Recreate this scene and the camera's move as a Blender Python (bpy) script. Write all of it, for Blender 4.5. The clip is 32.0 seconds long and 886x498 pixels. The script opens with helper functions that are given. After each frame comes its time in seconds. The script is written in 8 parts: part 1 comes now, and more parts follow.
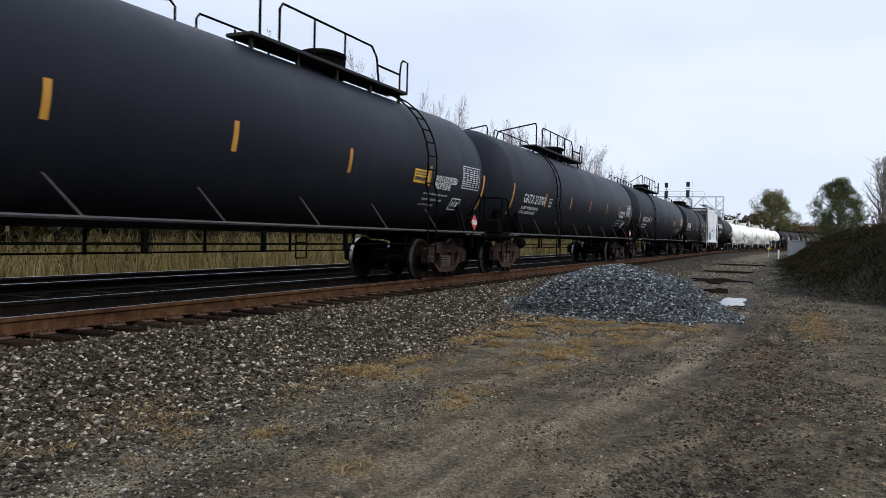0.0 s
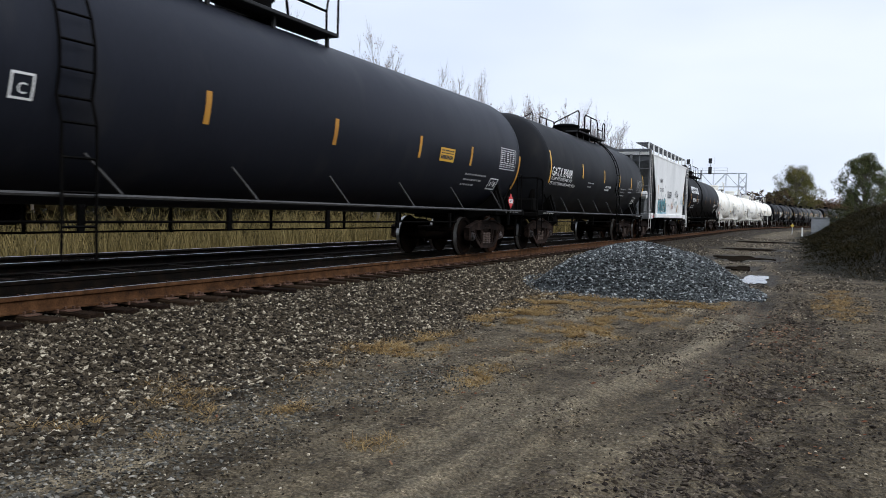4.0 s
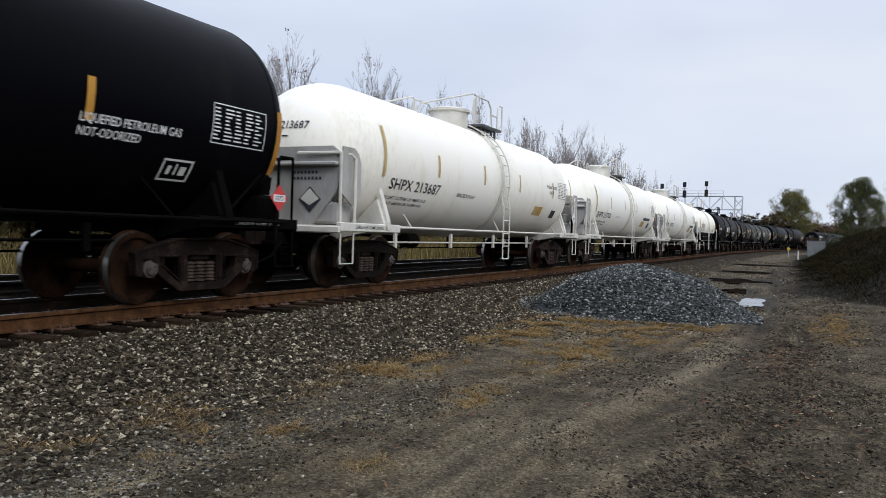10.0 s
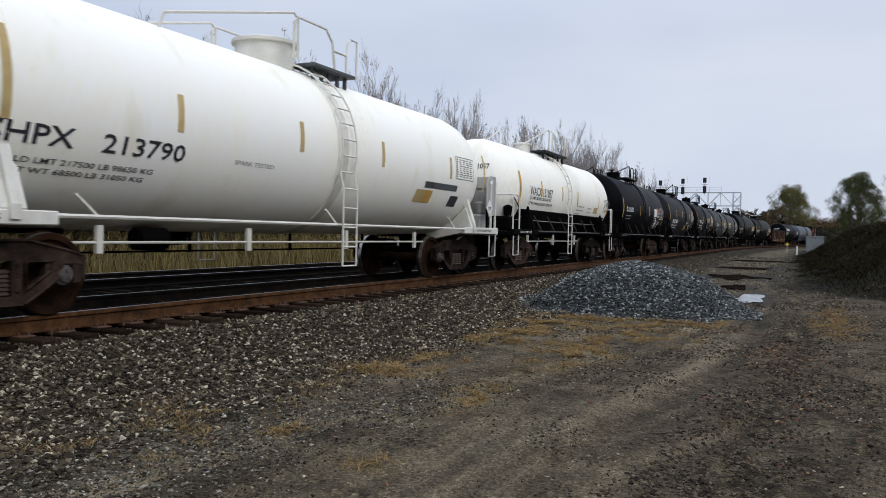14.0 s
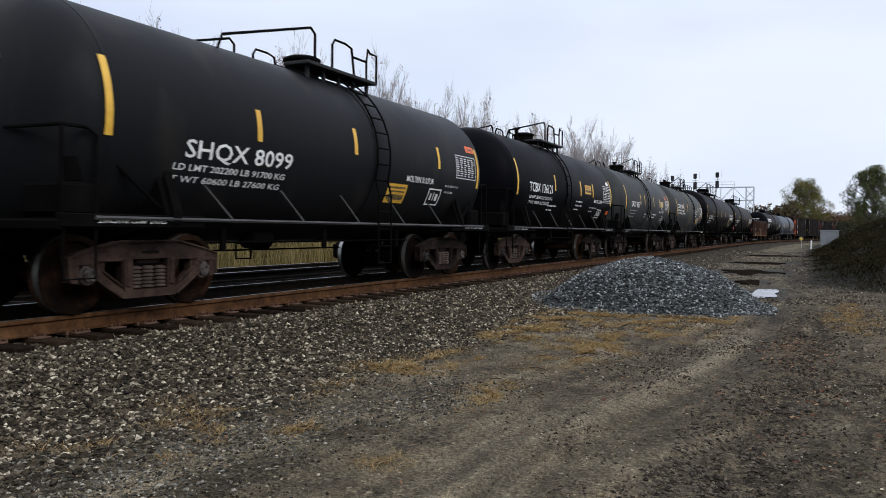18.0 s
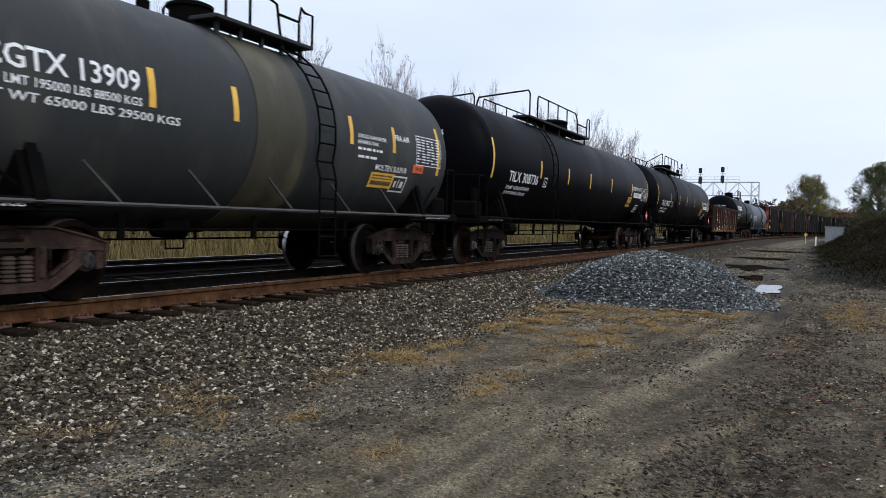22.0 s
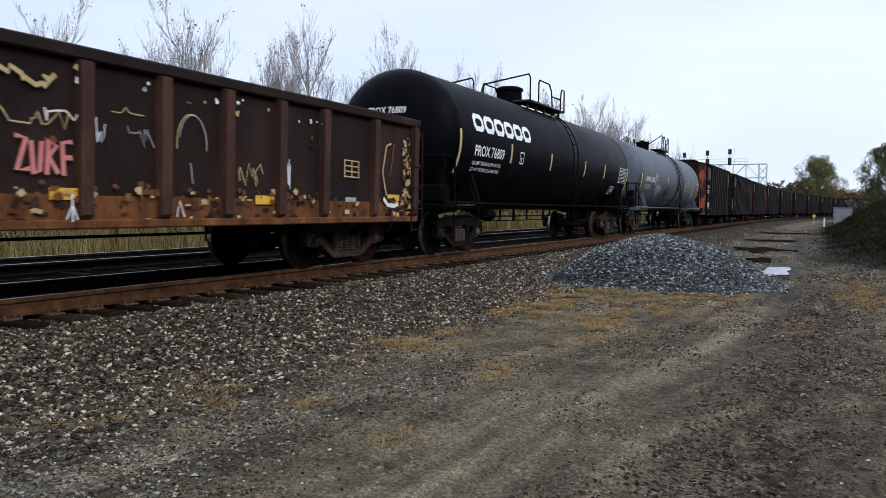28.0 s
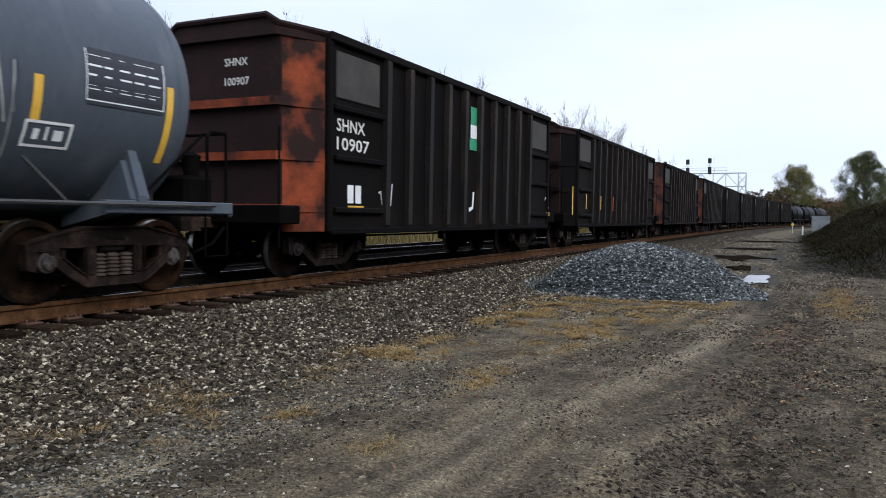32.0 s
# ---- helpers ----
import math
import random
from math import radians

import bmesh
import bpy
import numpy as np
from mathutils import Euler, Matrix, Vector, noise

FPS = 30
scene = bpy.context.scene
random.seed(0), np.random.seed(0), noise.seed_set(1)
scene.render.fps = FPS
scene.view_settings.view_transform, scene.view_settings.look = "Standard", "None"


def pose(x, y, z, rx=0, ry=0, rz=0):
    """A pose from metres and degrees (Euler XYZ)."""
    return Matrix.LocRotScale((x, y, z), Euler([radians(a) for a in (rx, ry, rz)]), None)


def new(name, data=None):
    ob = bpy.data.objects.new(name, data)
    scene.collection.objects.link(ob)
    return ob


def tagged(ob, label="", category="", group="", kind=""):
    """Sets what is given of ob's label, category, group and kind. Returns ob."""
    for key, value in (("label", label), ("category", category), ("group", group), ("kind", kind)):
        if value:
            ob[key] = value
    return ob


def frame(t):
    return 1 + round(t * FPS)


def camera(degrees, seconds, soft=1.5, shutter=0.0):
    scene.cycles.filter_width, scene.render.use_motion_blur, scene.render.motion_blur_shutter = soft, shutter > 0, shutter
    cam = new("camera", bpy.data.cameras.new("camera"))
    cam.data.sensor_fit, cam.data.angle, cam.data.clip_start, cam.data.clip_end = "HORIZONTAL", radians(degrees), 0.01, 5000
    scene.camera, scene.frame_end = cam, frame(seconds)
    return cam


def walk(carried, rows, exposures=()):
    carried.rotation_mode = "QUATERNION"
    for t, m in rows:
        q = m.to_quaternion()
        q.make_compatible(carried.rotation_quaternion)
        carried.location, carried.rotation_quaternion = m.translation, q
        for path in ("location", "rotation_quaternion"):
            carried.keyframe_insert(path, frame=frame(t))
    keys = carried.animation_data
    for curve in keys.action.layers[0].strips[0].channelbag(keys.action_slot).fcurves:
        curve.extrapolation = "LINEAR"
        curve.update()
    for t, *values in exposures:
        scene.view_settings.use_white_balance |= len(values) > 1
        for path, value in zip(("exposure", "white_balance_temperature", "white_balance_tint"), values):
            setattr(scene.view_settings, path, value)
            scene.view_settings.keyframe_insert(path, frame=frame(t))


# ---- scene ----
# ---- camera: a phone held by hand beside the line ----
cam = camera(60.05, 32.0, soft=0.85, shutter=0.12)
EYE = (0.0, 0.0, 1.6)
PATH = [
    (0.0, pose(*EYE, 89.02, -1.44, 24.12)),
    (0.5, pose(*EYE, 89.12, -1.20, 24.45)),
    (1.0, pose(*EYE, 88.51, -1.01, 24.24)),
    (1.5, pose(*EYE, 88.17, -1.07, 24.01)),
    (2.0, pose(*EYE, 88.31, -0.83, 24.95)),
    (2.5, pose(*EYE, 88.22, -1.18, 24.97)),
    (3.0, pose(*EYE, 87.69, -0.86, 24.36)),
    (3.5, pose(*EYE, 87.00, -1.20, 25.26)),
    (5.5, pose(*EYE, 89.39, -1.94, 25.91)),
    (6.0, pose(*EYE, 89.45, -2.22, 26.18)),
    (6.5, pose(*EYE, 89.86, -2.19, 25.65)),
    (7.0, pose(*EYE, 89.89, -2.09, 25.27)),
    (7.5, pose(*EYE, 88.90, -2.34, 25.45)),
    (8.0, pose(*EYE, 89.21, -2.35, 24.91)),
    (8.5, pose(*EYE, 89.11, -1.83, 24.76)),
    (9.0, pose(*EYE, 88.96, -1.68, 24.70)),
    (9.5, pose(*EYE, 88.67, -1.75, 25.30)),
    (10.0, pose(*EYE, 88.88, -1.72, 25.35)),
    (10.5, pose(*EYE, 89.07, -1.50, 25.40)),
    (11.0, pose(*EYE, 89.37, -1.46, 25.44)),
    (11.5, pose(*EYE, 89.33, -1.47, 25.98)),
    (12.0, pose(*EYE, 89.19, -1.37, 25.92)),
    (12.5, pose(*EYE, 88.93, -1.24, 25.80)),
    (13.0, pose(*EYE, 89.01, -1.16, 25.41)),
    (13.5, pose(*EYE, 89.17, -1.03, 25.38)),
    (14.0, pose(*EYE, 88.80, -1.17, 25.26)),
    (14.5, pose(*EYE, 88.82, -1.32, 24.85)),
    (15.0, pose(*EYE, 88.98, -1.12, 24.67)),
    (15.5, pose(*EYE, 89.36, -0.83, 25.05)),
    (17.5, pose(*EYE, 89.22, -0.53, 26.68)),
    (18.0, pose(*EYE, 88.62, -0.59, 26.12)),
    (18.5, pose(*EYE, 87.04, -0.79, 26.64)),
    (19.0, pose(*EYE, 87.66, -1.41, 26.96)),
    (19.5, pose(*EYE, 87.48, -1.68, 26.18)),
    (20.0, pose(*EYE, 87.82, -1.64, 26.54)),
    (20.5, pose(*EYE, 87.81, -1.45, 26.56)),
    (21.0, pose(*EYE, 87.93, -1.52, 26.92)),
    (21.5, pose(*EYE, 87.87, -1.42, 27.01)),
    (22.0, pose(*EYE, 87.93, -1.43, 26.41)),
    (22.5, pose(*EYE, 88.13, -1.52, 25.68)),
    (23.0, pose(*EYE, 87.72, -1.05, 25.86)),
    (23.5, pose(*EYE, 87.49, -1.09, 25.58)),
    (24.0, pose(*EYE, 87.43, -0.94, 25.56)),
    (24.5, pose(*EYE, 87.41, -0.90, 25.32)),
    (25.0, pose(*EYE, 87.55, -0.70, 25.72)),
    (25.5, pose(*EYE, 87.35, -0.71, 25.59)),
    (27.5, pose(*EYE, 86.68, -0.47, 26.17)),
    (28.0, pose(*EYE, 86.92, -0.60, 26.89)),
    (28.5, pose(*EYE, 87.03, -0.48, 26.80)),
    (29.0, pose(*EYE, 86.82, -0.47, 26.61)),
    (29.5, pose(*EYE, 86.00, -0.43, 26.28)),
    (30.0, pose(*EYE, 86.32, -0.72, 26.99)),
    (30.5, pose(*EYE, 86.93, -0.90, 26.55)),
    (31.0, pose(*EYE, 86.96, -0.68, 26.68)),
    (31.5, pose(*EYE, 87.73, -0.79, 26.11)),
    (32.0, pose(*EYE, 87.56, -0.62, 25.59)),
]
EXPOSURES = [(0, 0.0, 6200, 10), (3.2, 0.1, 6250, 10), (5.6, -0.05, 6250, 10), (6.4, -0.12, 6250, 10), (7, -0.32, 6300, 10), (8.2, -0.15, 6350, 10), (10, -0.18, 6350, 10), (12, -0.33, 6300, 10), (14, -0.32, 6300, 10), (15.5, -0.15, 6350, 10), (18, 0.0, 6350, 10), (20, 0.12, 6250, 10),
             (21, 0.0, 6150, 10), (22, 0.05, 6150, 10), (23, 0.02, 6100, 10), (24, 0.28, 6400, 10), (25.3, 0.2, 6350, 10), (28, 0.12, 6050, 10), (30, 0.28, 6200, 10), (32, 0.2, 6100, 10)]
walk(cam, PATH, EXPOSURES)

# ---- sky and light: a bright overcast autumn day ----
SUN_EL, SUN_AZ = 36.0, 116.0
world = bpy.data.worlds.new("overcast_sky")
scene.world = world
world.use_nodes = True


def sky_nodes():
    nt = world.node_tree
    n = nt.nodes
    bg = n["Background"]
    sky = n.new("ShaderNodeTexSky")
    sky.sky_type, sky.sun_disc = "NISHITA", False
    sky.sun_elevation, sky.sun_rotation = radians(SUN_EL), radians(SUN_AZ)
    tc = n.new("ShaderNodeTexCoord")
    mp = n.new("ShaderNodeMapping")
    mp.inputs["Scale"].default_value = (1.0, 1.0, 3.0)
    no = n.new("ShaderNodeTexNoise")
    no.inputs["Scale"].default_value, no.inputs["Detail"].default_value = 1.3, 4.0
    cr = n.new("ShaderNodeValToRGB")
    cr.color_ramp.elements[0].position, cr.color_ramp.elements[0].color = 0.35, (6.5, 7.2, 8.8, 1)
    cr.color_ramp.elements[1].position, cr.color_ramp.elements[1].color = 0.68, (8.4, 8.85, 9.8, 1)
    mx = n.new("ShaderNodeMix")
    mx.data_type = "RGBA"
    mx.inputs[0].default_value = 0.9
    nt.links.new(tc.outputs["Generated"], mp.inputs["Vector"])
    nt.links.new(mp.outputs["Vector"], no.inputs["Vector"])
    nt.links.new(no.outputs["Fac"], cr.inputs["Fac"])
    nt.links.new(sky.outputs["Color"], mx.inputs[6])
    nt.links.new(cr.outputs["Color"], mx.inputs[7])
    sp = n.new("ShaderNodeSeparateXYZ")
    nt.links.new(tc.outputs["Generated"], sp.inputs[0])
    mr = n.new("ShaderNodeMapRange")
    mr.inputs["From Min"].default_value, mr.inputs["From Max"].default_value = 0.25, 0.95
    mr.inputs["To Min"].default_value, mr.inputs["To Max"].default_value = 1.1, 2.2
    nt.links.new(sp.outputs["Z"], mr.inputs["Value"])
    sc = n.new("ShaderNodeVectorMath")
    sc.operation = "SCALE"
    nt.links.new(mx.outputs[2], sc.inputs[0])
    nt.links.new(mr.outputs["Result"], sc.inputs["Scale"])
    nt.links.new(sc.outputs[0], bg.inputs["Color"])
    bg.inputs["Strength"].default_value = 0.1


sky_nodes()
sun_data = bpy.data.lights.new("sun", "SUN")
sun_data.energy, sun_data.angle, sun_data.color = 1.55, radians(25), (1.0, 0.97, 0.93)
sun = new("sun", sun_data)
sun.matrix_world = pose(0, 0, 30, 90 - SUN_EL, 0, 180 - SUN_AZ)
scene.view_settings.exposure = 0.0


# ---- materials ----
def material(name, colors, rough=0.7, metal=0.0, scale=6.0, fine=60.0, stretch=(1, 1, 1), bump=0.15, bump_dist=0.01,
             coords="Object", spread=0.35, random=0.0, island=0.0, dirt=None, spec=0.5):
    """A two-scale noise paint: colours along a ramp, fine grain, bump, and a dirt colour in patches."""
    m = bpy.data.materials.new(name)
    m.use_nodes = True
    nt = m.node_tree
    n, link = nt.nodes, nt.links.new
    b = n["Principled BSDF"]
    b.inputs["Roughness"].default_value, b.inputs["Metallic"].default_value = rough, metal
    b.inputs["Specular IOR Level"].default_value = spec
    tc, mp = n.new("ShaderNodeTexCoord"), n.new("ShaderNodeMapping")
    mp.inputs["Scale"].default_value = stretch
    link(tc.outputs[coords], mp.inputs["Vector"])
    big, small = n.new("ShaderNodeTexNoise"), n.new("ShaderNodeTexNoise")
    for t, s, d in ((big, scale, 6.0), (small, fine, 4.0)):
        t.inputs["Scale"].default_value, t.inputs["Detail"].default_value = s, d
        link(mp.outputs["Vector"], t.inputs["Vector"])
    mixf = n.new("ShaderNodeMath")
    mixf.operation = "MULTIPLY_ADD"
    mixf.inputs[1].default_value, mixf.inputs[2].default_value = 0.35, 0.0
    link(small.outputs["Fac"], mixf.inputs[0])
    add = n.new("ShaderNodeMath")
    add.operation = "MULTIPLY_ADD"
    add.inputs[1].default_value = 0.65
    link(big.outputs["Fac"], add.inputs[0])
    link(mixf.outputs[0], add.inputs[2])
    fac = add
    for source, weight in (("random", random), ("island", island)):
        if weight:
            if source == "random":
                o = n.new("ShaderNodeObjectInfo").outputs["Random"]
            else:
                o = n.new("ShaderNodeNewGeometry").outputs["Random Per Island"]
            sh = n.new("ShaderNodeMath")
            sh.operation = "MULTIPLY_ADD"
            sh.inputs[1].default_value, sh.inputs[2].default_value = weight, -0.5 * weight
            link(o, sh.inputs[0])
            ad = n.new("ShaderNodeMath")
            link(fac.outputs[0], ad.inputs[0])
            link(sh.outputs[0], ad.inputs[1])
            fac = ad
    ramp = n.new("ShaderNodeValToRGB")
    el = ramp.color_ramp.elements
    while len(el) < len(colors):
        el.new(0.5)
    for i, c in enumerate(colors):
        el[i].position = 0.5 + spread * (i / max(1, len(colors) - 1) - 0.5)
        el[i].color = (*c, 1)
    link(fac.outputs[0], ramp.inputs["Fac"])
    out = ramp.outputs["Color"]
    if dirt:
        dc, amount, dscale = dirt
        dn = n.new("ShaderNodeTexNoise")
        dn.inputs["Scale"].default_value, dn.inputs["Detail"].default_value = dscale, 8.0
        link(mp.outputs["Vector"], dn.inputs["Vector"])
        dr = n.new("ShaderNodeValToRGB")
        dr.color_ramp.elements[0].position, dr.color_ramp.elements[1].position = 0.62 - 0.3 * amount, 0.78 - 0.25 * amount
        mx = n.new("ShaderNodeMix")
        mx.data_type = "RGBA"
        link(dn.outputs["Fac"], dr.inputs["Fac"])
        link(dr.outputs["Color"], mx.inputs[0])
        link(out, mx.inputs[6])
        mx.inputs[7].default_value = (*dc, 1)
        out = mx.outputs[2]
    link(out, b.inputs["Base Color"])
    rr = n.new("ShaderNodeMapRange")
    rr.inputs["To Min"].default_value, rr.inputs["To Max"].default_value = max(0.02, rough - 0.12), min(1.0, rough + 0.12)
    link(big.outputs["Fac"], rr.inputs["Value"])
    link(rr.outputs["Result"], b.inputs["Roughness"])
    if bump:
        bp = n.new("ShaderNodeBump")
        bp.inputs["Strength"].default_value, bp.inputs["Distance"].default_value = bump, bump_dist
        link(fac.outputs[0], bp.inputs["Height"])
        link(bp.outputs["Normal"], b.inputs["Normal"])
    return m


def grey(v, tint=(1, 1, 1)):
    return tuple(v * c for c in tint)


# ---- mesh building ----
class Build:
    """Vertices and faces gathered from simple solids, in metres."""

    def __init__(self):
        self.v, self.f = [], []

    def add(self, verts, faces):
        k = len(self.v)
        self.v.extend(tuple(p) for p in verts)
        self.f.extend(tuple(i + k for i in f) for f in faces)
        return self

    def box(self, c, s, bevel=0.0, m=None):
        """A box of full size s round c, its edges cut by bevel."""
        h = [max(1e-4, a / 2) for a in s]
        b = min(bevel, min(h) * 0.6)
        if b <= 0:
            vs = [(x * h[0], y * h[1], z * h[2]) for x in (-1, 1) for y in (-1, 1) for z in (-1, 1)]
            fs = [(0, 1, 3, 2), (4, 6, 7, 5), (0, 4, 5, 1), (2, 3, 7, 6), (0, 2, 6, 4), (1, 5, 7, 3)]
        else:
            vs, key = [], {}
            for sx in (-1, 1):
                for sy in (-1, 1):
                    for sz in (-1, 1):
                        for ax in range(3):
                            p = [sx * h[0], sy * h[1], sz * h[2]]
                            for k in range(3):
                                if k != ax:
                                    p[k] -= (sx, sy, sz)[k] * b
                            key[sx, sy, sz, ax] = len(vs)
                            vs.append(tuple(p))
            fs = []
            for ax in range(3):
                u, w = (ax + 1) % 3, (ax + 2) % 3
                for sg in (-1, 1):
                    quad = []
                    for su, sw in ((-1, -1), (1, -1), (1, 1), (-1, 1)):
                        sgn = [0, 0, 0]
                        sgn[ax], sgn[u], sgn[w] = sg, su, sw
                        quad.append(key[(*sgn, ax)])
                    fs.append(tuple(quad if sg > 0 else quad[::-1]))
                for su in (-1, 1):
                    for sw in (-1, 1):
                        a, c2 = [0, 0, 0], [0, 0, 0]
                        a[ax], a[u], a[w] = -1, su, sw
                        c2[ax], c2[u], c2[w] = 1, su, sw
                        q = (key[(*a, u)], key[(*c2, u)], key[(*c2, w)], key[(*a, w)])
                        fs.append(q if su * sw > 0 else q[::-1])
            for sx in (-1, 1):
                for sy in (-1, 1):
                    for sz in (-1, 1):
                        q = tuple(key[sx, sy, sz, k] for k in range(3))
                        fs.append(q if sx * sy * sz > 0 else q[::-1])
        if m is not None:
            vs = [m @ Vector(p) for p in vs]
        return self.add([(p[0] + c[0], p[1] + c[1], p[2] + c[2]) for p in vs], fs)

    def tube(self, pts, r, n=6, caps=True, closed=False):
        """A round bar along points; r is one radius or one for each point."""
        pts = [Vector(p) for p in pts]
        k, rs = len(pts), (r if isinstance(r, (list, tuple)) else [r] * len(pts))
        base, up = len(self.v), None
        for i, p in enumerate(pts):
            if closed:
                d = pts[(i + 1) % k] - pts[i - 1]
            else:
                d = pts[min(i + 1, k - 1)] - pts[max(i - 1, 0)]
            d = d.normalized()
            if up is None:
                up = Vector((0, 0, 1)) if abs(d.z) < 0.9 else Vector((1, 0, 0))
            side = d.cross(up)
            side = side.normalized() if side.length > 1e-6 else d.orthogonal().normalized()
            up = side.cross(d).normalized()
            for j in range(n):
                a = 2 * math.pi * j / n
                self.v.append(tuple(p + (side * math.cos(a) + up * math.sin(a)) * rs[i]))
        for i in range(k if closed else k - 1):
            i2 = (i + 1) % k
            for j in range(n):
                j2 = (j + 1) % n
                self.f.append((base + i * n + j, base + i2 * n + j, base + i2 * n + j2, base + i * n + j2))
        if caps and not closed:
            self.f.append(tuple(base + j for j in range(n)))
            self.f.append(tuple(base + (k - 1) * n + j for j in range(n))[::-1])
        return self

    def lathe(self, prof, n=24, axis="y", c=(0, 0, 0), caps=True):
        """A turned body: prof holds (position on the axis, radius)."""
        base = len(self.v)
        for t, r in prof:
            for j in range(n):
                a = 2 * math.pi * j / n
                p, q = r * math.cos(a), r * math.sin(a)
                v = {"x": (t, p, q), "y": (p, t, q), "z": (p, q, t)}[axis]
                self.v.append((v[0] + c[0], v[1] + c[1], v[2] + c[2]))
        for i in range(len(prof) - 1):
            for j in range(n):
                j2 = (j + 1) % n
                f = (base + i * n + j, base + i * n + j2, base + (i + 1) * n + j2, base + (i + 1) * n + j)
                self.f.append(f if axis != "y" else f[::-1])
        for i, flip in ((0, True), (len(prof) - 1, False)) if caps else ():
            if prof[i][1] > 1e-5:
                f = tuple(base + i * n + j for j in range(n))
                self.f.append(f[::-1] if flip != (axis == "y") else f)
        return self

    def prism(self, poly, x0, x1, plane="yz"):
        """A flat outline (anticlockwise) given thickness along the third axis."""
        k, base = len(poly), len(self.v)
        for x in (x0, x1):
            for a, b in poly:
                self.v.append({"yz": (x, a, b), "xz": (a, x, b), "xy": (a, b, x)}[plane])
        for i in range(k):
            j = (i + 1) % k
            self.f.append((base + i, base + j, base + k + j, base + k + i))
        self.f.append(tuple(base + i for i in range(k))[::-1])
        self.f.append(tuple(base + k + i for i in range(k)))
        return self

    def mesh(self, name, mat, smooth=0):
        me = bpy.data.meshes.new(name)
        me.from_pydata(self.v, [], self.f)
        me.materials.append(mat)
        if smooth:
            me.polygons.foreach_set("use_smooth", [True] * len(me.polygons))
            me.set_sharp_from_angle(angle=radians(smooth))
        me.update()
        return me


def part(name, b, mat, parent, label="", smooth=0, at=None):
    """One mesh as a part of a thing (or of a part)."""
    me = b if isinstance(b, bpy.types.Mesh) else b.mesh(name, mat, smooth)
    ob = new(name, me)
    ob.parent = parent
    if at is not None:
        ob.matrix_basis = at
    if label:
        tagged(ob, label)
    return ob


def thing(name, b, mat, label, category, group="", kind="", smooth=0, at=None):
    """A top-level thing: an empty when b is None, else one mesh."""
    ob = new(name, None if b is None else (b if isinstance(b, bpy.types.Mesh) else b.mesh(name, mat, smooth)))
    if b is None:
        ob.empty_display_size = 0.3
    if at is not None:
        ob.matrix_basis = at
    return tagged(ob, label, category, group, kind)


# ---- the plan: line of the track, heights ----
TRACK_X, RAIL_Z, CURVE_Y, CURVE_R, GAUGE = -8.4, 0.60, 82.0, 610.0, 1.505


def on_track(s, side=0.0):
    """The place and heading at s metres along the near track, side metres to its right."""
    if s <= CURVE_Y:
        return Vector((TRACK_X + side, s, RAIL_Z)), 0.0
    a = (s - CURVE_Y) / CURVE_R
    r = CURVE_R - side
    return Vector((TRACK_X + CURVE_R - r * math.cos(a), CURVE_Y + r * math.sin(a), RAIL_Z)), -a


def across(x, y):
    """Metres to the right of the near track's middle."""
    if y <= CURVE_Y:
        return x - TRACK_X
    return CURVE_R - math.hypot(x - TRACK_X - CURVE_R, y - CURVE_Y)


def step(a, b, v):
    t = min(1.0, max(0.0, (v - a) / (b - a)))
    return t * t * (3 - 2 * t)


def bank_edge(y):
    """Where the overgrown bank on the right begins."""
    e = float(np.interp(y, (0, 10, 18, 22, 24.5, 25.7, 28, 36, 43, 52), (12.0, 9.0, 6.0, 3.6, 1.8, 0.95, 0.2, -0.1, -0.35, -0.5)))
    return max(e, TRACK_X + max(0.0, y - CURVE_Y) ** 2 / (2 * CURVE_R) + 7.5) if y > 90 else e


def height(x, y):
    d = across(x, y)
    wob = 0.05 * (noise.noise((x * 0.35, y * 0.35, 3)) + 0.5 * noise.noise((x * 1.1, y * 1.1, 7)))
    far = step(25, 60, y)
    base = wob + 0.015 * noise.noise((x * 4, y * 4, 1))
    if y < 24 and -6 < x < 5:
        base += 0.012 * noise.noise((x * 9, y * 8, 4)) + 0.007 * noise.noise((x * 21, y * 19, 6))
    base += far * 0.12
    top = (0.33 if d > -1.25 else 0.395) + 0.012 * noise.noise((x * 3, y * 3, 9))
    k = step(3.25 + 0.25 * noise.noise((0, y * 0.3, 2)), 1.35, d) * step(-7.6, -5.9, d)
    z = base + (top - base) * k
    e = bank_edge(y)
    if x > e:
        z += (2.3 * step(0, 5, x - e) + 0.3 * noise.noise((x * 0.2, y * 0.2, 4)) * step(0, 3, x - e)) * step(8, 20, y)
    if -3.5 < x < 2 and y < 40:
        rl, rr = abs(x - RUT_L(y)), abs(x - RUT_R(y))
        z += 0.022 * streak(x, y)
        clod = step(-0.9, -0.4, x) * step(22, 16, y) * step(1.6, 0.6, x)
        z += -0.045 * (1 - step(0.1, 0.3, rl)) - 0.05 * (1 - step(0.12, 0.3, rr)) + 0.02 * (1 - step(0.2, 0.5, abs(rl - 0.35)))
        z += clod * (0.03 * noise.noise((x * 7, y * 5, 2)) + 0.02 * noise.noise((x * 16, y * 12, 5)))
    return z


def streak(x, y):
    """Long faint wheel marks that follow the bend of the dirt track, -1 to 1."""
    q = x - SAND(y) + 0.10 * noise.noise((x * 0.5, y * 0.35, 21))
    return (0.7 * noise.noise((q * 4.2, y * 0.16, 23)) + 0.5 * noise.noise((q * 11, y * 0.4, 27))) * step(1.3, 0.3, abs(q + 0.2) - 0.9) * step(26, 16, y)


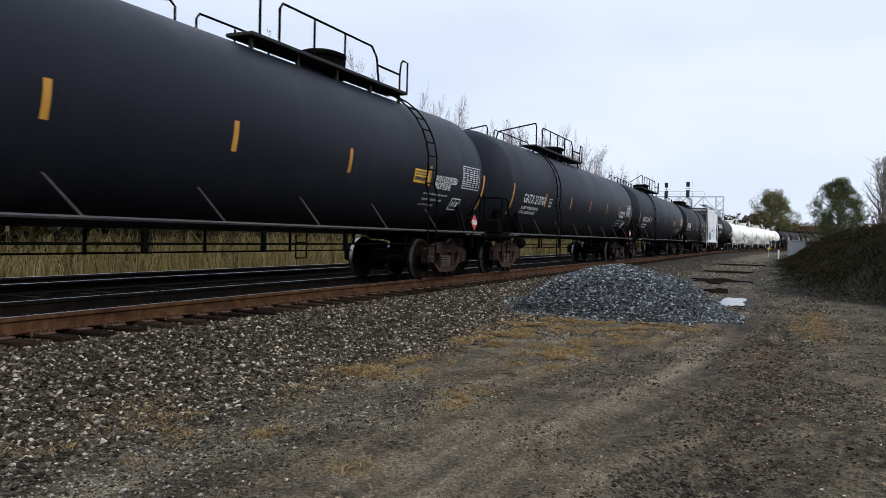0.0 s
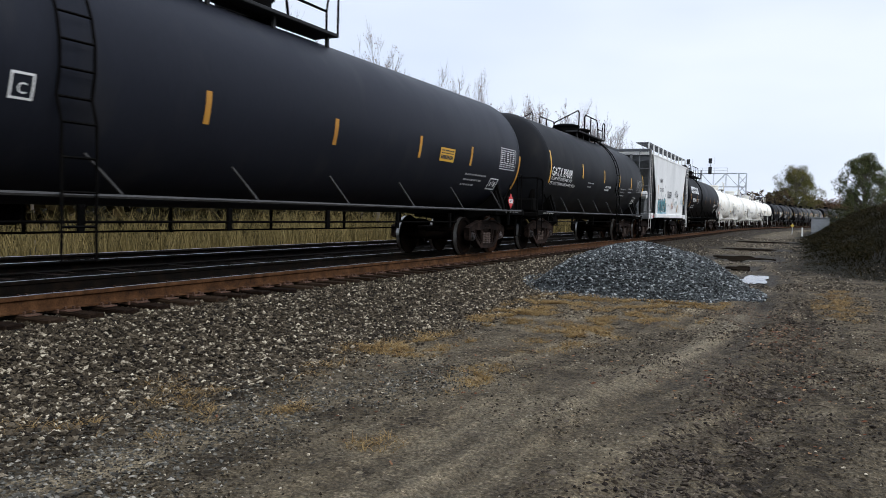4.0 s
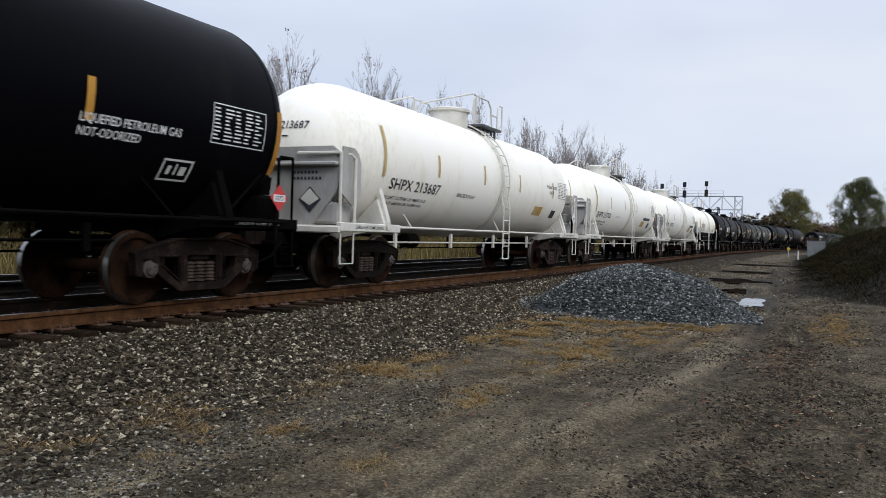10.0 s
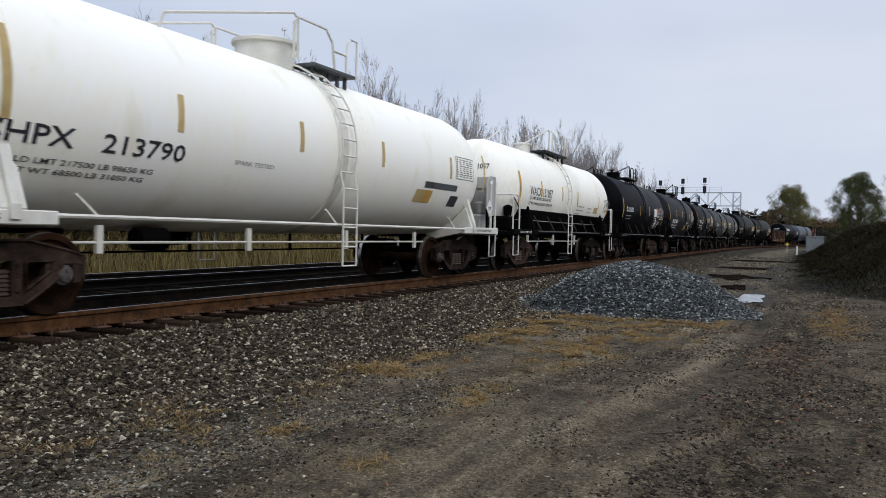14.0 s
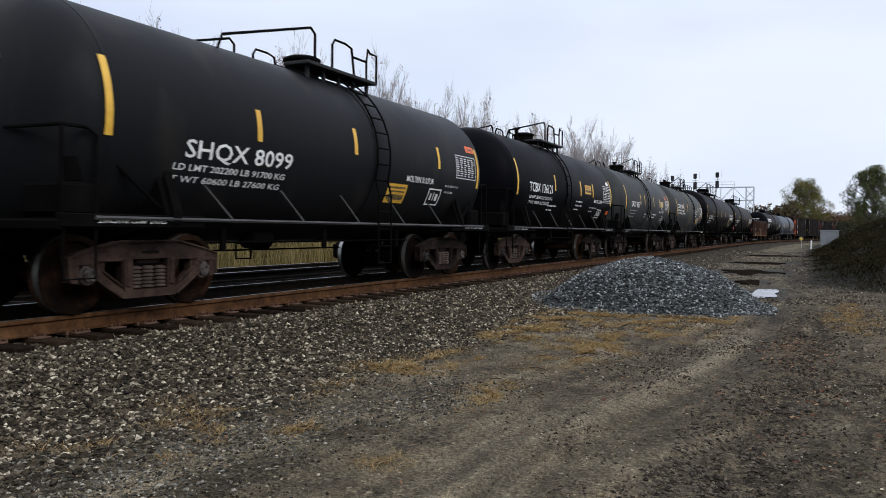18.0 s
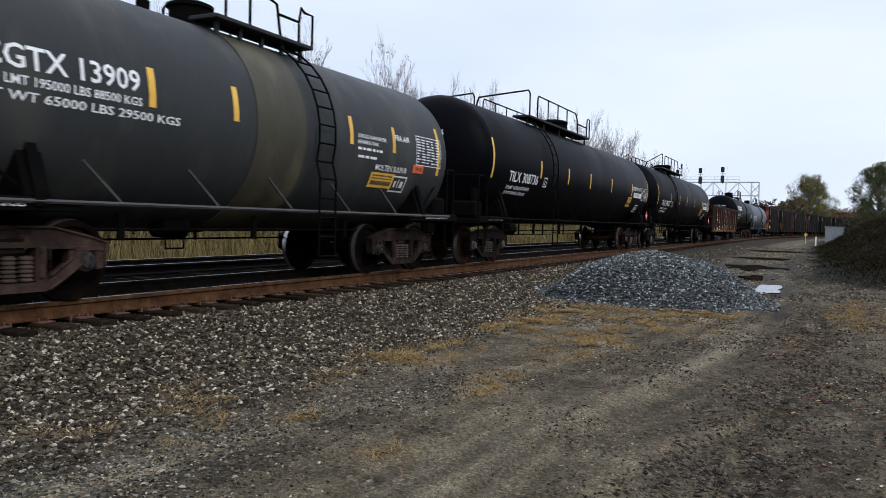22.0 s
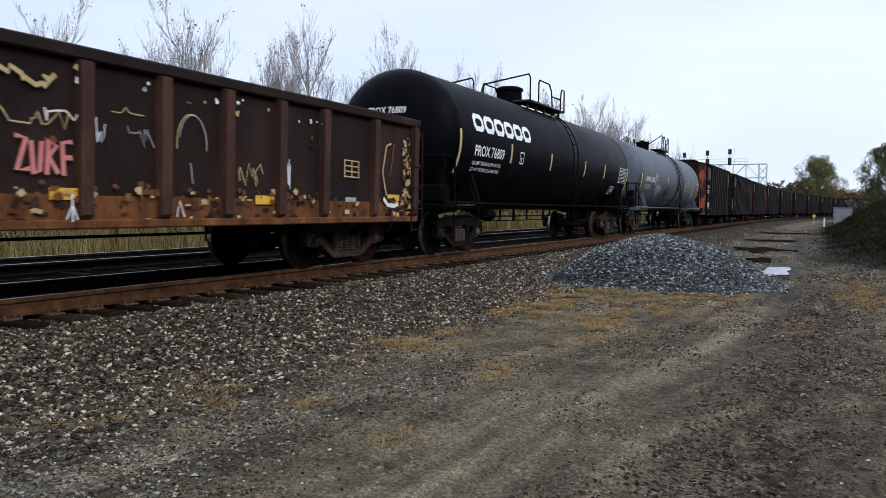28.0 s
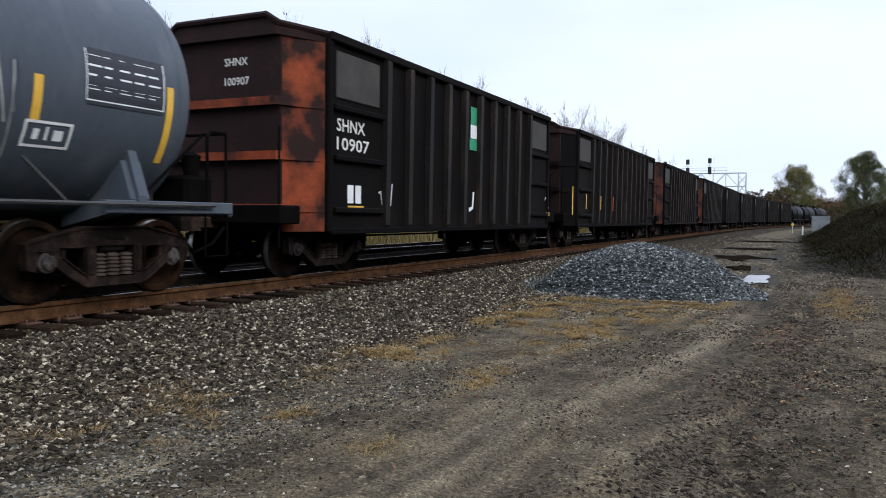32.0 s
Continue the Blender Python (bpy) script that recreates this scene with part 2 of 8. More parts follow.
def line(ys, xs):
    return lambda y: float(np.interp(y, ys, xs))


# wheel ruts and the pale sandy strip between them
RUT_L = line((4.0, 4.65, 6.04, 8.29, 11.07, 17.0, 24, 40), (-1.75, -1.62, -1.41, -1.06, -0.77, -0.70, -0.6, -1.4))
RUT_R = line((4.0, 5.4, 6.44, 8.16, 11.6, 19.2, 30), (-0.28, -0.34, -0.38, -0.29, 0.0, 0.2, -0.3))
SAND = line((3.0, 4.1, 5.4, 6.5, 8.4, 10.2, 12.8, 16), (-2.15, -2.08, -2.0, -1.73, -1.45, -1.24, -0.98, -0.9))

M_TIE = material("tie_wood", [(0.006, 0.004, 0.003), (0.016, 0.010, 0.0065), (0.04, 0.026, 0.016)], 0.95, spec=0.05, scale=8, fine=70, stretch=(1, 6, 6), bump=0.5, random=0.25)
M_RAIL = material("rail_rust", [(0.016, 0.008, 0.004), (0.062, 0.028, 0.011), (0.11, 0.055, 0.024)], 0.85, spec=0.1, scale=7, fine=50, bump=0.3)
M_RAILTOP = material("rail_worn_steel", [(0.22, 0.21, 0.20), (0.4, 0.39, 0.38)], 0.28, 0.9, scale=3, fine=90, stretch=(8, 0.4, 1), bump=0.05)
# Dark copy of the rail material, for rails in the train's shade.
M_RAILSHADE = material("shaded_rail", [(0.004, 0.0035, 0.003), (0.010, 0.008, 0.006), (0.025, 0.016, 0.01)], 0.8, scale=5, fine=50, bump=0.2, spec=0.1)
M_PLATE = material("plate_rust", [(0.05, 0.024, 0.014), (0.10, 0.05, 0.028)], 0.85, scale=9, fine=60, bump=0.3)
M_STONE = material("ballast_stone", [(0.004, 0.0029, 0.0017), (0.016, 0.0115, 0.0066), (0.030, 0.0226, 0.0134), (0.047, 0.0365, 0.0222), (0.071, 0.0555, 0.0355), (0.125, 0.101, 0.068), (0.48, 0.42, 0.31)], 0.9, scale=14, fine=90, spread=1.0, island=0.92, spec=0.2, coords="Object", bump=0.25, bump_dist=0.004)
# Ballast colour darkened to carry the shade under the train.
M_BEDSHADE = material("shaded_ballast_stone", [(0.003, 0.003, 0.0025), (0.007, 0.006, 0.005), (0.016, 0.013, 0.01)], 0.9, scale=14, fine=90, spread=1.0, island=0.6, bump=0.2, bump_dist=0.004, spec=0.05)
M_PILE = material("crushed_stone", [(0.0015, 0.0017, 0.0018), (0.010, 0.0115, 0.012), (0.028, 0.032, 0.032), (0.058, 0.065, 0.064), (0.11, 0.121, 0.118), (0.36, 0.375, 0.36)], 0.85, scale=12, fine=90, spread=0.95, island=0.9, bump=0.25, bump_dist=0.004)
M_SKIN = material("blue_grey_gravel", [(0.010, 0.0088, 0.0066), (0.035, 0.032, 0.025), (0.064, 0.06, 0.049), (0.108, 0.102, 0.084), (0.30, 0.275, 0.225)], 0.9, scale=12, fine=90, spread=1.0, island=0.9, bump=0.2, bump_dist=0.004, spec=0.15)
M_CLOD = material("mud_clod", [(0.007, 0.005, 0.0034), (0.022, 0.016, 0.0105), (0.045, 0.034, 0.023), (0.085, 0.068, 0.048), (0.13, 0.105, 0.078)], 0.9, scale=9, fine=70, island=0.9, spread=1.0, bump=0.2, spec=0.2)
M_DULLPUDDLE = material("dull_black_puddle", [(0.006, 0.0045, 0.003), (0.016, 0.012, 0.009)], 0.95, scale=1.5, fine=30, bump=0.2, spec=0.0)
M_DEADLEAF = material("fallen_leaf", [(0.06, 0.02, 0.012), (0.14, 0.06, 0.03), (0.30, 0.20, 0.11)], 0.8, scale=9, fine=60, island=0.9, spread=0.9, bump=0, spec=0.06)
M_DRYGRASS = material("dry_grass", [(0.10, 0.061, 0.024), (0.215, 0.14, 0.058), (0.35, 0.25, 0.115)], 0.85, scale=2, fine=30, island=0.5, spread=0.7, bump=0, spec=0.06)
M_REED = material("reeds", [(0.028, 0.024, 0.009), (0.12, 0.092, 0.034), (0.30, 0.235, 0.10)], 0.8, scale=0.45, fine=12, island=0.5, spread=0.7, bump=0, spec=0.06)
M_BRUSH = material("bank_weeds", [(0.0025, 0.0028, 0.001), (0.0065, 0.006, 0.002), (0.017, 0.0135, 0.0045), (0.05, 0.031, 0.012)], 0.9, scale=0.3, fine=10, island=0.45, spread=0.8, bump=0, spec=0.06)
M_SHRUB = material("rusty_shrub", [(0.014, 0.0105, 0.006), (0.036, 0.025, 0.013), (0.07, 0.046, 0.022)], 0.85, scale=0.5, fine=10, island=0.45, spread=0.8, bump=0, spec=0.06)
M_RUSSET = material("russet_leaves", [(0.03, 0.02, 0.012), (0.085, 0.045, 0.024), (0.14, 0.08, 0.045)], 0.85, scale=0.4, fine=8, island=0.45, spread=0.8, bump=0, spec=0.06)
M_LEAF = material("turning_leaves", [(0.035, 0.04, 0.012), (0.08, 0.078, 0.022), (0.15, 0.115, 0.034)], 0.7, scale=0.4, fine=8, island=0.5, spread=0.8, bump=0, spec=0.06)
M_LEAF_DARK = material("dark_leaves", [(0.018, 0.024, 0.009), (0.045, 0.052, 0.018), (0.09, 0.088, 0.032)], 0.7, scale=0.4, fine=8, island=0.5, spread=0.8, bump=0, spec=0.06)
M_BARK = material("bark", [(0.07, 0.06, 0.05), (0.14, 0.12, 0.105), (0.2, 0.18, 0.16)], 0.9, scale=4, fine=40, stretch=(1, 1, 0.3), bump=0.4)
M_TWIG = material("pale_twigs", [(0.17, 0.155, 0.15), (0.29, 0.27, 0.26)], 0.9, scale=2, fine=20, bump=0)
M_GALV = material("galvanised_steel", [(0.42, 0.45, 0.48), (0.60, 0.63, 0.66)], 0.5, 0.3, scale=3, fine=30, bump=0.05)
M_CABINET = material("dull_grey_cabinet_paint", [(0.15, 0.16, 0.165), (0.22, 0.23, 0.235)], 0.7, scale=3, fine=30, bump=0.05)
M_SIGNAL = material("signal_black", [(0.008, 0.008, 0.009), (0.018, 0.018, 0.02)], 0.6, scale=5, fine=50, bump=0.05)
M_WATER = material("puddle_water", [(0.018, 0.016, 0.013), (0.03, 0.027, 0.022)], 0.04, scale=2, fine=20, bump=0.02, bump_dist=0.004)
M_WATER.node_tree.nodes["Principled BSDF"].inputs["IOR"].default_value = 1.33


def ground_material():
    m = bpy.data.materials.new("dirt_ground")
    m.use_nodes = True
    nt = m.node_tree
    n, link = nt.nodes, nt.links.new
    b = n["Principled BSDF"]
    b.inputs["Specular IOR Level"].default_value = 0.2
    tc = n.new("ShaderNodeTexCoord")

    def tex(scale, detail=8.0, rough=0.6, stretch=None):
        t = n.new("ShaderNodeTexNoise")
        t.inputs["Scale"].default_value, t.inputs["Detail"].default_value, t.inputs["Roughness"].default_value = scale, detail, rough
        v = tc.outputs["Object"]
        if stretch:
            mp = n.new("ShaderNodeMapping")
            mp.inputs["Scale"].default_value = stretch
            link(v, mp.inputs["Vector"])
            v = mp.outputs["Vector"]
        link(v, t.inputs["Vector"])
        return t.outputs["Fac"]

    def ramp(fac, stops):
        r = n.new("ShaderNodeValToRGB")
        e = r.color_ramp.elements
        while len(e) < len(stops):
            e.new(0.5)
        for i, (p, c) in enumerate(stops):
            e[i].position, e[i].color = p, (*c, 1)
        link(fac, r.inputs["Fac"])
        return r.outputs["Color"]

    def mix(fac, a, c):
        x = n.new("ShaderNodeMix")
        x.data_type = "RGBA"
        link(fac, x.inputs[0])
        link(a, x.inputs[6])
        link(c, x.inputs[7])
        return x.outputs[2]

    dirt = ramp(tex(1.1, 12, 0.72), [(0.34, (0.06, 0.048, 0.036)), (0.5, (0.174, 0.151, 0.119)), (0.64, (0.285, 0.252, 0.204))])
    vor = n.new("ShaderNodeTexVoronoi")
    vor.inputs["Scale"].default_value = 26
    link(tc.outputs["Object"], vor.inputs["Vector"])
    grit = ramp(vor.outputs["Color"], [(0.0, (0.02, 0.016, 0.012)), (0.45, (0.10, 0.085, 0.067)), (0.85, (0.20, 0.176, 0.142)), (1.0, (0.44, 0.40, 0.34))])
    gm = n.new("ShaderNodeValToRGB")
    gm.color_ramp.elements[0].position, gm.color_ramp.elements[1].position = 0.45, 0.62
    link(tex(1.6, 10, 0.7), gm.inputs["Fac"])
    col = mix(gm.outputs["Color"], dirt, grit)
    at = n.new("ShaderNodeAttribute")
    at.attribute_name = "cover"
    sp = n.new("ShaderNodeSeparateColor")
    link(at.outputs["Color"], sp.inputs["Color"])
    stone = ramp(vor.outputs["Color"], [(0.0, (0.012, 0.009, 0.006)), (0.45, (0.035, 0.028, 0.02)), (0.85, (0.09, 0.075, 0.056)), (1.0, (0.3, 0.27, 0.22))])
    col = mix(sp.outputs["Red"], col, stone)
    tn = n.new("ShaderNodeAttribute")
    tn.attribute_name = "tone"
    st = n.new("ShaderNodeSeparateColor")
    link(tn.outputs["Color"], st.inputs["Color"])
    sand = ramp(tex(2.5, 10, 0.7), [(0.3, (0.16, 0.142, 0.116)), (0.5, (0.24, 0.216, 0.182)), (0.7, (0.32, 0.292, 0.25))])
    col = mix(st.outputs["Red"], col, sand)
    mud = ramp(tex(5, 12, 0.75), [(0.36, (0.010, 0.0075, 0.005)), (0.48, (0.05, 0.040, 0.029)), (0.60, (0.19, 0.162, 0.124))])
    col = mix(st.outputs["Green"], col, mud)
    # Train's shade on the track bed, set as near-black ground colour.
    bed_shade = ramp(vor.outputs["Color"], [(0.0, (0.003, 0.003, 0.0025)), (0.6, (0.007, 0.006, 0.005)), (1.0, (0.016, 0.013, 0.010))])
    col = mix(st.outputs["Blue"], col, bed_shade)
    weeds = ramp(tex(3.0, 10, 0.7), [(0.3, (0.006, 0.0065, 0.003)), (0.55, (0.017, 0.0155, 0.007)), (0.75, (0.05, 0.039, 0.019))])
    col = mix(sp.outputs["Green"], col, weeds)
    # crumbs: fine speckle over everything dry
    fine = ramp(tex(38, 6, 0.8), [(0.36, (0.40, 0.365, 0.285)), (0.5, (0.85, 0.79, 0.635)), (0.64, (1.45, 1.34, 1.07))])
    v2 = n.new("ShaderNodeTexVoronoi")
    v2.inputs["Scale"].default_value = 62
    link(tc.outputs["Object"], v2.inputs["Vector"])
    crumbs = ramp(v2.outputs["Color"], [(0.0, (0.45, 0.43, 0.40)), (0.45, (0.92, 0.92, 0.92)), (0.85, (1.2, 1.2, 1.2)), (1.0, (2.3, 2.3, 2.3))])
    for speck in (fine, crumbs):
        ml = n.new("ShaderNodeMix")
        ml.data_type, ml.blend_type = "RGBA", "MULTIPLY"
        ml.inputs[0].default_value = 1.0
        link(col, ml.inputs[6])
        link(speck, ml.inputs[7])
        col = ml.outputs[2]
    # wheel marks: packed pale soil and darker churned lines
    sk = n.new("ShaderNodeAttribute")
    sk.attribute_name = "streak"
    marks = ramp(sk.outputs["Fac"], [(0.0, (0.42, 0.40, 0.37)), (0.5, (0.93, 0.93, 0.93)), (1.0, (1.55, 1.53, 1.48))])
    ml = n.new("ShaderNodeMix")
    ml.data_type, ml.blend_type = "RGBA", "MULTIPLY"
    ml.inputs[0].default_value = 1.0
    link(col, ml.inputs[6])
    link(marks, ml.inputs[7])
    col = ml.outputs[2]
    wet = n.new("ShaderNodeRGB")
    wet.outputs[0].default_value = (0.016, 0.013, 0.010, 1)
    wm = n.new("ShaderNodeMath")
    wm.operation, wm.inputs[1].default_value = "MULTIPLY", 0.8
    link(sp.outputs["Blue"], wm.inputs[0])
    col = mix(wm.outputs[0], col, wet.outputs[0])
    link(col, b.inputs["Base Color"])
    rr = n.new("ShaderNodeMapRange")
    rr.inputs["To Min"].default_value, rr.inputs["To Max"].default_value = 0.92, 0.72
    link(sp.outputs["Blue"], rr.inputs["Value"])
    link(rr.outputs["Result"], b.inputs["Roughness"])
    # The bed with painted shade loses its gloss as well.
    sr = n.new("ShaderNodeMapRange")
    sr.inputs["To Min"].default_value, sr.inputs["To Max"].default_value = 0.15, 0.01
    link(st.outputs["Blue"], sr.inputs["Value"])
    link(sr.outputs["Result"], b.inputs["Specular IOR Level"])
    bp = n.new("ShaderNodeBump")
    bp.inputs["Strength"].default_value, bp.inputs["Distance"].default_value = 1.0, 0.06
    ad = n.new("ShaderNodeMath")
    link(tex(22, 8, 0.7), ad.inputs[0])
    link(vor.outputs["Distance"], ad.inputs[1])
    link(ad.outputs[0], bp.inputs["Height"])
    link(bp.outputs["Normal"], b.inputs["Normal"])
    return m


M_GROUND = ground_material()

# ---- ground: one sheet to the horizon ----
def spread_axis(lo, hi, fine, out_lo, out_hi, grow=1.22):
    a = list(np.arange(lo, hi + 1e-6, fine))
    v, s = hi, fine
    while v < out_hi:
        s *= grow
        v += s
        a.append(v)
    v, s = lo, fine
    while v > out_lo:
        s *= grow
        v -= s
        a.insert(0, v)
    return a


PUDDLES = [(-1.28, 22.6, 0.48, 2.3), (-2.0, 27.5, 0.5, 1.7), (-2.7, 34.5, 1.5, 2.6), (-3.0, 44.0, 1.9, 2.0), (-3.2, 57.5, 2.5, 2.4)]


def wetness(x, y):
    w = 0.0
    for px, py, ax, ay in PUDDLES:
        r = math.hypot((x - px) / (ax * 1.5), (y - py) / (ay * 1.35))
        w = max(w, 1 - step(0.6, 1.15, r + 0.25 * noise.noise((x * 1.3, y * 0.8, 5))))
    if 2 < y < 40:
        w = max(w, 0.3 * (1 - step(0.1, 0.5, abs(x - RUT_L(y)) + 0.2 * noise.noise((x * 2, y, 8)))) * step(6, 9, y))
    return w


def ground():
    xs, ys = spread_axis(-6.2, 3.6, 0.075, -2500, 2500, 1.16), spread_axis(2.8, 14, 0.07, -600, 4000, 1.035)
    vs, cover, tone, marks = [], [], [], []
    for y in ys:
        for x in xs:
            near = -80 < x < 60 and -20 < y < 400
            z = height(x, y) if near else (0.1 if y < 400 else 0.1)
            red = green = blue = sand = mud = bed_shade = 0.0
            if near:
                d = across(x, y)
                red = step(4.3, 3.5, d + 0.6 * noise.noise((x * 0.8, y * 0.8, 6))) * step(-8, -6.5, d)
                e = bank_edge(y)
                green = step(-1.9, 0.3, x - e + 1.1 * noise.noise((x, y, 2))) * step(5, 14, y)
                green = max(green, step(-7.0, -8.5, d))
                blue = wetness(x, y) * (1 - red)
                z -= 0.05 * step(0.3, 1.0, blue)
                # Strip under the cars, where their shade goes in as a dark tone.
                bed_shade = step(0.95, 0.65, d + 0.15 * noise.noise((x * 2, y * 2, 1))) * step(-6.3, -5.6, d)
                if y < 60:
                    w = 0.3 * noise.noise((x * 1.4, y * 0.7, 9))
                    sand = (0.35 + 0.55 * step(7.5, 10, y)) * (1 - step(0.08, 0.5 - 0.2 * step(7, 11, y), abs(x - SAND(y)) + w)) * step(2, 4, y) * step(15.5, 13, y)
                    mud = 0.85 * step(-0.95, -0.35, x + w) * step(40, 20, y)
                    mud *= 0.35 + 0.65 * step(-0.2, 0.3, 0.6 * noise.noise((x * 0.8, y * 0.6, 14)) + 0.7 * noise.noise((x * 3.1, y * 1.9, 19)))
                    mud = max(mud, 0.6 * step(4.2, 7.5, y) * (1 - step(0.07, 0.24, abs(x - RUT_L(y)) + 0.4 * w)), 0.9 * (1 - step(0.06, 0.2, abs(x - RUT_R(y)) + 0.3 * w)))
            elif x < -30 or x > 30 or y > 300:
                green = 1.0
            vs.append((x, y, z))
            cover.append((red, green, blue, 1))
            tone.append((sand, mud, bed_shade, 1))
            marks.append(0.5 + 0.8 * streak(x, y) if -6 < x < 4 and 0 < y < 28 else 0.5)
    nx = len(xs)
    fs = [(j * nx + i, j * nx + i + 1, (j + 1) * nx + i + 1, (j + 1) * nx + i) for j in range(len(ys) - 1) for i in range(nx - 1)]
    b = Build()
    b.v, b.f = vs, fs
    me = b.mesh("ground", M_GROUND, 80)
    me.attributes.new("cover", "FLOAT_COLOR", "POINT").data.foreach_set("color", np.array(cover, "f").ravel())
    me.attributes.new("tone", "FLOAT_COLOR", "POINT").data.foreach_set("color", np.array(tone, "f").ravel())
    me.attributes.new("streak", "FLOAT", "POINT").data.foreach_set("value", np.array(marks, "f"))
    ob = new("ground", me)
    return tagged(ob, "rutted grey-brown dirt track with gravel, weeds and wet patches", "ground", kind="structure")


ground()


def puddles():
    for i, (px, py, ax, ay) in enumerate(PUDDLES):
        b = Build()
        n = 40
        ring = []
        for j in range(n):
            a = 2 * math.pi * j / n
            k = 0.75 + (0.4 if i == 0 else 0.6) * noise.noise((math.cos(a) * 1.6 + px, math.sin(a) * 1.6 + py, 1))
            ring.append((px + ax * k * math.cos(a), py + ay * k * math.sin(a)))
        z = max(-0.05, min(height(x, y) for x, y in ring + [(px, py)]) - 0.01)
        b.prism(ring, z - 0.05, z + (0.025 if i == 0 else 0.02), "xy")
        tagged(thing("puddle", b, M_WATER if i == 0 else M_DULLPUDDLE, "shallow rain puddle mirroring the sky" if i == 0 else "dark matte puddle", "puddle", "puddles on the dirt track"), kind="structure")


puddles()


# ---- rails and ties ----
RAIL_PROFILE = [(-0.07, 0), (0.07, 0), (0.07, 0.012), (0.018, 0.03), (0.010, 0.05), (0.010, 0.125), (0.034, 0.14), (0.036, 0.17),
                (0.028, 0.185), (-0.028, 0.185), (-0.036, 0.17), (-0.034, 0.14), (-0.010, 0.125), (-0.010, 0.05), (-0.018, 0.03), (-0.07, 0.012)]


def rail(parent, side, label, mat):
    b, top = Build(), Build()
    ss = list(range(-40, 80, 20)) + list(range(80, 420, 6))
    k = len(RAIL_PROFILE)
    for i, s in enumerate(ss):
        for px, pz in RAIL_PROFILE:
            p, h = on_track(s, side + px)
            b.v.append((p.x, p.y, RAIL_Z - 0.185 + pz))
        for px, pz in ((-0.03, 0.186), (0.03, 0.186), (0.027, 0.1885), (-0.027, 0.1885)):
            p, h = on_track(s, side + px)
            top.v.append((p.x, p.y, RAIL_Z - 0.185 + pz))
        if i:
            for j in range(k):
                j2 = (j + 1) % k
                b.f.append(((i - 1) * k + j, (i - 1) * k + j2, i * k + j2, i * k + j))
            for j in range(4):
                j2 = (j + 1) % 4
                top.f.append(((i - 1) * 4 + j, (i - 1) * 4 + j2, i * 4 + j2, i * 4 + j))
    ob = part("rail", b, mat, parent, label, 40)
    part("running_surface", top, M_RAILTOP, ob, "worn bright steel strip")
    return ob


def track(offset, label, near):
    tr = tagged(thing("railway_track", None, None, label, "railway track"), kind="structure")
    for side in (-GAUGE / 2, GAUGE / 2):
        # Rails behind the front one take the shade-darkened colour.
        rail(tr, offset + side, *(("rusty steel rail with a polished head", M_RAIL) if near and side > 0 else ("rail coloured dark as in shade, with a polished head", M_RAILSHADE)))
    tie_mesh = Build().box((0, 0, 0), (2.6, 0.23, 0.18), 0.012).mesh("tie", M_TIE)
    pb = Build().box((0, 0, 0.006), (0.36, 0.2, 0.018), 0.004)
    for sx in (-0.1, 0.1):
        for sy in (-0.055, 0.055):
            pb.box((sx, sy, 0.03), (0.035, 0.022, 0.04), 0.004)
    plate_mesh = pb.mesh("tie_plate", M_PLATE)
    ab = Build().box((0, 0, 0.0), (0.19, 0.03, 0.05), 0.006)
    anchor_mesh = ab.mesh("rail_anchor", M_PLATE)
    rest = Build()
    rng = random.Random(3)
    s, count = -12.0, 0
    while s < 330:
        p, h = on_track(s, offset)
        jit = rng.uniform(-0.05, 0.05)
        m = pose(p.x + jit, p.y, RAIL_Z - 0.185 - 0.02 - 0.09 - rng.uniform(0, 0.006), 0, 0, math.degrees(h) + rng.uniform(-0.8, 0.8))
        if s < (112 if near else 40):
            part("tie", tie_mesh, None, tr, at=m)
            if s < 40 and near:
                for side in (-GAUGE / 2, GAUGE / 2):
                    q, h = on_track(s, offset + side)
                    part("tie_plate", plate_mesh, None, tr, at=pose(q.x, q.y, RAIL_Z - 0.205, 0, 0, math.degrees(h)))
                    if side > 0 and count % 2 == 0:
                        for dy in (-0.14, 0.14):
                            part("rail_anchor", anchor_mesh, None, tr, at=pose(q.x, q.y + dy, RAIL_Z - 0.2, 0, 0, 0))
        else:
            rest.box((p.x, p.y, RAIL_Z - 0.295), (2.6, 0.23, 0.18), 0, pose(0, 0, 0, 0, 0, math.degrees(h)))
        s += 0.5
        count += 1
    tagged(part("far_ties", rest, M_TIE, tr), kind="stuff")
    return tr


track(0.0, "near railway track, rusty rails on dark wooden ties in ballast", True)
track(-4.27, "second railway track, rusty rails on dark wooden ties in ballast", False)


# ---- loose stone ----
def stone_verts():
    g = (1 + 5 ** 0.5) / 2
    v = [(-1, g, 0), (1, g, 0), (-1, -g, 0), (1, -g, 0), (0, -1, g), (0, 1, g), (0, -1, -g), (0, 1, -g), (g, 0, -1), (g, 0, 1), (-g, 0, -1), (-g, 0, 1)]
    f = [(0, 11, 5), (0, 5, 1), (0, 1, 7), (0, 7, 10), (0, 10, 11), (1, 5, 9), (5, 11, 4), (11, 10, 2), (10, 7, 6), (7, 1, 8),
         (3, 9, 4), (3, 4, 2), (3, 2, 6), (3, 6, 8), (3, 8, 9), (4, 9, 5), (2, 4, 11), (6, 2, 10), (8, 6, 7), (9, 8, 1)]
    return np.array(v) / 1.9, np.array(f)


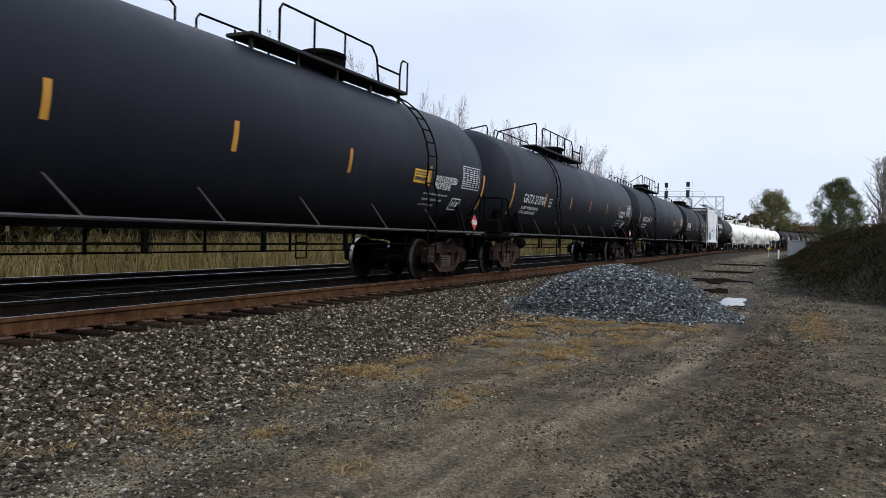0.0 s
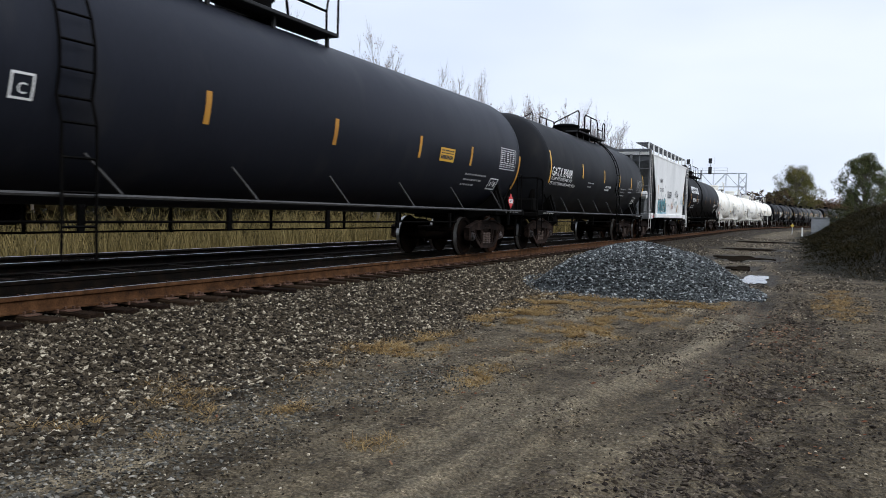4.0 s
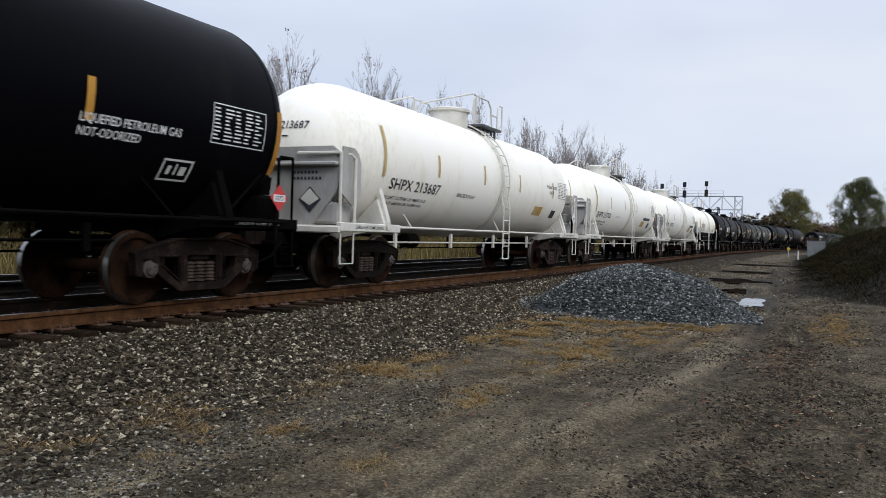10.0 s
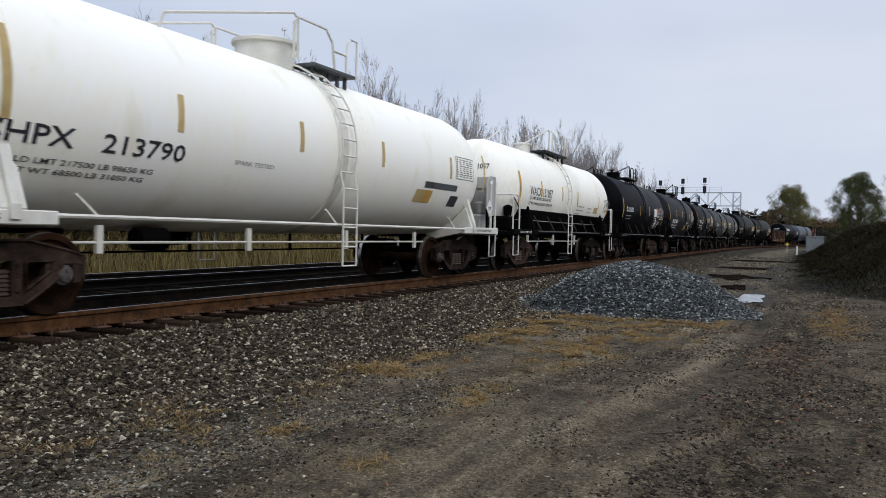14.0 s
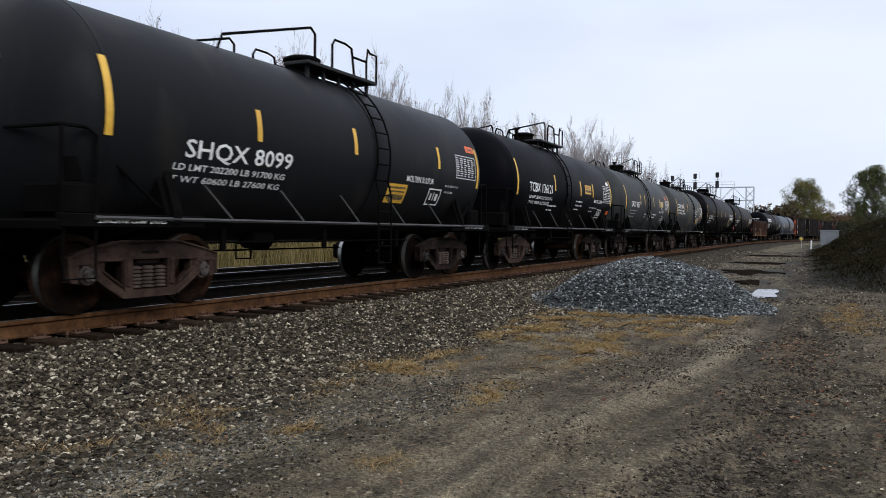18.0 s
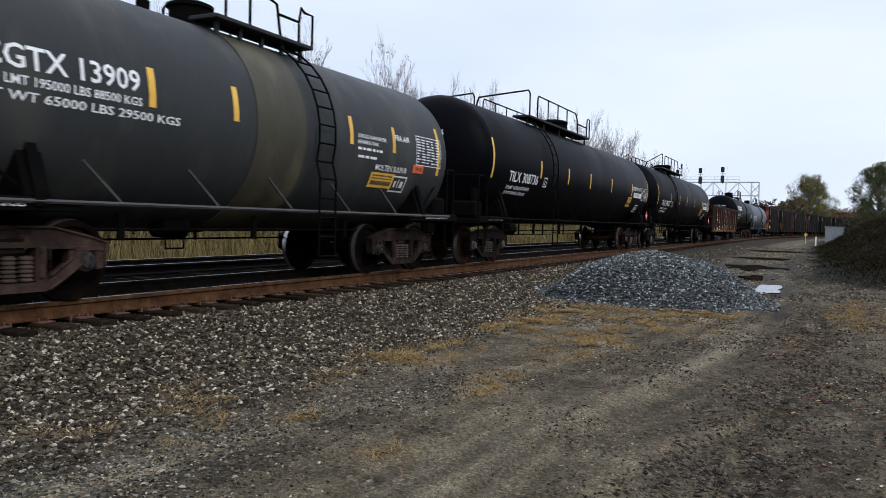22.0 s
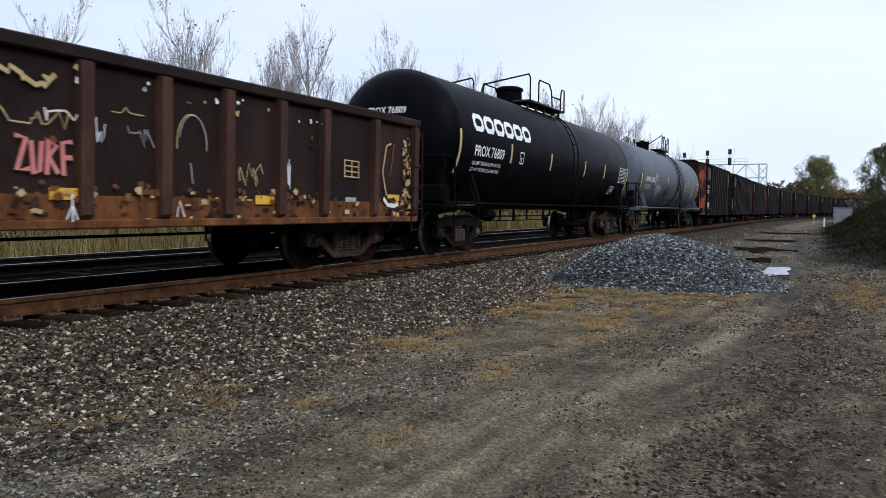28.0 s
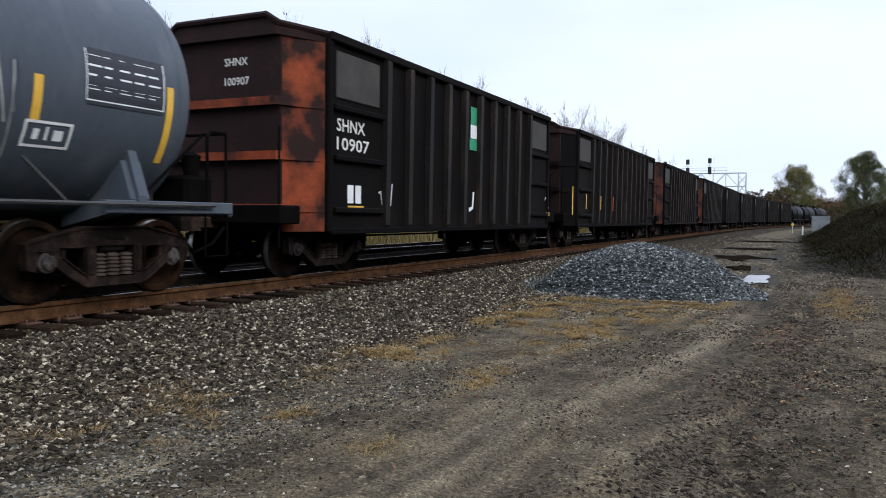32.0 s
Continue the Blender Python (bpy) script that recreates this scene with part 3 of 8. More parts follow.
def stones(name, spots, mat, label, category, seed, small=False):
    """spots: rows of x, y, z, size."""
    rng = np.random.default_rng(seed)
    v0, f0 = stone_verts()
    if small:
        v0 = np.array([(1, 0, 0), (-1, 0, 0), (0, 1, 0), (0, -1, 0), (0, 0, 1), (0, 0, -1)], float)
        f0 = np.array([(0, 2, 4), (2, 1, 4), (1, 3, 4), (3, 0, 4), (2, 0, 5), (1, 2, 5), (3, 1, 5), (0, 3, 5)])
    m = len(v0)
    n = len(spots)
    sp = np.array(spots)
    shape = v0[None] * (1 + rng.uniform(-0.38, 0.3, (n, m, 1)))
    shape *= rng.uniform((0.75, 0.55, 0.4), (1.35, 1.0, 0.8), (n, 3))[:, None, :]
    a, t = rng.uniform(0, 6.28, n), rng.uniform(-0.6, 0.6, n)
    ca, sa, ct, st = np.cos(a)[:, None], np.sin(a)[:, None], np.cos(t)[:, None], np.sin(t)[:, None]
    x, y, z = shape[..., 0], shape[..., 1], shape[..., 2]
    y, z = y * ct - z * st, y * st + z * ct
    x, y = x * ca - y * sa, x * sa + y * ca
    v = np.stack([x, y, z], -1) * sp[:, None, 3:4] + sp[:, None, :3]
    f = (f0[None] + (np.arange(n) * m)[:, None, None]).reshape(-1, 3)
    me = bpy.data.meshes.new(name)
    me.from_pydata(v.reshape(-1, 3), [], f)
    me.materials.append(mat)
    return tagged(new(name, me), label, category, kind="stuff")


def ballast():
    rng = random.Random(11)
    spots = []
    for i in range(112000):
        y = 2.2 + 36 * rng.random() ** 1.9
        d = rng.uniform(0.6, 4.5)
        if d > 3.3 + 0.5 * noise.noise((1, y * 0.5, 8)) and rng.random() < (d - 3.0) * 0.75:
            continue
        x = TRACK_X + d
        if d < 1.33 and rng.random() < 0.35:
            continue
        s = rng.choice((0.012, 0.016, 0.02, 0.024, 0.03)) * rng.uniform(0.85, 1.2) * (1 + 0.02 * y)
        spots.append((x, y, height(x, y) + s * 0.25, s))
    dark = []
    # Stones beneath the train, coloured dark to stand for its shade.
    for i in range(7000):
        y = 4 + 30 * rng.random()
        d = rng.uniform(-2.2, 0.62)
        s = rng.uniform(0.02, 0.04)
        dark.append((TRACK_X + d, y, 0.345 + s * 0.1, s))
    stones("track_bed_stones", dark, M_BEDSHADE, "ballast between the rails, darkened as shade under the train", "ballast", 5)
    stones("ballast_stones", [q for q in spots if q[1] < 12], M_STONE, "coarse grey-brown crushed ballast with pale stones", "ballast", 4, True)
    stones("far_ballast_stones", [q for q in spots if q[1] >= 12], M_STONE, "coarse grey-brown crushed ballast with pale stones", "ballast", 44, True)
    loose = []
    for i in range(85000):
        y = 3.0 + 24 * rng.random() ** 1.5
        x = rng.uniform(-5.4, 3.0)
        p = noise.noise((x * 0.7, y * 0.5, 12)) + 0.35 * step(-3.6, -5.2, x)
        if p < -0.15 + 0.4 * rng.random():
            continue
        if y > 18 and wetness(x, y) > 0.3:
            continue
        s = rng.choice((0.004, 0.005, 0.007, 0.009, 0.013)) * (1 + 0.05 * y)
        loose.append((x, y, height(x, y) + s * 0.2, s))
    stones("loose_gravel", loose, M_STONE, "scattered small gravel pressed into the dirt", "gravel", 6, True)
    # thin skin of blue-grey stone over the dirt beside the ballast, and loose stone farther along the track
    skin = []
    for i in range(26000):
        y = 2.6 + 8.5 * rng.random() ** 1.4
        x = rng.uniform(-5.2, -2.4)
        edge = step(-2.6 - 0.22 * (y - 3), -3.9, x) * step(7.5, 4.5, y)
        spot = 1 - step(0.4, 1.0, math.hypot((x + 3.35) / 0.75, (y - 6.3) / 1.5))
        if rng.random() > max(edge, 0.75 * spot) + 0.25 * noise.noise((x * 1.3, y * 1.3, 41)):
            continue
        s = rng.choice((0.005, 0.007, 0.009, 0.012, 0.017)) * rng.uniform(0.8, 1.2) * (1 + 0.03 * y)
        skin.append((x, y, height(x, y) + s * 0.1, s))
    stones("blue_gravel", skin, M_SKIN, "thin scatter of flat blue-grey gravel on dirt", "gravel", 16, True)
    road = []
    for i in range(16000):
        y = 19 + 50 * rng.random() ** 1.4
        x = rng.uniform(-6.2, -0.2)
        if wetness(x, y) > 0.5 or rng.random() > 0.55 + 0.8 * noise.noise((x * 0.8, y * 0.25, 43)) + 0.3 * step(-4, -5.5, x):
            continue
        s = rng.uniform(0.014, 0.032) * (1 + 0.012 * y)
        road.append((x, y, height(x, y) + s * 0.1, s))
    stones("far_loose_gravel", road, M_STONE, "scattered gravel on the dirt track", "gravel", 17, True)
    clods = []
    for i in range(30000):
        y = 3.2 + 18 * rng.random() ** 1.3
        x = rng.uniform(-1.9, 2.6)
        if abs(x - RUT_L(y)) < 0.16 or noise.noise((x * 1.2, y * 0.8, 31)) < 0.25 * rng.random() - 0.05:
            continue
        s = rng.choice((0.004, 0.005, 0.007, 0.010, 0.014, 0.02)) * rng.uniform(0.8, 1.2) * (1 + 0.02 * y)
        clods.append((x, y, height(x, y) + s * 0.1, s))
    for i in range(16000):
        y = 4.3 + 9.5 * rng.random() ** 1.2
        x = -0.42 + 0.06 * (y - 7) + rng.gauss(0, 0.26)
        if noise.noise((x * 2.6, y * 1.6, 37)) < 0.3 * rng.random() - 0.12:
            continue
        s = rng.choice((0.005, 0.007, 0.010, 0.014, 0.02)) * rng.uniform(0.8, 1.2) * (1 + 0.02 * y)
        clods.append((x, y, height(x, y) + s * 0.15, s))
    stones("mud_clods", clods, M_CLOD, "dark crumbled clods of churned mud", "mud", 7, True)


ballast()
PILE = (-3.38, 17.5, 2.35, 2.55, 1.03)


def pile_height(x, y):
    px, py, ax, ay, h = PILE
    r = abs(math.hypot((x - px) / ax, (y - py) / ay) + 0.10 * noise.noise((x * 0.9, y * 0.9, 3)))
    z = h * 1.5 * (1 - r) if r < 1 else 0.0
    c = h * (0.95 + 0.05 * noise.noise((x * 2, y * 2, 5)))
    return c * (1 - math.exp(-(z / c) * 1.7)) / 0.92 if z > 0 else 0.0


def gravel_pile():
    rng = random.Random(8)
    b = Build()
    n, k = 36, 14
    px, py, ax, ay, h = PILE
    for i in range(k + 1):
        for j in range(n):
            a, r = 2 * math.pi * j / n, i / k * 1.04
            x, y = px + ax * r * math.cos(a), py + ay * r * math.sin(a)
            b.v.append((x, y, height(x, y) + pile_height(x, y) - 0.03))
    b.f += [(i * n + j, (i + 1) * n + j, (i + 1) * n + (j + 1) % n, i * n + (j + 1) % n) for i in range(k) for j in range(n)]
    thing("rubble_mound", b, M_PILE, "heap of blue-grey crushed stone beside the track", "stone heap")
    spots = []
    for i in range(34000):
        a, r = rng.uniform(0, 6.283), math.sqrt(rng.random()) * 1.12
        x, y = px + ax * r * math.cos(a), py + ay * r * math.sin(a)
        s = rng.choice((0.018, 0.024, 0.03, 0.038)) * rng.uniform(0.85, 1.25)
        if r > 1.0 and rng.random() < 0.6:
            continue
        spots.append((x, y, height(x, y) + pile_height(x, y) + rng.uniform(-0.01, 0.03), s))
    stones("pile_stones", spots, M_PILE, "blue-grey crushed stones of the heap", "gravel", 9, True)


gravel_pile()


# ---- grass, reeds and weeds: blades ----
def blades(name, spots, mat, label, category, seed, joints=3):
    """spots: x, y, z, height, width, lean."""
    rng = np.random.default_rng(seed)
    n = len(spots)
    sp = np.array(spots)
    a = rng.uniform(0, 6.283, n)
    b = rng.uniform(0, 6.283, n)
    vs = []
    for j in range(joints):
        t = j / (joints - 1)
        lean = sp[:, 5] * t ** 1.8 * sp[:, 3]
        cx, cy, cz = sp[:, 0] + lean * np.cos(b), sp[:, 1] + lean * np.sin(b), sp[:, 2] + sp[:, 3] * t * (1 - 0.15 * t)
        w = sp[:, 4] * (1 - 0.85 * t)
        for sgn in (-1, 1):
            vs.append(np.stack([cx + sgn * w * np.cos(a), cy + sgn * w * np.sin(a), cz], -1))
    v = np.stack(vs, 1).reshape(-1, 3)
    quads = np.array([(2 * j, 2 * j + 1, 2 * j + 3, 2 * j + 2) for j in range(joints - 1)])
    f = (quads[None] + (np.arange(n) * joints * 2)[:, None, None]).reshape(-1, 4)
    me = bpy.data.meshes.new(name)
    me.from_pydata(v, [], f)
    me.materials.append(mat)
    return tagged(new(name, me), label, category, kind="stuff")


def vegetation():
    rng = random.Random(21)
    reed = []
    for i in range(26000):
        y = 4 + 150 * rng.random() ** 1.35
        d = -8.3 - 9 * rng.random() ** 1.3
        p, h = on_track(y, d)
        z = height(p.x, p.y)
        reed.append((p.x, p.y, z - 0.05, rng.uniform(0.7, 1.6) * (1 + 0.6 * noise.noise((p.x * 0.3, p.y * 0.25, 6))) + 0.5 * step(10, 30, y), rng.uniform(0.006, 0.015) * (1 + y * 0.012), rng.uniform(0.05, 0.6)))
    blades("reeds", reed, M_REED, "tall dry straw-coloured reeds beyond the tracks", "reeds", 2)
    tuft = []
    for cx, cy, rx, ry, n in GRASS_PATCHES:
        for i in range(int((7.5 if cy > 9.5 else 4.0) * n)):
            a, r = rng.uniform(0, 6.283), rng.random() ** 0.75 * 1.5
            x, y = cx + rx * r * math.cos(a), cy + ry * r * math.sin(a)
            if noise.noise((x * 2.6, y * 1.9, 4)) + 0.5 * noise.noise((x * 7, y * 6, 5)) < 0.06:
                continue
            tuft.append((x, y, height(x, y) - 0.01, rng.uniform(0.02, 0.07), rng.uniform(0.0022, 0.0045) * (1 + 0.06 * y), rng.uniform(0.7, 3.0)))
    blades("dry_grass", tuft, M_DRYGRASS, "short dry yellow-brown grass tufts", "grass", 3)
    weeds = []
    for i in range(60000):
        y = 14 + 70 * rng.random() ** 1.5
        e = bank_edge(y)
        x = e - 0.3 + 7.9 * rng.random() ** 1.25 + 0.7 * noise.noise((0, y * 0.4, 3))
        hgt = rng.uniform(0.08, 0.34) * (0.15 + step(-0.5, 2.0, x - e)) * (1 + 0.8 * noise.noise((x * 0.9, y * 0.7, 15)))
        weeds.append((x, y, height(x, y) - 0.02, hgt, rng.uniform(0.004, 0.010) * (1 + y * 0.02), rng.uniform(0.4, 1.8)))
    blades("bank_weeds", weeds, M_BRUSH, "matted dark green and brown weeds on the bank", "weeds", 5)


def litter():
    """Fallen leaves and twigs on the dirt track."""
    rng = random.Random(55)
    b = Build()
    for cx, cy, rx, ry, n in ((-0.25, 11.6, 0.5, 1.6, 420), (-0.9, 14.0, 1.4, 1.5, 260), (-0.3, 8.0, 1.2, 2.5, 240), (-3.0, 8.0, 1.6, 3.5, 200), (1.2, 10, 1.2, 4, 160)):
        for i in range(n):
            x, y = cx + rng.gauss(0, 0.5) * rx, cy + rng.gauss(0, 0.5) * ry
            s, a, z = rng.uniform(0.012, 0.03), rng.uniform(0, 6.283), height(x, y) + 0.008
            dx, dy, up = s * math.cos(a), s * math.sin(a), rng.uniform(-0.3, 0.6) * s
            k = len(b.v)
            b.v += [(x - dx, y - dy, z), (x - dy * 0.5, y + dx * 0.5, z + up), (x + dx, y + dy, z + abs(up)), (x + dy * 0.5, y - dx * 0.5, z)]
            b.f += [(k, k + 1, k + 2), (k, k + 2, k + 3)]
    tagged(thing("fallen_leaves", b, M_DEADLEAF, "scattered curled brown and reddish fallen leaves", "leaves"), kind="stuff")
    t = Build()
    for i in range(90):
        x, y, a, l = rng.uniform(-4, 1.6), 4.5 + 12 * rng.random(), rng.uniform(-0.5, 0.5), rng.uniform(0.06, 0.22)
        z = height(x, y) + 0.012
        t.tube([(x, y, z), (x + l * math.cos(a) * 0.5, y + l * math.sin(a) * 0.5 + 0.01, z + 0.012), (x + l * math.cos(a), y + l * math.sin(a), z)], [0.004, 0.005, 0.003], 4)
    tagged(thing("fallen_twigs", t, M_CLOD, "short dark twigs lying on the dirt", "twigs"), kind="stuff")


def tyre_print():
    """Lugs of mud that a tyre pressed up beside the rut."""
    rng = random.Random(61)
    b = Build()
    for i in range(70):
        y = 3.9 + 0.03 * i
        x = RUT_R(y) - 0.40
        for s in (-2.5, -1.5, -0.5, 0.5, 1.5, 2.5):
            if rng.random() < 0.3 + 0.4 * noise.noise((s, y * 2, 3)):
                continue
            q = x + s * 0.06 + rng.uniform(-0.012, 0.012)
            b.box((0, 0, 0), (rng.uniform(0.03, 0.055), 0.011, 0.012), 0.004, pose(q, y + rng.uniform(-0.008, 0.008), height(q, y) + rng.uniform(-0.004, 0.004), rng.uniform(-12, 12), 0, (28 if s > 0 else -28) + rng.uniform(-9, 9)))
    tagged(thing("tyre_print", b, M_CLOD, "chevron tyre print pressed into damp mud", "tyre print"), kind="stuff")


GRASS_PATCHES = [(-4.2, 11.4, 0.35, 0.9, 1300), (-4.15, 13.3, 0.5, 1.3, 1900), (-3.9, 15.0, 0.6, 0.6, 900), (-2.75, 13.6, 0.4, 1.0, 700), (-2.5, 14.9, 0.5, 0.6, 900), (-1.85, 14.7, 0.45, 0.7, 700), (-2.75, 11.2, 0.25, 1.0, 500), (-4.1, 8.5, 0.25, 0.8, 500), (-2.75, 6.8, 0.2, 0.5, 260), (-4.55, 5.2, 0.5, 0.5, 160), (-4.18, 7.75, 0.35, 0.35, 600), (-4.27, 8.64, 0.4, 0.3, 500), (-4.6, 7.6, 0.3, 0.3, 350),
                 (-2.74, 9.97, 0.45, 0.6, 420), (-2.91, 8.83, 0.35, 0.5, 300), (-2.82, 7.0, 0.3, 0.35, 350), (-2.2, 12.3, 0.6, 0.8, 420), (-4.38, 4.97, 0.3, 0.2, 200), (-4.45, 4.6, 0.45, 0.25, 200), (-4.4, 3.9, 0.4, 0.15, 220), (-2.75, 4.56, 0.2, 0.15, 80),
                 (-3.72, 4.94, 0.15, 0.15, 110), (-4.35, 6.5, 0.25, 0.3, 150), (0.6, 16.8, 0.35, 2.2, 900), (-4.85, 3.7, 0.3, 0.25, 160), (-5.0, 4.9, 0.3, 0.4, 120), (-3.3, 10.8, 0.5, 0.6, 200)]
vegetation()
litter()
tyre_print()


# ---- trees ----
def grow(b, rng, p, d, length, r, depth, spread, bend):
    pts, rs = [p], [r]
    k = 3 if depth > 1 else 2
    for i in range(k):
        d = (d + Vector((rng.uniform(-1, 1), rng.uniform(-1, 1), rng.uniform(-0.2, 1.0))) * bend).normalized()
        p = p + d * length / k
        pts.append(p)
        rs.append(r * (1 - 0.45 * (i + 1) / k))
    b.tube(pts, rs, 4 if depth > 2 else 3, caps=False)
    if depth == 0:
        return
    for i in range(rng.randint(4, 5)):
        j = rng.randint(1, k)
        side = Matrix.Rotation(rng.uniform(0, 6.283), 3, d) @ d.orthogonal().normalized()
        nd = (d + side * spread * rng.uniform(0.6, 1.2) + Vector((0, 0, 0.35))).normalized()
        grow(b, rng, pts[j], nd, length * rng.uniform(0.45, 0.68), max(0.0055, rs[j] * 0.6), depth - 1, spread, bend)


def bare_tree_meshes():
    out = []
    for seed in range(5):
        rng = random.Random(100 + seed)
        tb, lb = Build(), Build()
        tb.tube([(0, 0, 0), (0.08, 0, 2.5), (0.04, 0.08, 5), (0, 0.1, 8.2)], [0.12, 0.09, 0.06, 0.015], 6)
        for i in range(10):
            z = rng.uniform(1.6, 7.2)
            a = rng.uniform(0, 6.283)
            grow(lb, rng, Vector((0.05, 0.05, z)), Vector((math.cos(a) * 0.5, math.sin(a) * 0.5, 1)).normalized(), rng.uniform(1.5, 2.6), 0.035, 3, 0.42, 0.07)
        db = Build()
        tips = [v for v in lb.v if v[2] > 6.0]
        for i in range(26 if seed % 2 else 60):
            p = Vector(rng.choice(tips))
            for j in range(rng.randint(1, 6)):
                q = p + Vector((rng.gauss(0, 0.10), rng.gauss(0, 0.10), rng.gauss(0, 0.10)))
                u = Vector((rng.uniform(-1, 1), rng.uniform(-1, 1), rng.uniform(-1, 1))).normalized() * rng.uniform(0.03, 0.06)
                w = u.orthogonal() * 0.6
                k = len(db.v)
                db.v += [tuple(q - u), tuple(q + w), tuple(q + u), tuple(q - w)]
                db.f.append((k, k + 1, k + 2, k + 3))
        out.append((tb.mesh("trunk", M_BARK, 60), lb.mesh("crown", M_TWIG, 60), db.mesh("dry_leaves", M_DEADLEAF)))
    return out


def bare_trees():
    kinds = bare_tree_meshes()
    rng = random.Random(77)
    for i in range(190):
        s = 10 + 0.76 * i + rng.uniform(-1, 1)
        d = -rng.uniform(17.5, 27)
        p, h = on_track(s, d)
        k = rng.uniform(0.86, 1.1) * (1.16 if rng.random() < 0.12 else 1.0) * (0.68 if s < 30 else 1.0) * (1 + 0.17 * step(40, 70, s) - 0.3 * step(105, 155, s))
        tree = thing("bare_tree", None, None, "slender leafless tree with pale fine twigs", "tree", "bare trees beyond the line",
                     at=pose(p.x, p.y, 0.0, 0, 0, rng.uniform(0, 360)) @ Matrix.Diagonal((k, k, k * rng.uniform(0.95, 1.15), 1)))
        tm, lm, dm = kinds[i % 5]
        part("trunk", tm, None, tree)
        crown = part("crown", lm, None, tree)
        tagged(part("dry_leaves", dm, None, crown, "last dry brown leaves"), kind="stuff")


bare_trees()


def leafy_tree(x, y, z, h, w, mat, label, seed, dens):
    """A trunk, limbs that each end in a lobe of foliage, and leaves gathered on the lobes with gaps between."""
    rng = random.Random(seed)
    tree = thing("leafy_tree", None, None, label, "tree", at=pose(x, y, z))
    tb = Build().tube([(0, 0, -0.3), (0.01 * h, 0, 0.25 * h), (0, 0.02 * h, 0.55 * h), (0, 0, 0.85 * h)], [0.03 * h, 0.024 * h, 0.015 * h, 0.005 * h], 7)
    part("trunk", tb, M_BARK, tree, smooth=60)
    lb, lobes = Build(), []
    for i in range(64):
        t = 0.06 + 0.86 * (i + rng.random()) / 64
        reach = 0.42 * w * (1 - t ** 2.6) ** 0.8 * (0.8 + 0.2 * step(0.0, 0.3, t)) * rng.uniform(0.2, 1.0)
        a = 2.4 * i + rng.uniform(-0.5, 0.5)
        c = Vector((reach * math.cos(a), reach * math.sin(a), t * h))
        lobes.append((c, rng.uniform(0.10, 0.17) * w * (1.1 - 0.45 * t)))
        root = Vector((0, 0.01 * h, max(0.1, t - 0.22) * h))
        mid = root.lerp(c, 0.55) + Vector((rng.uniform(-1, 1), rng.uniform(-1, 1), -0.4)) * 0.02 * h
        lb.tube([root, mid, c, c + (c - mid).normalized() * 0.05 * h], [0.009 * h, 0.006 * h, 0.003 * h, 0.001 * h], 4)
        for k in range(4):
            tip = c + Vector((rng.gauss(0, 1), rng.gauss(0, 1), rng.uniform(0, 1.5))) * 0.05 * h
            lb.tube([mid.lerp(c, rng.uniform(0.3, 1)), tip], [0.003 * h, 0.001 * h], 3)
    part("branchwork", lb, M_BARK, tree)
    cb = Build()
    made = 0
    while made < dens:
        c, r = rng.choice(lobes)
        d = Vector((rng.gauss(0, 1), rng.gauss(0, 1), rng.gauss(0, 1))).normalized()
        q = c + d * r * rng.uniform(0.35, 1.12) ** 0.8
        if q.z > h or noise.noise(q * (9.0 / w) + Vector((seed * 7, 0, 0))) < -0.18 * rng.random():
            made += 0.3
            continue
        s = rng.uniform(0.006, 0.0125) * h
        u = Vector((rng.uniform(-1, 1), rng.uniform(-1, 1), rng.uniform(-1, 1))).normalized()
        v = u.orthogonal().normalized()
        k = len(cb.v)
        cb.v += [tuple(q - u * s), tuple(q + v * s * 0.6), tuple(q + u * s), tuple(q - v * s * 0.6)]
        cb.f.append((k, k + 1, k + 2, k + 3))
        made += 1
    part("crown", cb, mat, tree)
    return tree


def shrub_bank(name, spots, mat, label, seed, big=1.0):
    rng = random.Random(seed)
    cb = Build()
    for x, y, z, r, h, n in spots:
        for i in range(n):
            a, q = rng.uniform(0, 6.283), math.sqrt(rng.random())
            k = h * (1 - q ** 2 * 0.7) * rng.uniform(0.2, 1.0)
            p = Vector((x + r * q * math.cos(a), y + r * q * math.sin(a), z + k))
            s = big * rng.uniform(0.03, 0.075) * h ** 0.6 * (1 + y / 90)
            u = Vector((rng.uniform(-1, 1), rng.uniform(-1, 1), rng.uniform(-0.3, 1))).normalized()
            v = u.orthogonal().normalized()
            c = len(cb.v)
            cb.v += [tuple(p - u * s), tuple(p + v * s * 0.5), tuple(p + u * s), tuple(p - v * s * 0.5)]
            cb.f.append((c, c + 1, c + 2, c + 3))
    tagged(thing(name, cb, mat, label, "shrubs"), kind="stuff")


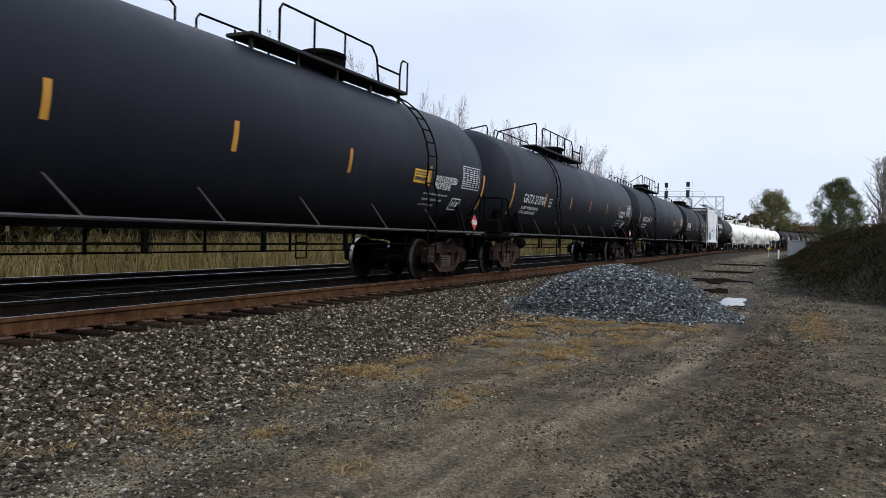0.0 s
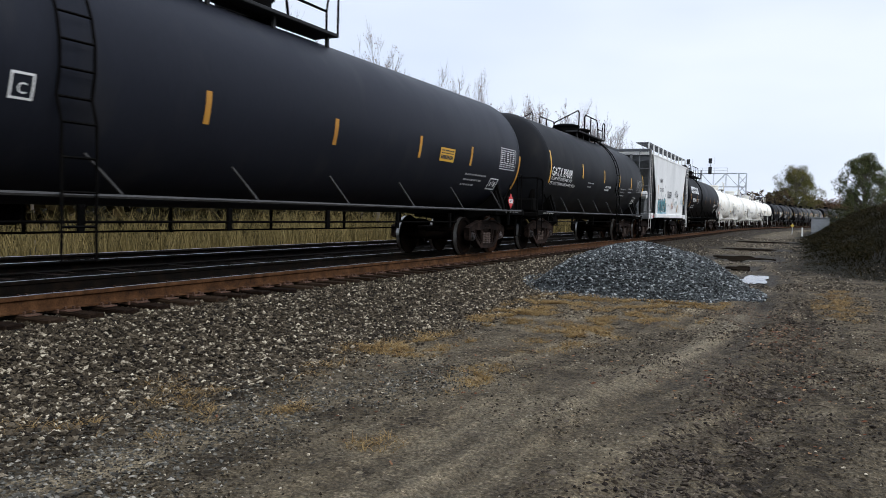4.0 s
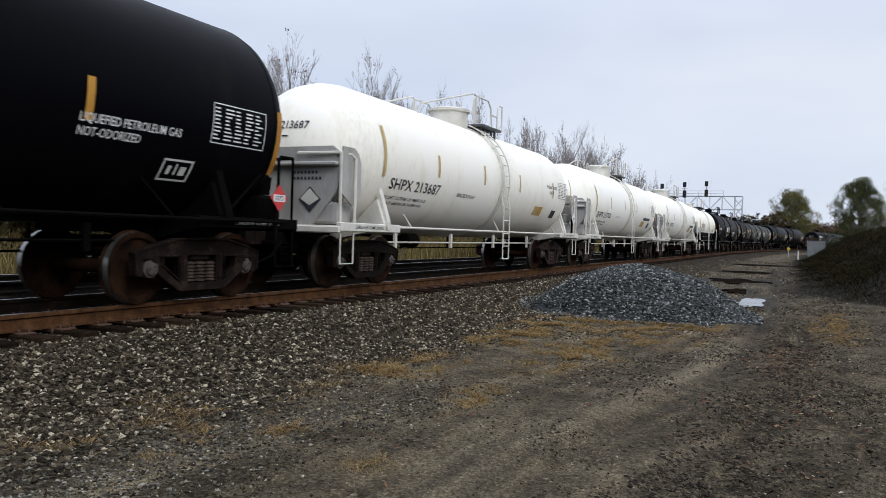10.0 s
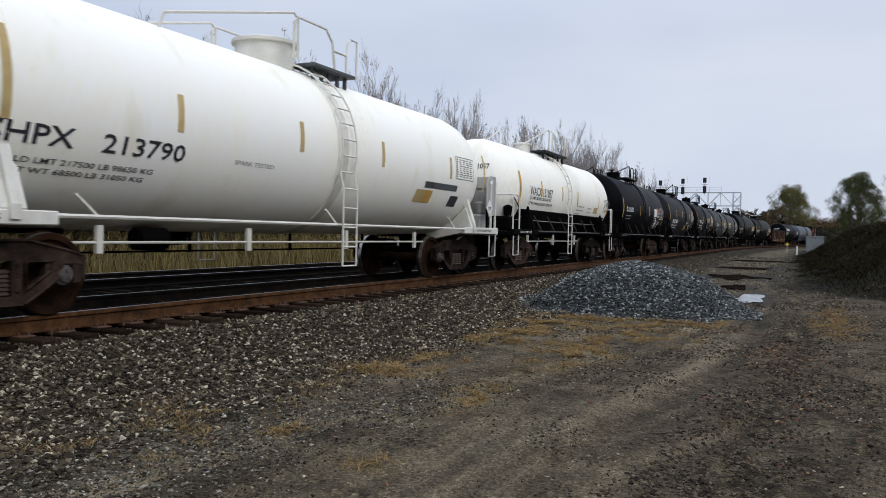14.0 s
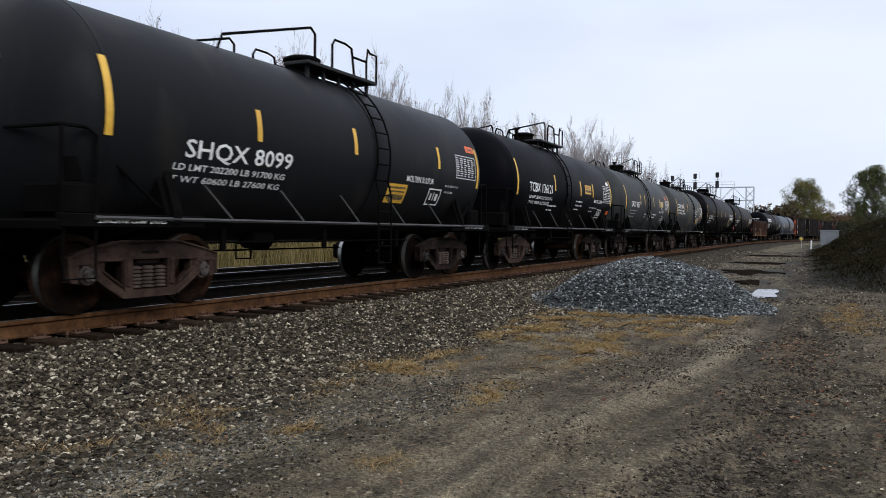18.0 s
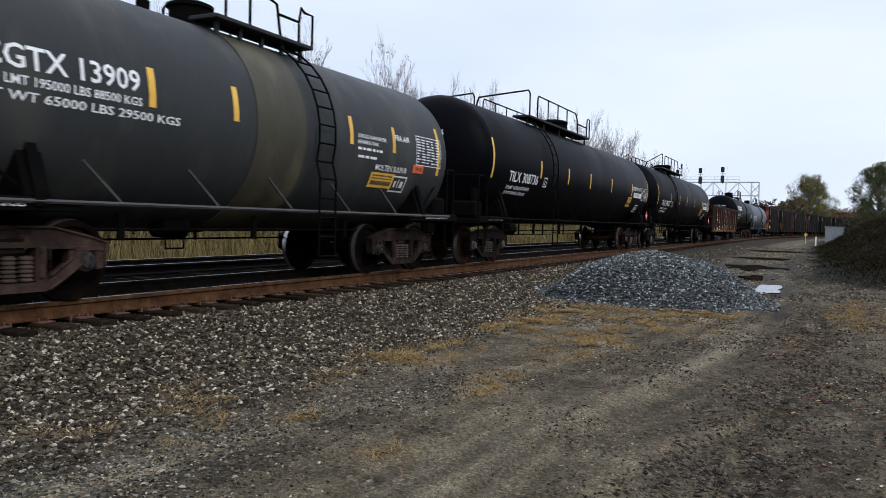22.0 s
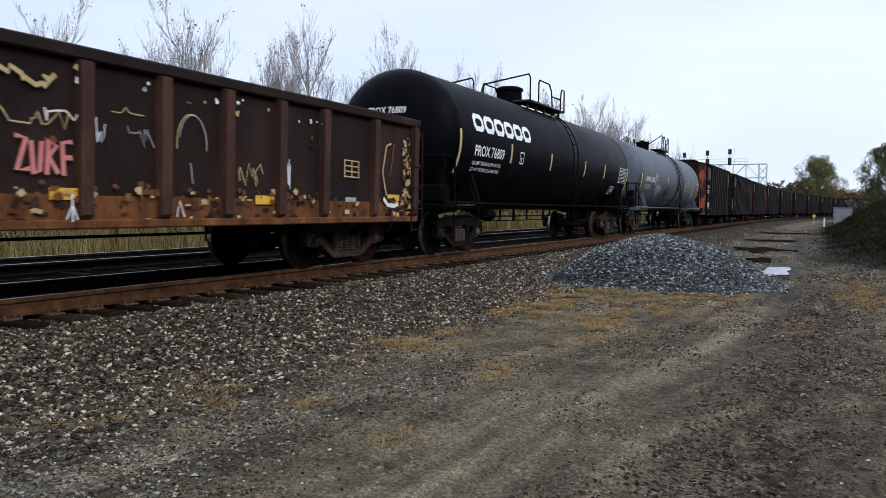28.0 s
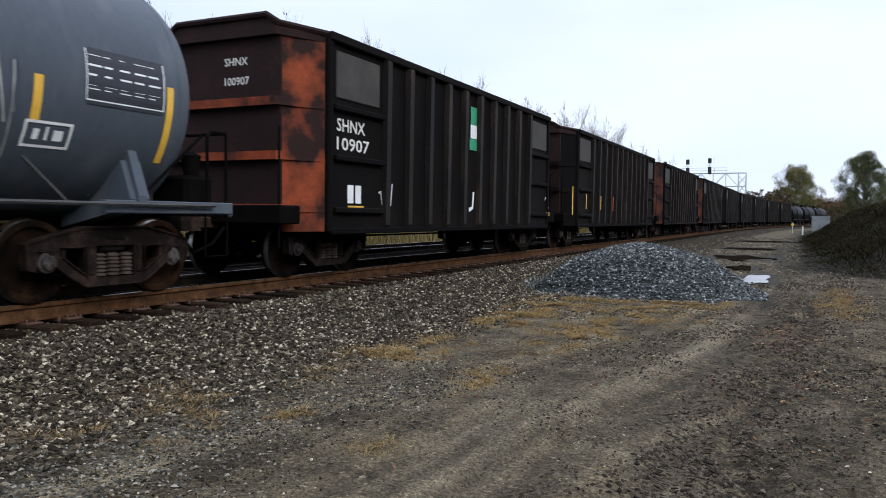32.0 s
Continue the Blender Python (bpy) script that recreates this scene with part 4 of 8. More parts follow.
def right_side_plants():
    leafy_tree(-3.6, 215, 0.3, 15.6, 17.0, M_LEAF, "tall shrubby tree with thinning yellow-green leaves", 1, 30000)
    leafy_tree(3.85, 70, 1.0, 6.2, 5.8, M_LEAF_DARK, "round leafy tree in dull green", 2, 30000)
    leafy_tree(5.6, 56, 1.6, 6.2, 3.4, M_TWIG, "thin grey half-bare tree", 3, 1800)
    rng = random.Random(14)
    far = []
    for i in range(30):
        p, h = on_track(185 + 5.5 * i, -rng.uniform(10, 22))
        far.append((p.x, p.y, 0.2, rng.uniform(4, 6), rng.uniform(6, 10), 1100))
    shrub_bank("autumn_thicket", far, M_SHRUB, "thicket of dull brown autumn trees", 4, 0.7)
    near = []
    for i in range(110):
        y = 24 + 47 * rng.random() ** 1.3
        x = bank_edge(y) + rng.uniform(1.3, 7.0)
        near.append((x, y, height(x, y) - 0.1, rng.uniform(0.5, 1.3), rng.uniform(0.2, 0.6), 700))
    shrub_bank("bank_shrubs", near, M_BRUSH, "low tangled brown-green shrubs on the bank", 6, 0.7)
    gap = []
    for i in range(30):
        x, y = -2 + 0.75 * i + rng.uniform(-1, 1), 262 + rng.uniform(-10, 40)
        gap.append((x, y, 0.4, rng.uniform(2.5, 4.5), rng.uniform(5.5, 10.5), 900))
    shrub_bank("distant_thicket", gap, M_RUSSET, "thin russet autumn scrub in the distance", 12, 0.45)
    deep = [(5.5 + i * 1.5 + rng.uniform(-1, 1), 44 + rng.uniform(-10, 30), 2.0, rng.uniform(1.2, 2.4), rng.uniform(1.2, 2.4), 300) for i in range(14)]
    shrub_bank("far_bank_shrubs", deep, M_SHRUB, "rust-brown shrubs on top of the bank", 9)
    brush = []
    for i in range(110):
        p, h = on_track(6 + 1.6 * i + rng.uniform(-1, 1), -rng.uniform(15, 24))
        brush.append((p.x, p.y, -0.2, rng.uniform(1.4, 2.8), rng.uniform(3.2, 5.0), 260))
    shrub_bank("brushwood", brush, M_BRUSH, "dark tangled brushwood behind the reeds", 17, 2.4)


right_side_plants()


# ---- signal bridge and line-side things ----
def signal_bridge():
    y0, xr, xl, top, depth, wd = 150.0, -10.75, -30.0, 10.1, 2.45, 1.3
    g = thing("signal_bridge", None, None, "galvanised lattice signal bridge over the tracks", "signal bridge", at=pose(0, y0, 0))
    def bar(name, a, c, r=0.07):
        part(name, Build().tube([a, c], r, 5), M_GALV, g)
    for x0 in (xr, xl):
        for x in (x0, x0 - wd):
            for y in (-0.6, 0.6):
                bar("post_leg", (x, y, 0.2), (x, y, top), 0.085)
        z = 0.6
        while z < top - 1:
            for y in (-0.6, 0.6):
                bar("brace", (x0, y, z), (x0 - wd, y, z + 1.5), 0.045)
                bar("brace", (x0 - wd, y, z), (x0, y, z + 1.5), 0.045)
            z += 1.5
    for y in (-0.6, 0.6):
        for z in (top, top - depth):
            bar("chord", (xr, y, z), (xl - wd, y, z), 0.085)
        x, up = xr - wd, True
        while x > xl:
            bar("brace", (x, y, top - depth if up else top), (x - 2.2, y, top if up else top - depth), 0.05)
            bar("strut", (x, y, top - depth), (x, y, top), 0.04)
            x, up = x - 2.2, not up
    for z in (top + 1.05, top + 0.55):
        bar("walkway_rail", (xr - 3.4, 0.7, z), (xl, 0.7, z), 0.035)
    for i in range(8):
        x = xr - 3.4 - i * 2.2
        bar("rail_post", (x, 0.7, top), (x, 0.7, top + 1.05), 0.035)
    for i, (x, z) in enumerate(((-17.0, 12.35), (-20.9, 12.2), (-25.0, 11.9))):
        bar("signal_mast", (x, -0.75, top - 0.4), (x, -0.75, z + 0.4), 0.06)
        for dz, hh in ((0.0, 0.95), (-1.75, 1.35)):
            b = Build().box((x, -0.95, z + dz), (0.62, 0.16, hh), 0.15)
            h = part("signal_head", b, M_SIGNAL, g, "black signal head")
            for k in (-1, 0, 1):
                part("hood", Build().tube([(x, -1.03, z + dz + k * hh * 0.27), (x, -1.25, z + dz + k * hh * 0.27)], 0.11, 8), M_SIGNAL, h)
        part("bracket", Build().box((x, -0.75, z - 0.75), (1.0, 0.5, 0.05)), M_GALV, g)
        bar("antenna", (x + 0.75, -0.75, z - 0.5), (x + 0.75, -0.75, z + 0.7), 0.025)


signal_bridge()


def mast_signal(x, y, z, top):
    g = thing("mast_signal", None, None, "small black signal on a grey mast", "railway signal", at=pose(x, y, z))
    part("mast", Build().tube([(0, 0, 0), (0, 0, top)], 0.07, 6), M_GALV, g)
    part("signal_head", Build().lathe([(-0.12, 0.02), (-0.1, 0.45), (0.05, 0.45), (0.1, 0.1)], 16, "y", (0, -0.1, top)), M_SIGNAL, g)
    part("ladder", Build().tube([(0.3, 0.1, 0), (0.3, 0.1, top - 0.6)], 0.03, 4), M_GALV, g)


mast_signal(-9.6, 170.0, 0.3, 5.7)


def relay_cabinet():
    g = thing("relay_cabinet", None, None, "grey steel relay cabinet beside the line", "relay cabinet", at=pose(1.0, 90.5, 0.1))
    part("body", Build().box((0, 0, 0.95), (1.75, 1.3, 1.8), 0.04), M_CABINET, g)
    part("roof", Build().box((0, 0, 1.9), (1.9, 1.45, 0.1), 0.03), M_CABINET, g)
    for x in (-0.42, 0.42):
        d = part("door", Build().box((x, -0.66, 0.95), (0.78, 0.03, 1.6), 0.01), M_CABINET, g)
        part("handle", Build().box((x + 0.3, -0.69, 0.95), (0.04, 0.04, 0.18), 0.01), M_SIGNAL, d)


relay_cabinet()
M_WHITEPOST = material("white_post_paint", [(0.66, 0.66, 0.64), (0.8, 0.8, 0.78)], 0.6, scale=4, fine=30, bump=0.05)
M_SIGNYEL = material("yellow_sign", [(0.5, 0.36, 0.05), (0.62, 0.46, 0.08)], 0.6, scale=4, fine=30, bump=0.03)
post = thing("marker_post", None, None, "white marker post by the dirt track", "marker post", at=pose(-0.66, 84, 0.1))
part("post", Build().box((0, 0, 0.42), (0.13, 0.13, 0.95), 0.03), M_WHITEPOST, post)
sign = thing("line_sign", None, None, "small yellow diamond sign on a post", "railway sign", at=pose(-1.77, 95, 0.15))
part("post", Build().tube([(0, 0, -0.2), (0, 0, 1.2)], 0.03, 6), M_GALV, sign)
part("panel", Build().prism([(-0.22, 0.95), (0, 0.73), (0.22, 0.95), (0, 1.17)], -0.05, -0.035, "xz"), M_SIGNYEL, sign)


def tree_belt():
    """Unseen wall added behind and beside the camera to cut low sky light."""
    rng = random.Random(31)
    pts = [(10.0, 46), (11.5, 30), (13, 12), (13, -6), (7, -17), (-8, -20), (-24, -18), (-36, -6)]
    b = Build()
    k = 0
    for i in range(len(pts) - 1):
        for j in range(6):
            t = j / 6
            x, y = pts[i][0] + (pts[i + 1][0] - pts[i][0]) * t, pts[i][1] + (pts[i + 1][1] - pts[i][1]) * t
            h = rng.uniform(5.0, 7.5)
            b.v += [(x, y, -0.2), (x * 1.04, y * 1.04 - 0.3, h)]
            if k:
                n = len(b.v)
                b.f.append((n - 4, n - 2, n - 1, n - 3))
            k += 1
    tagged(thing("tree_belt", b, M_LEAF_DARK, "unseen dark wall behind the dirt track, added to block sky light", "woods"), kind="structure")


tree_belt()

# ---- the train: paints ----
def tank_paint(name, base, streak, rough=0.5, dirt=0.3, spec=0.12):
    return material(name, [tuple(c * 0.7 for c in base), base, tuple(min(0.9, c * 1.25) for c in base)], rough, scale=0.7, fine=16, stretch=(1, 1, 0.35), bump=0.05,
                    bump_dist=0.006, spread=0.6, random=0.1, dirt=(streak, dirt, 1.7), spec=spec)


P_CHAR = tank_paint("charcoal_tank_paint", (0.0135, 0.015, 0.0205), (0.021, 0.022, 0.026), 0.5, 0.3, 0.08)
P_DARK = tank_paint("dark_grey_tank_paint", (0.0095, 0.010, 0.0112), (0.018, 0.0172, 0.016), 0.5, 0.3, 0.06)
P_BLACK = tank_paint("black_tank_paint", (0.0025, 0.0025, 0.0035), (0.006, 0.006, 0.006), 0.45, 0.15, 0.025)
P_MID = tank_paint("faded_grey_tank_paint", (0.030, 0.032, 0.032), (0.05, 0.05, 0.045), 0.55, 0.4, 0.1)
P_WORN = tank_paint("worn_grey_tank_paint", (0.050, 0.046, 0.032), (0.09, 0.08, 0.05), 0.55, 0.5)
P_GREY = tank_paint("slate_grey_tank_paint", (0.066, 0.077, 0.092), (0.10, 0.11, 0.123), 0.5, 0.35)
P_WHITE = tank_paint("white_tank_paint", (0.90, 0.868, 0.765), (0.80, 0.755, 0.62), 0.45, 0.12)
P_HOPPER = tank_paint("pale_grey_hopper_paint", (0.70, 0.70, 0.67), (0.62, 0.61, 0.57), 0.6, 0.3)
P_HOPGREY = tank_paint("grey_hopper_frame_paint", (0.085, 0.09, 0.095), (0.05, 0.048, 0.045), 0.6, 0.4)
P_SHIELD = tank_paint("grimy_grey_shield_paint", (0.40, 0.39, 0.37), (0.26, 0.24, 0.21), 0.6, 0.5)
P_HOPMID = tank_paint("mid_grey_hopper_paint", (0.13, 0.135, 0.135), (0.08, 0.076, 0.07), 0.6, 0.4)
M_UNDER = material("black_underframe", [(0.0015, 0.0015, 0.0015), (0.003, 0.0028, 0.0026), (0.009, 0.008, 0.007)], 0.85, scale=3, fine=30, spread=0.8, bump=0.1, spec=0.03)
M_PIPE = material("worn_grey_pipe", [(0.018, 0.018, 0.018), (0.045, 0.044, 0.043), (0.085, 0.082, 0.08)], 0.6, scale=3, fine=30, spread=0.7, bump=0.05, spec=0.3)
M_CREAM = material("cream_trim_paint", [(0.55, 0.53, 0.46), (0.72, 0.70, 0.64)], 0.55, scale=4, fine=40, bump=0.05)
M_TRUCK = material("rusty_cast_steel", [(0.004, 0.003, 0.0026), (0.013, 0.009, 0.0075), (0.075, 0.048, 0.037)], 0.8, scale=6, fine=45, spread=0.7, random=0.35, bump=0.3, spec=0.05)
M_SPRING = material("scuffed_spring_steel", [(0.02, 0.014, 0.011), (0.06, 0.043, 0.035), (0.12, 0.09, 0.075)], 0.65, scale=6, fine=45, spread=0.7, random=0.3, bump=0.2, spec=0.2)
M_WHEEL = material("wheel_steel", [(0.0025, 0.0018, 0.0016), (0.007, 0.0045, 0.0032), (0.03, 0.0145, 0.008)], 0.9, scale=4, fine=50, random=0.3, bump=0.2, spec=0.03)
M_TREAD = material("polished_tread", [(0.25, 0.24, 0.23), (0.4, 0.39, 0.37)], 0.35, 0.9, scale=9, fine=80, bump=0.05)
M_CAP = material("bearing_cap", [(0.012, 0.009, 0.008), (0.035, 0.026, 0.022), (0.075, 0.062, 0.058)], 0.65, 0.1, scale=9, fine=60, random=0.6, bump=0.1)
M_YEL = material("yellow_reflective_tape", [(0.55, 0.30, 0.03), (0.74, 0.44, 0.05)], 0.5, scale=5, fine=60, bump=0.03, random=0.2)
M_ORG = material("faded_orange_tape", [(0.36, 0.16, 0.02), (0.52, 0.26, 0.03)], 0.6, scale=5, fine=60, bump=0.03, random=0.2)
M_TAN = material("faded_tan_tape", [(0.42, 0.30, 0.12), (0.52, 0.39, 0.17)], 0.6, scale=5, fine=60, bump=0.03, random=0.2)
M_WTXT = material("white_lettering", [(0.62, 0.62, 0.60), (0.80, 0.80, 0.78)], 0.6, scale=6, fine=60, bump=0)
M_GTXT = material("worn_pale_lettering", [(0.20, 0.20, 0.20), (0.42, 0.42, 0.41)], 0.65, scale=6, fine=60, bump=0)
M_BTXT = material("dark_lettering", [(0.012, 0.013, 0.018), (0.03, 0.03, 0.04)], 0.6, scale=6, fine=60, bump=0)
M_RED = material("red_placard", [(0.45, 0.03, 0.03), (0.58, 0.05, 0.045)], 0.55, scale=6, fine=60, bump=0)
M_ORGP = material("orange_panel", [(0.62, 0.10, 0.02), (0.74, 0.15, 0.03)], 0.55, scale=6, fine=60, bump=0)
M_GRATE = material("dark_steel_grating", [(0.004, 0.004, 0.004), (0.012, 0.012, 0.012)], 0.8, 0.1, scale=8, fine=80, bump=0.2)
M_RUST = material("rusty_gondola_steel", [(0.004, 0.003, 0.003), (0.010, 0.0065, 0.006), (0.021, 0.0115, 0.009), (0.07, 0.032, 0.016)], 0.85, spec=0.12, scale=1.5, fine=18, stretch=(1, 1, 0.45), spread=0.75, bump=0.2, dirt=((0.03, 0.016, 0.013), 0.45, 1.1))
M_RUSTLOW = material("orange_rust", [(0.012, 0.006, 0.0045), (0.06, 0.023, 0.010), (0.16, 0.065, 0.022), (0.36, 0.20, 0.08)], 0.88, spec=0.12, scale=3.2, fine=24, stretch=(1, 1, 0.35), spread=0.75, bump=0.25)
M_GONBLK = material("faded_black_gondola", [(0.002, 0.0018, 0.0018), (0.0048, 0.0042, 0.004), (0.014, 0.0105, 0.0085)], 0.8, scale=1.4, fine=20, stretch=(1, 1, 0.4), spread=0.8, bump=0.12, random=0.3, spec=0.05)
M_GONRED = material("orange_red_gondola_end", [(0.10, 0.022, 0.010), (0.26, 0.054, 0.018), (0.38, 0.095, 0.03)], 0.75, spec=0.15, scale=1.6, fine=20, spread=0.7, bump=0.12, dirt=((0.022, 0.010, 0.008), 0.75, 1.6))
M_GONRUST = material("dark_rust_gondola_corner", [(0.03, 0.010, 0.006), (0.085, 0.024, 0.011), (0.16, 0.05, 0.02)], 0.8, spec=0.15, scale=1.6, fine=20, spread=0.7, bump=0.12, dirt=((0.012, 0.007, 0.006), 0.8, 1.6))
M_GONGREY = material("dull_grey_gondola_panel", [(0.02, 0.018, 0.017), (0.05, 0.046, 0.042), (0.09, 0.075, 0.06)], 0.75, scale=2.5, fine=24, spread=0.7, bump=0.15, spec=0.15)
# Paler version of the gondola black: light caught by the posts, set in colour.
M_GONPOST = material("lit_gondola_post", [(0.005, 0.004, 0.0035), (0.014, 0.011, 0.0095), (0.055, 0.040, 0.031)], 0.7, scale=2.2, fine=24, stretch=(1, 1, 0.4), spread=0.7, bump=0.15, spec=0.15)
M_RUSTPOST = material("rust_brown_gondola_post", [(0.016, 0.009, 0.008), (0.046, 0.022, 0.015), (0.12, 0.056, 0.03)], 0.8, scale=2.2, fine=24, stretch=(1, 1, 0.4), spread=0.7, bump=0.2, spec=0.15)
M_GONDARK = material("dark_maroon_gondola_end", [(0.008, 0.005, 0.005), (0.018, 0.010, 0.009), (0.04, 0.018, 0.014)], 0.8, scale=1.6, fine=20, spread=0.7, bump=0.12, spec=0.1)
M_OLDCREAM = material("flaking_old_cream_paint", [(0.22, 0.14, 0.05), (0.42, 0.30, 0.13), (0.55, 0.46, 0.28)], 0.7, scale=5, fine=40, spread=0.7, bump=0.2)
M_TEALDARK = material("dark_teal_spray_paint", [(0.02, 0.07, 0.085), (0.05, 0.15, 0.17)], 0.6, scale=2.5, fine=30, bump=0)
M_TEAL = material("teal_spray_paint", [(0.03, 0.16, 0.18), (0.10, 0.32, 0.34)], 0.6, scale=2.5, fine=30, bump=0)
M_SKYB = material("light_blue_spray_paint", [(0.20, 0.38, 0.46), (0.36, 0.52, 0.58)], 0.6, scale=2.5, fine=30, bump=0)
M_OCH = material("ochre_spray_paint", [(0.45, 0.25, 0.05), (0.6, 0.36, 0.1)], 0.6, scale=2.5, fine=30, bump=0)
M_PINK = material("pink_spray_paint", [(0.42, 0.10, 0.09), (0.58, 0.22, 0.18)], 0.6, scale=2.5, fine=30, bump=0)
M_GREEN = material("green_emblem_paint", [(0.02, 0.20, 0.10), (0.04, 0.3, 0.15)], 0.6, scale=4, fine=30, bump=0)


# ---- lettering ----
TEXTS = {}


def letters(body, size, bold=0.0):
    """Flat lettering as vertices and faces: x along the line, y up."""
    key = (body, bold)
    if key not in TEXTS:
        cu = bpy.data.curves.new("lettering", "FONT")
        cu.body, cu.size, cu.offset, cu.resolution_u = body, 1.0, bold, 2
        ob = bpy.data.objects.new("lettering", cu)
        scene.collection.objects.link(ob)
        me = ob.evaluated_get(bpy.context.evaluated_depsgraph_get()).to_mesh()
        TEXTS[key] = ([tuple(v.co) for v in me.vertices], [tuple(p.vertices) for p in me.polygons])
        ob.to_mesh_clear()
        bpy.data.objects.remove(ob)
        bpy.data.curves.remove(cu)
    vs, fs = TEXTS[key]
    return [(x * size, y * size) for x, y, z in vs], fs


class Skin:
    """Maps a flat place (u along the car from its leading end, z above the rail) onto a car's side."""

    def __init__(self, half, r=0.0, zc=0.0, flat=None, lift=0.006):
        self.half, self.r, self.zc, self.flat, self.lift = half, r, zc, flat, lift

    def at(self, u, z, lift=0.0):
        y = -self.half + u
        if self.flat is not None:
            return (self.flat(z) if callable(self.flat) else self.flat) + self.lift + lift, y, z
        a = (z - self.zc) / self.r
        r = self.r + self.lift + lift
        return r * math.cos(a), y, self.zc + r * math.sin(a)

    def text(self, b, body, u0, u1, z, cap, bold=0.012):
        """One line of lettering from u0 to u1, its foot at z, its capitals cap high."""
        vs, fs = letters(body, cap / 0.69, bold)
        lo, hi = min(x for x, y in vs), max(x for x, y in vs)
        k = (u1 - u0) / (hi - lo)
        return b.add([self.at(u0 + (x - lo) * k, z + y) for x, y in vs], fs)

    def block(self, b, u, z, w, h, t):
        """A heavy ring with cut corners, one of a row that stands for a maker's name."""
        c = 0.25 * min(w, h)

        def ring(i):
            a, e, q = u + i, u + w - i, max(0.01, c - 0.4 * i)
            lo, hi = z + i, z + h - i
            return [(a + q, lo), (e - q, lo), (e, lo + q), (e, hi - q), (e - q, hi), (a + q, hi), (a, hi - q), (a, lo + q)]
        vs = [self.at(*p) for p in ring(0) + ring(t)]
        return b.add(vs, [(i, (i + 1) % 8, 8 + (i + 1) % 8, 8 + i) for i in range(8)])

    def patch(self, b, u, z, w, h, lift=0.0, skew=0.0):
        """A thin rectangle with its lower left corner at u, z."""
        k = max(1, int(h / 0.12)) if self.flat is None else 1
        vs = []
        for i in range(k + 1):
            for s in (0, 1):
                vs.append(self.at(u + s * w + skew * i / k, z + h * i / k, lift))
        return b.add(vs, [(2 * i, 2 * i + 1, 2 * i + 3, 2 * i + 2) for i in range(k)])

    def stroke(self, b, pts, w, lift=0.0):
        """A painted line of width w through points (u, z)."""
        vs = []
        if self.flat is None:
            fine = [pts[0]]
            for p, q in zip(pts, pts[1:]):
                k = max(1, int(abs(q[1] - p[1]) / 0.1 + 0.99))
                fine += [(p[0] + (q[0] - p[0]) * j / k, p[1] + (q[1] - p[1]) * j / k) for j in range(1, k + 1)]
            pts = fine
        for i, (u, z) in enumerate(pts):
            a, c = pts[max(0, i - 1)], pts[min(len(pts) - 1, i + 1)]
            dx, dz = c[0] - a[0], c[1] - a[1]
            n = math.hypot(dx, dz) or 1
            ox, oz = -dz / n * w / 2, dx / n * w / 2
            vs += [self.at(u + ox, z + oz, lift), self.at(u - ox, z - oz, lift)]
        return b.add(vs, [(2 * i, 2 * i + 1, 2 * i + 3, 2 * i + 2) for i in range(len(pts) - 1)])

    def outline(self, b, u, z, w, h, t=0.02, skew=0.0):
        for q in ((u, z, w, t), (u, z + h - t, w, t), (u, z, t, h), (u + w - t, z, t, h)):
            self.patch(b, *q)
        return b

    def panel(self, b, u, z, w, h, rng, rows=9, cols=5):
        """A ruled table of small unreadable print."""
        self.outline(b, u, z, w, h, 0.014)
        for i in range(rows):
            zz = z + h - 0.05 - (h - 0.08) * (i + 0.5) / rows
            for j in range(cols):
                uu = u + 0.03 + (w - 0.06) * j / cols
                self.patch(b, uu, zz, (w - 0.06) / cols * rng.uniform(0.35, 0.85), (h / rows) * 0.36)
        return b

    def bars(self, b, u, z, widths, h=0.05, gap=0.04):
        for w in widths:
            self.patch(b, u, z, w, h)
            u += w + gap
        return b


# ---- trucks ----
def wheelset_mesh():
    b = Build()
    for sg in (-1, 1):
        prof = [(0.70, 0.20), (0.705, 0.33), (0.69, 0.37), (0.685, 0.475), (0.70, 0.482), (0.72, 0.462), (0.826, 0.455), (0.83, 0.445), (0.826, 0.385), (0.79, 0.36), (0.77, 0.22), (0.81, 0.15), (0.81, 0.10)]
        b.lathe([(sg * t, r) for t, r in prof], 26, "x")
    b.lathe([(-0.95, 0.07), (-0.7, 0.09), (0.7, 0.09), (0.95, 0.07)], 12, "x")
    return b.mesh("wheelset", M_WHEEL, 40)


def tread_mesh():
    b = Build()
    for sg in (-1, 1):
        b.lathe([(sg * 0.735, 0.4615), (sg * 0.818, 0.4582)], 26, "x", caps=False)
    return b.mesh("tread", M_TREAD, 40)


def hub_mesh():
    """Three bolts on the end of the axle, which show that it turns."""
    b = Build()
    for sg in (-1, 1):
        b.lathe([(sg * 0.93, 0.115), (sg * 1.05, 0.115), (sg * 1.055, 0.085), (sg * 1.09, 0.08), (sg * 1.095, 0.05)], 16, "x")
        for k in range(3):
            a = 2.094 * k
            b.lathe([(sg * 1.085, 0.022), (sg * 1.115, 0.022)], 6, "x", (0, 0.05 * math.cos(a), 0.05 * math.sin(a)))
    return b.mesh("bearing_cap", M_CAP, 40)


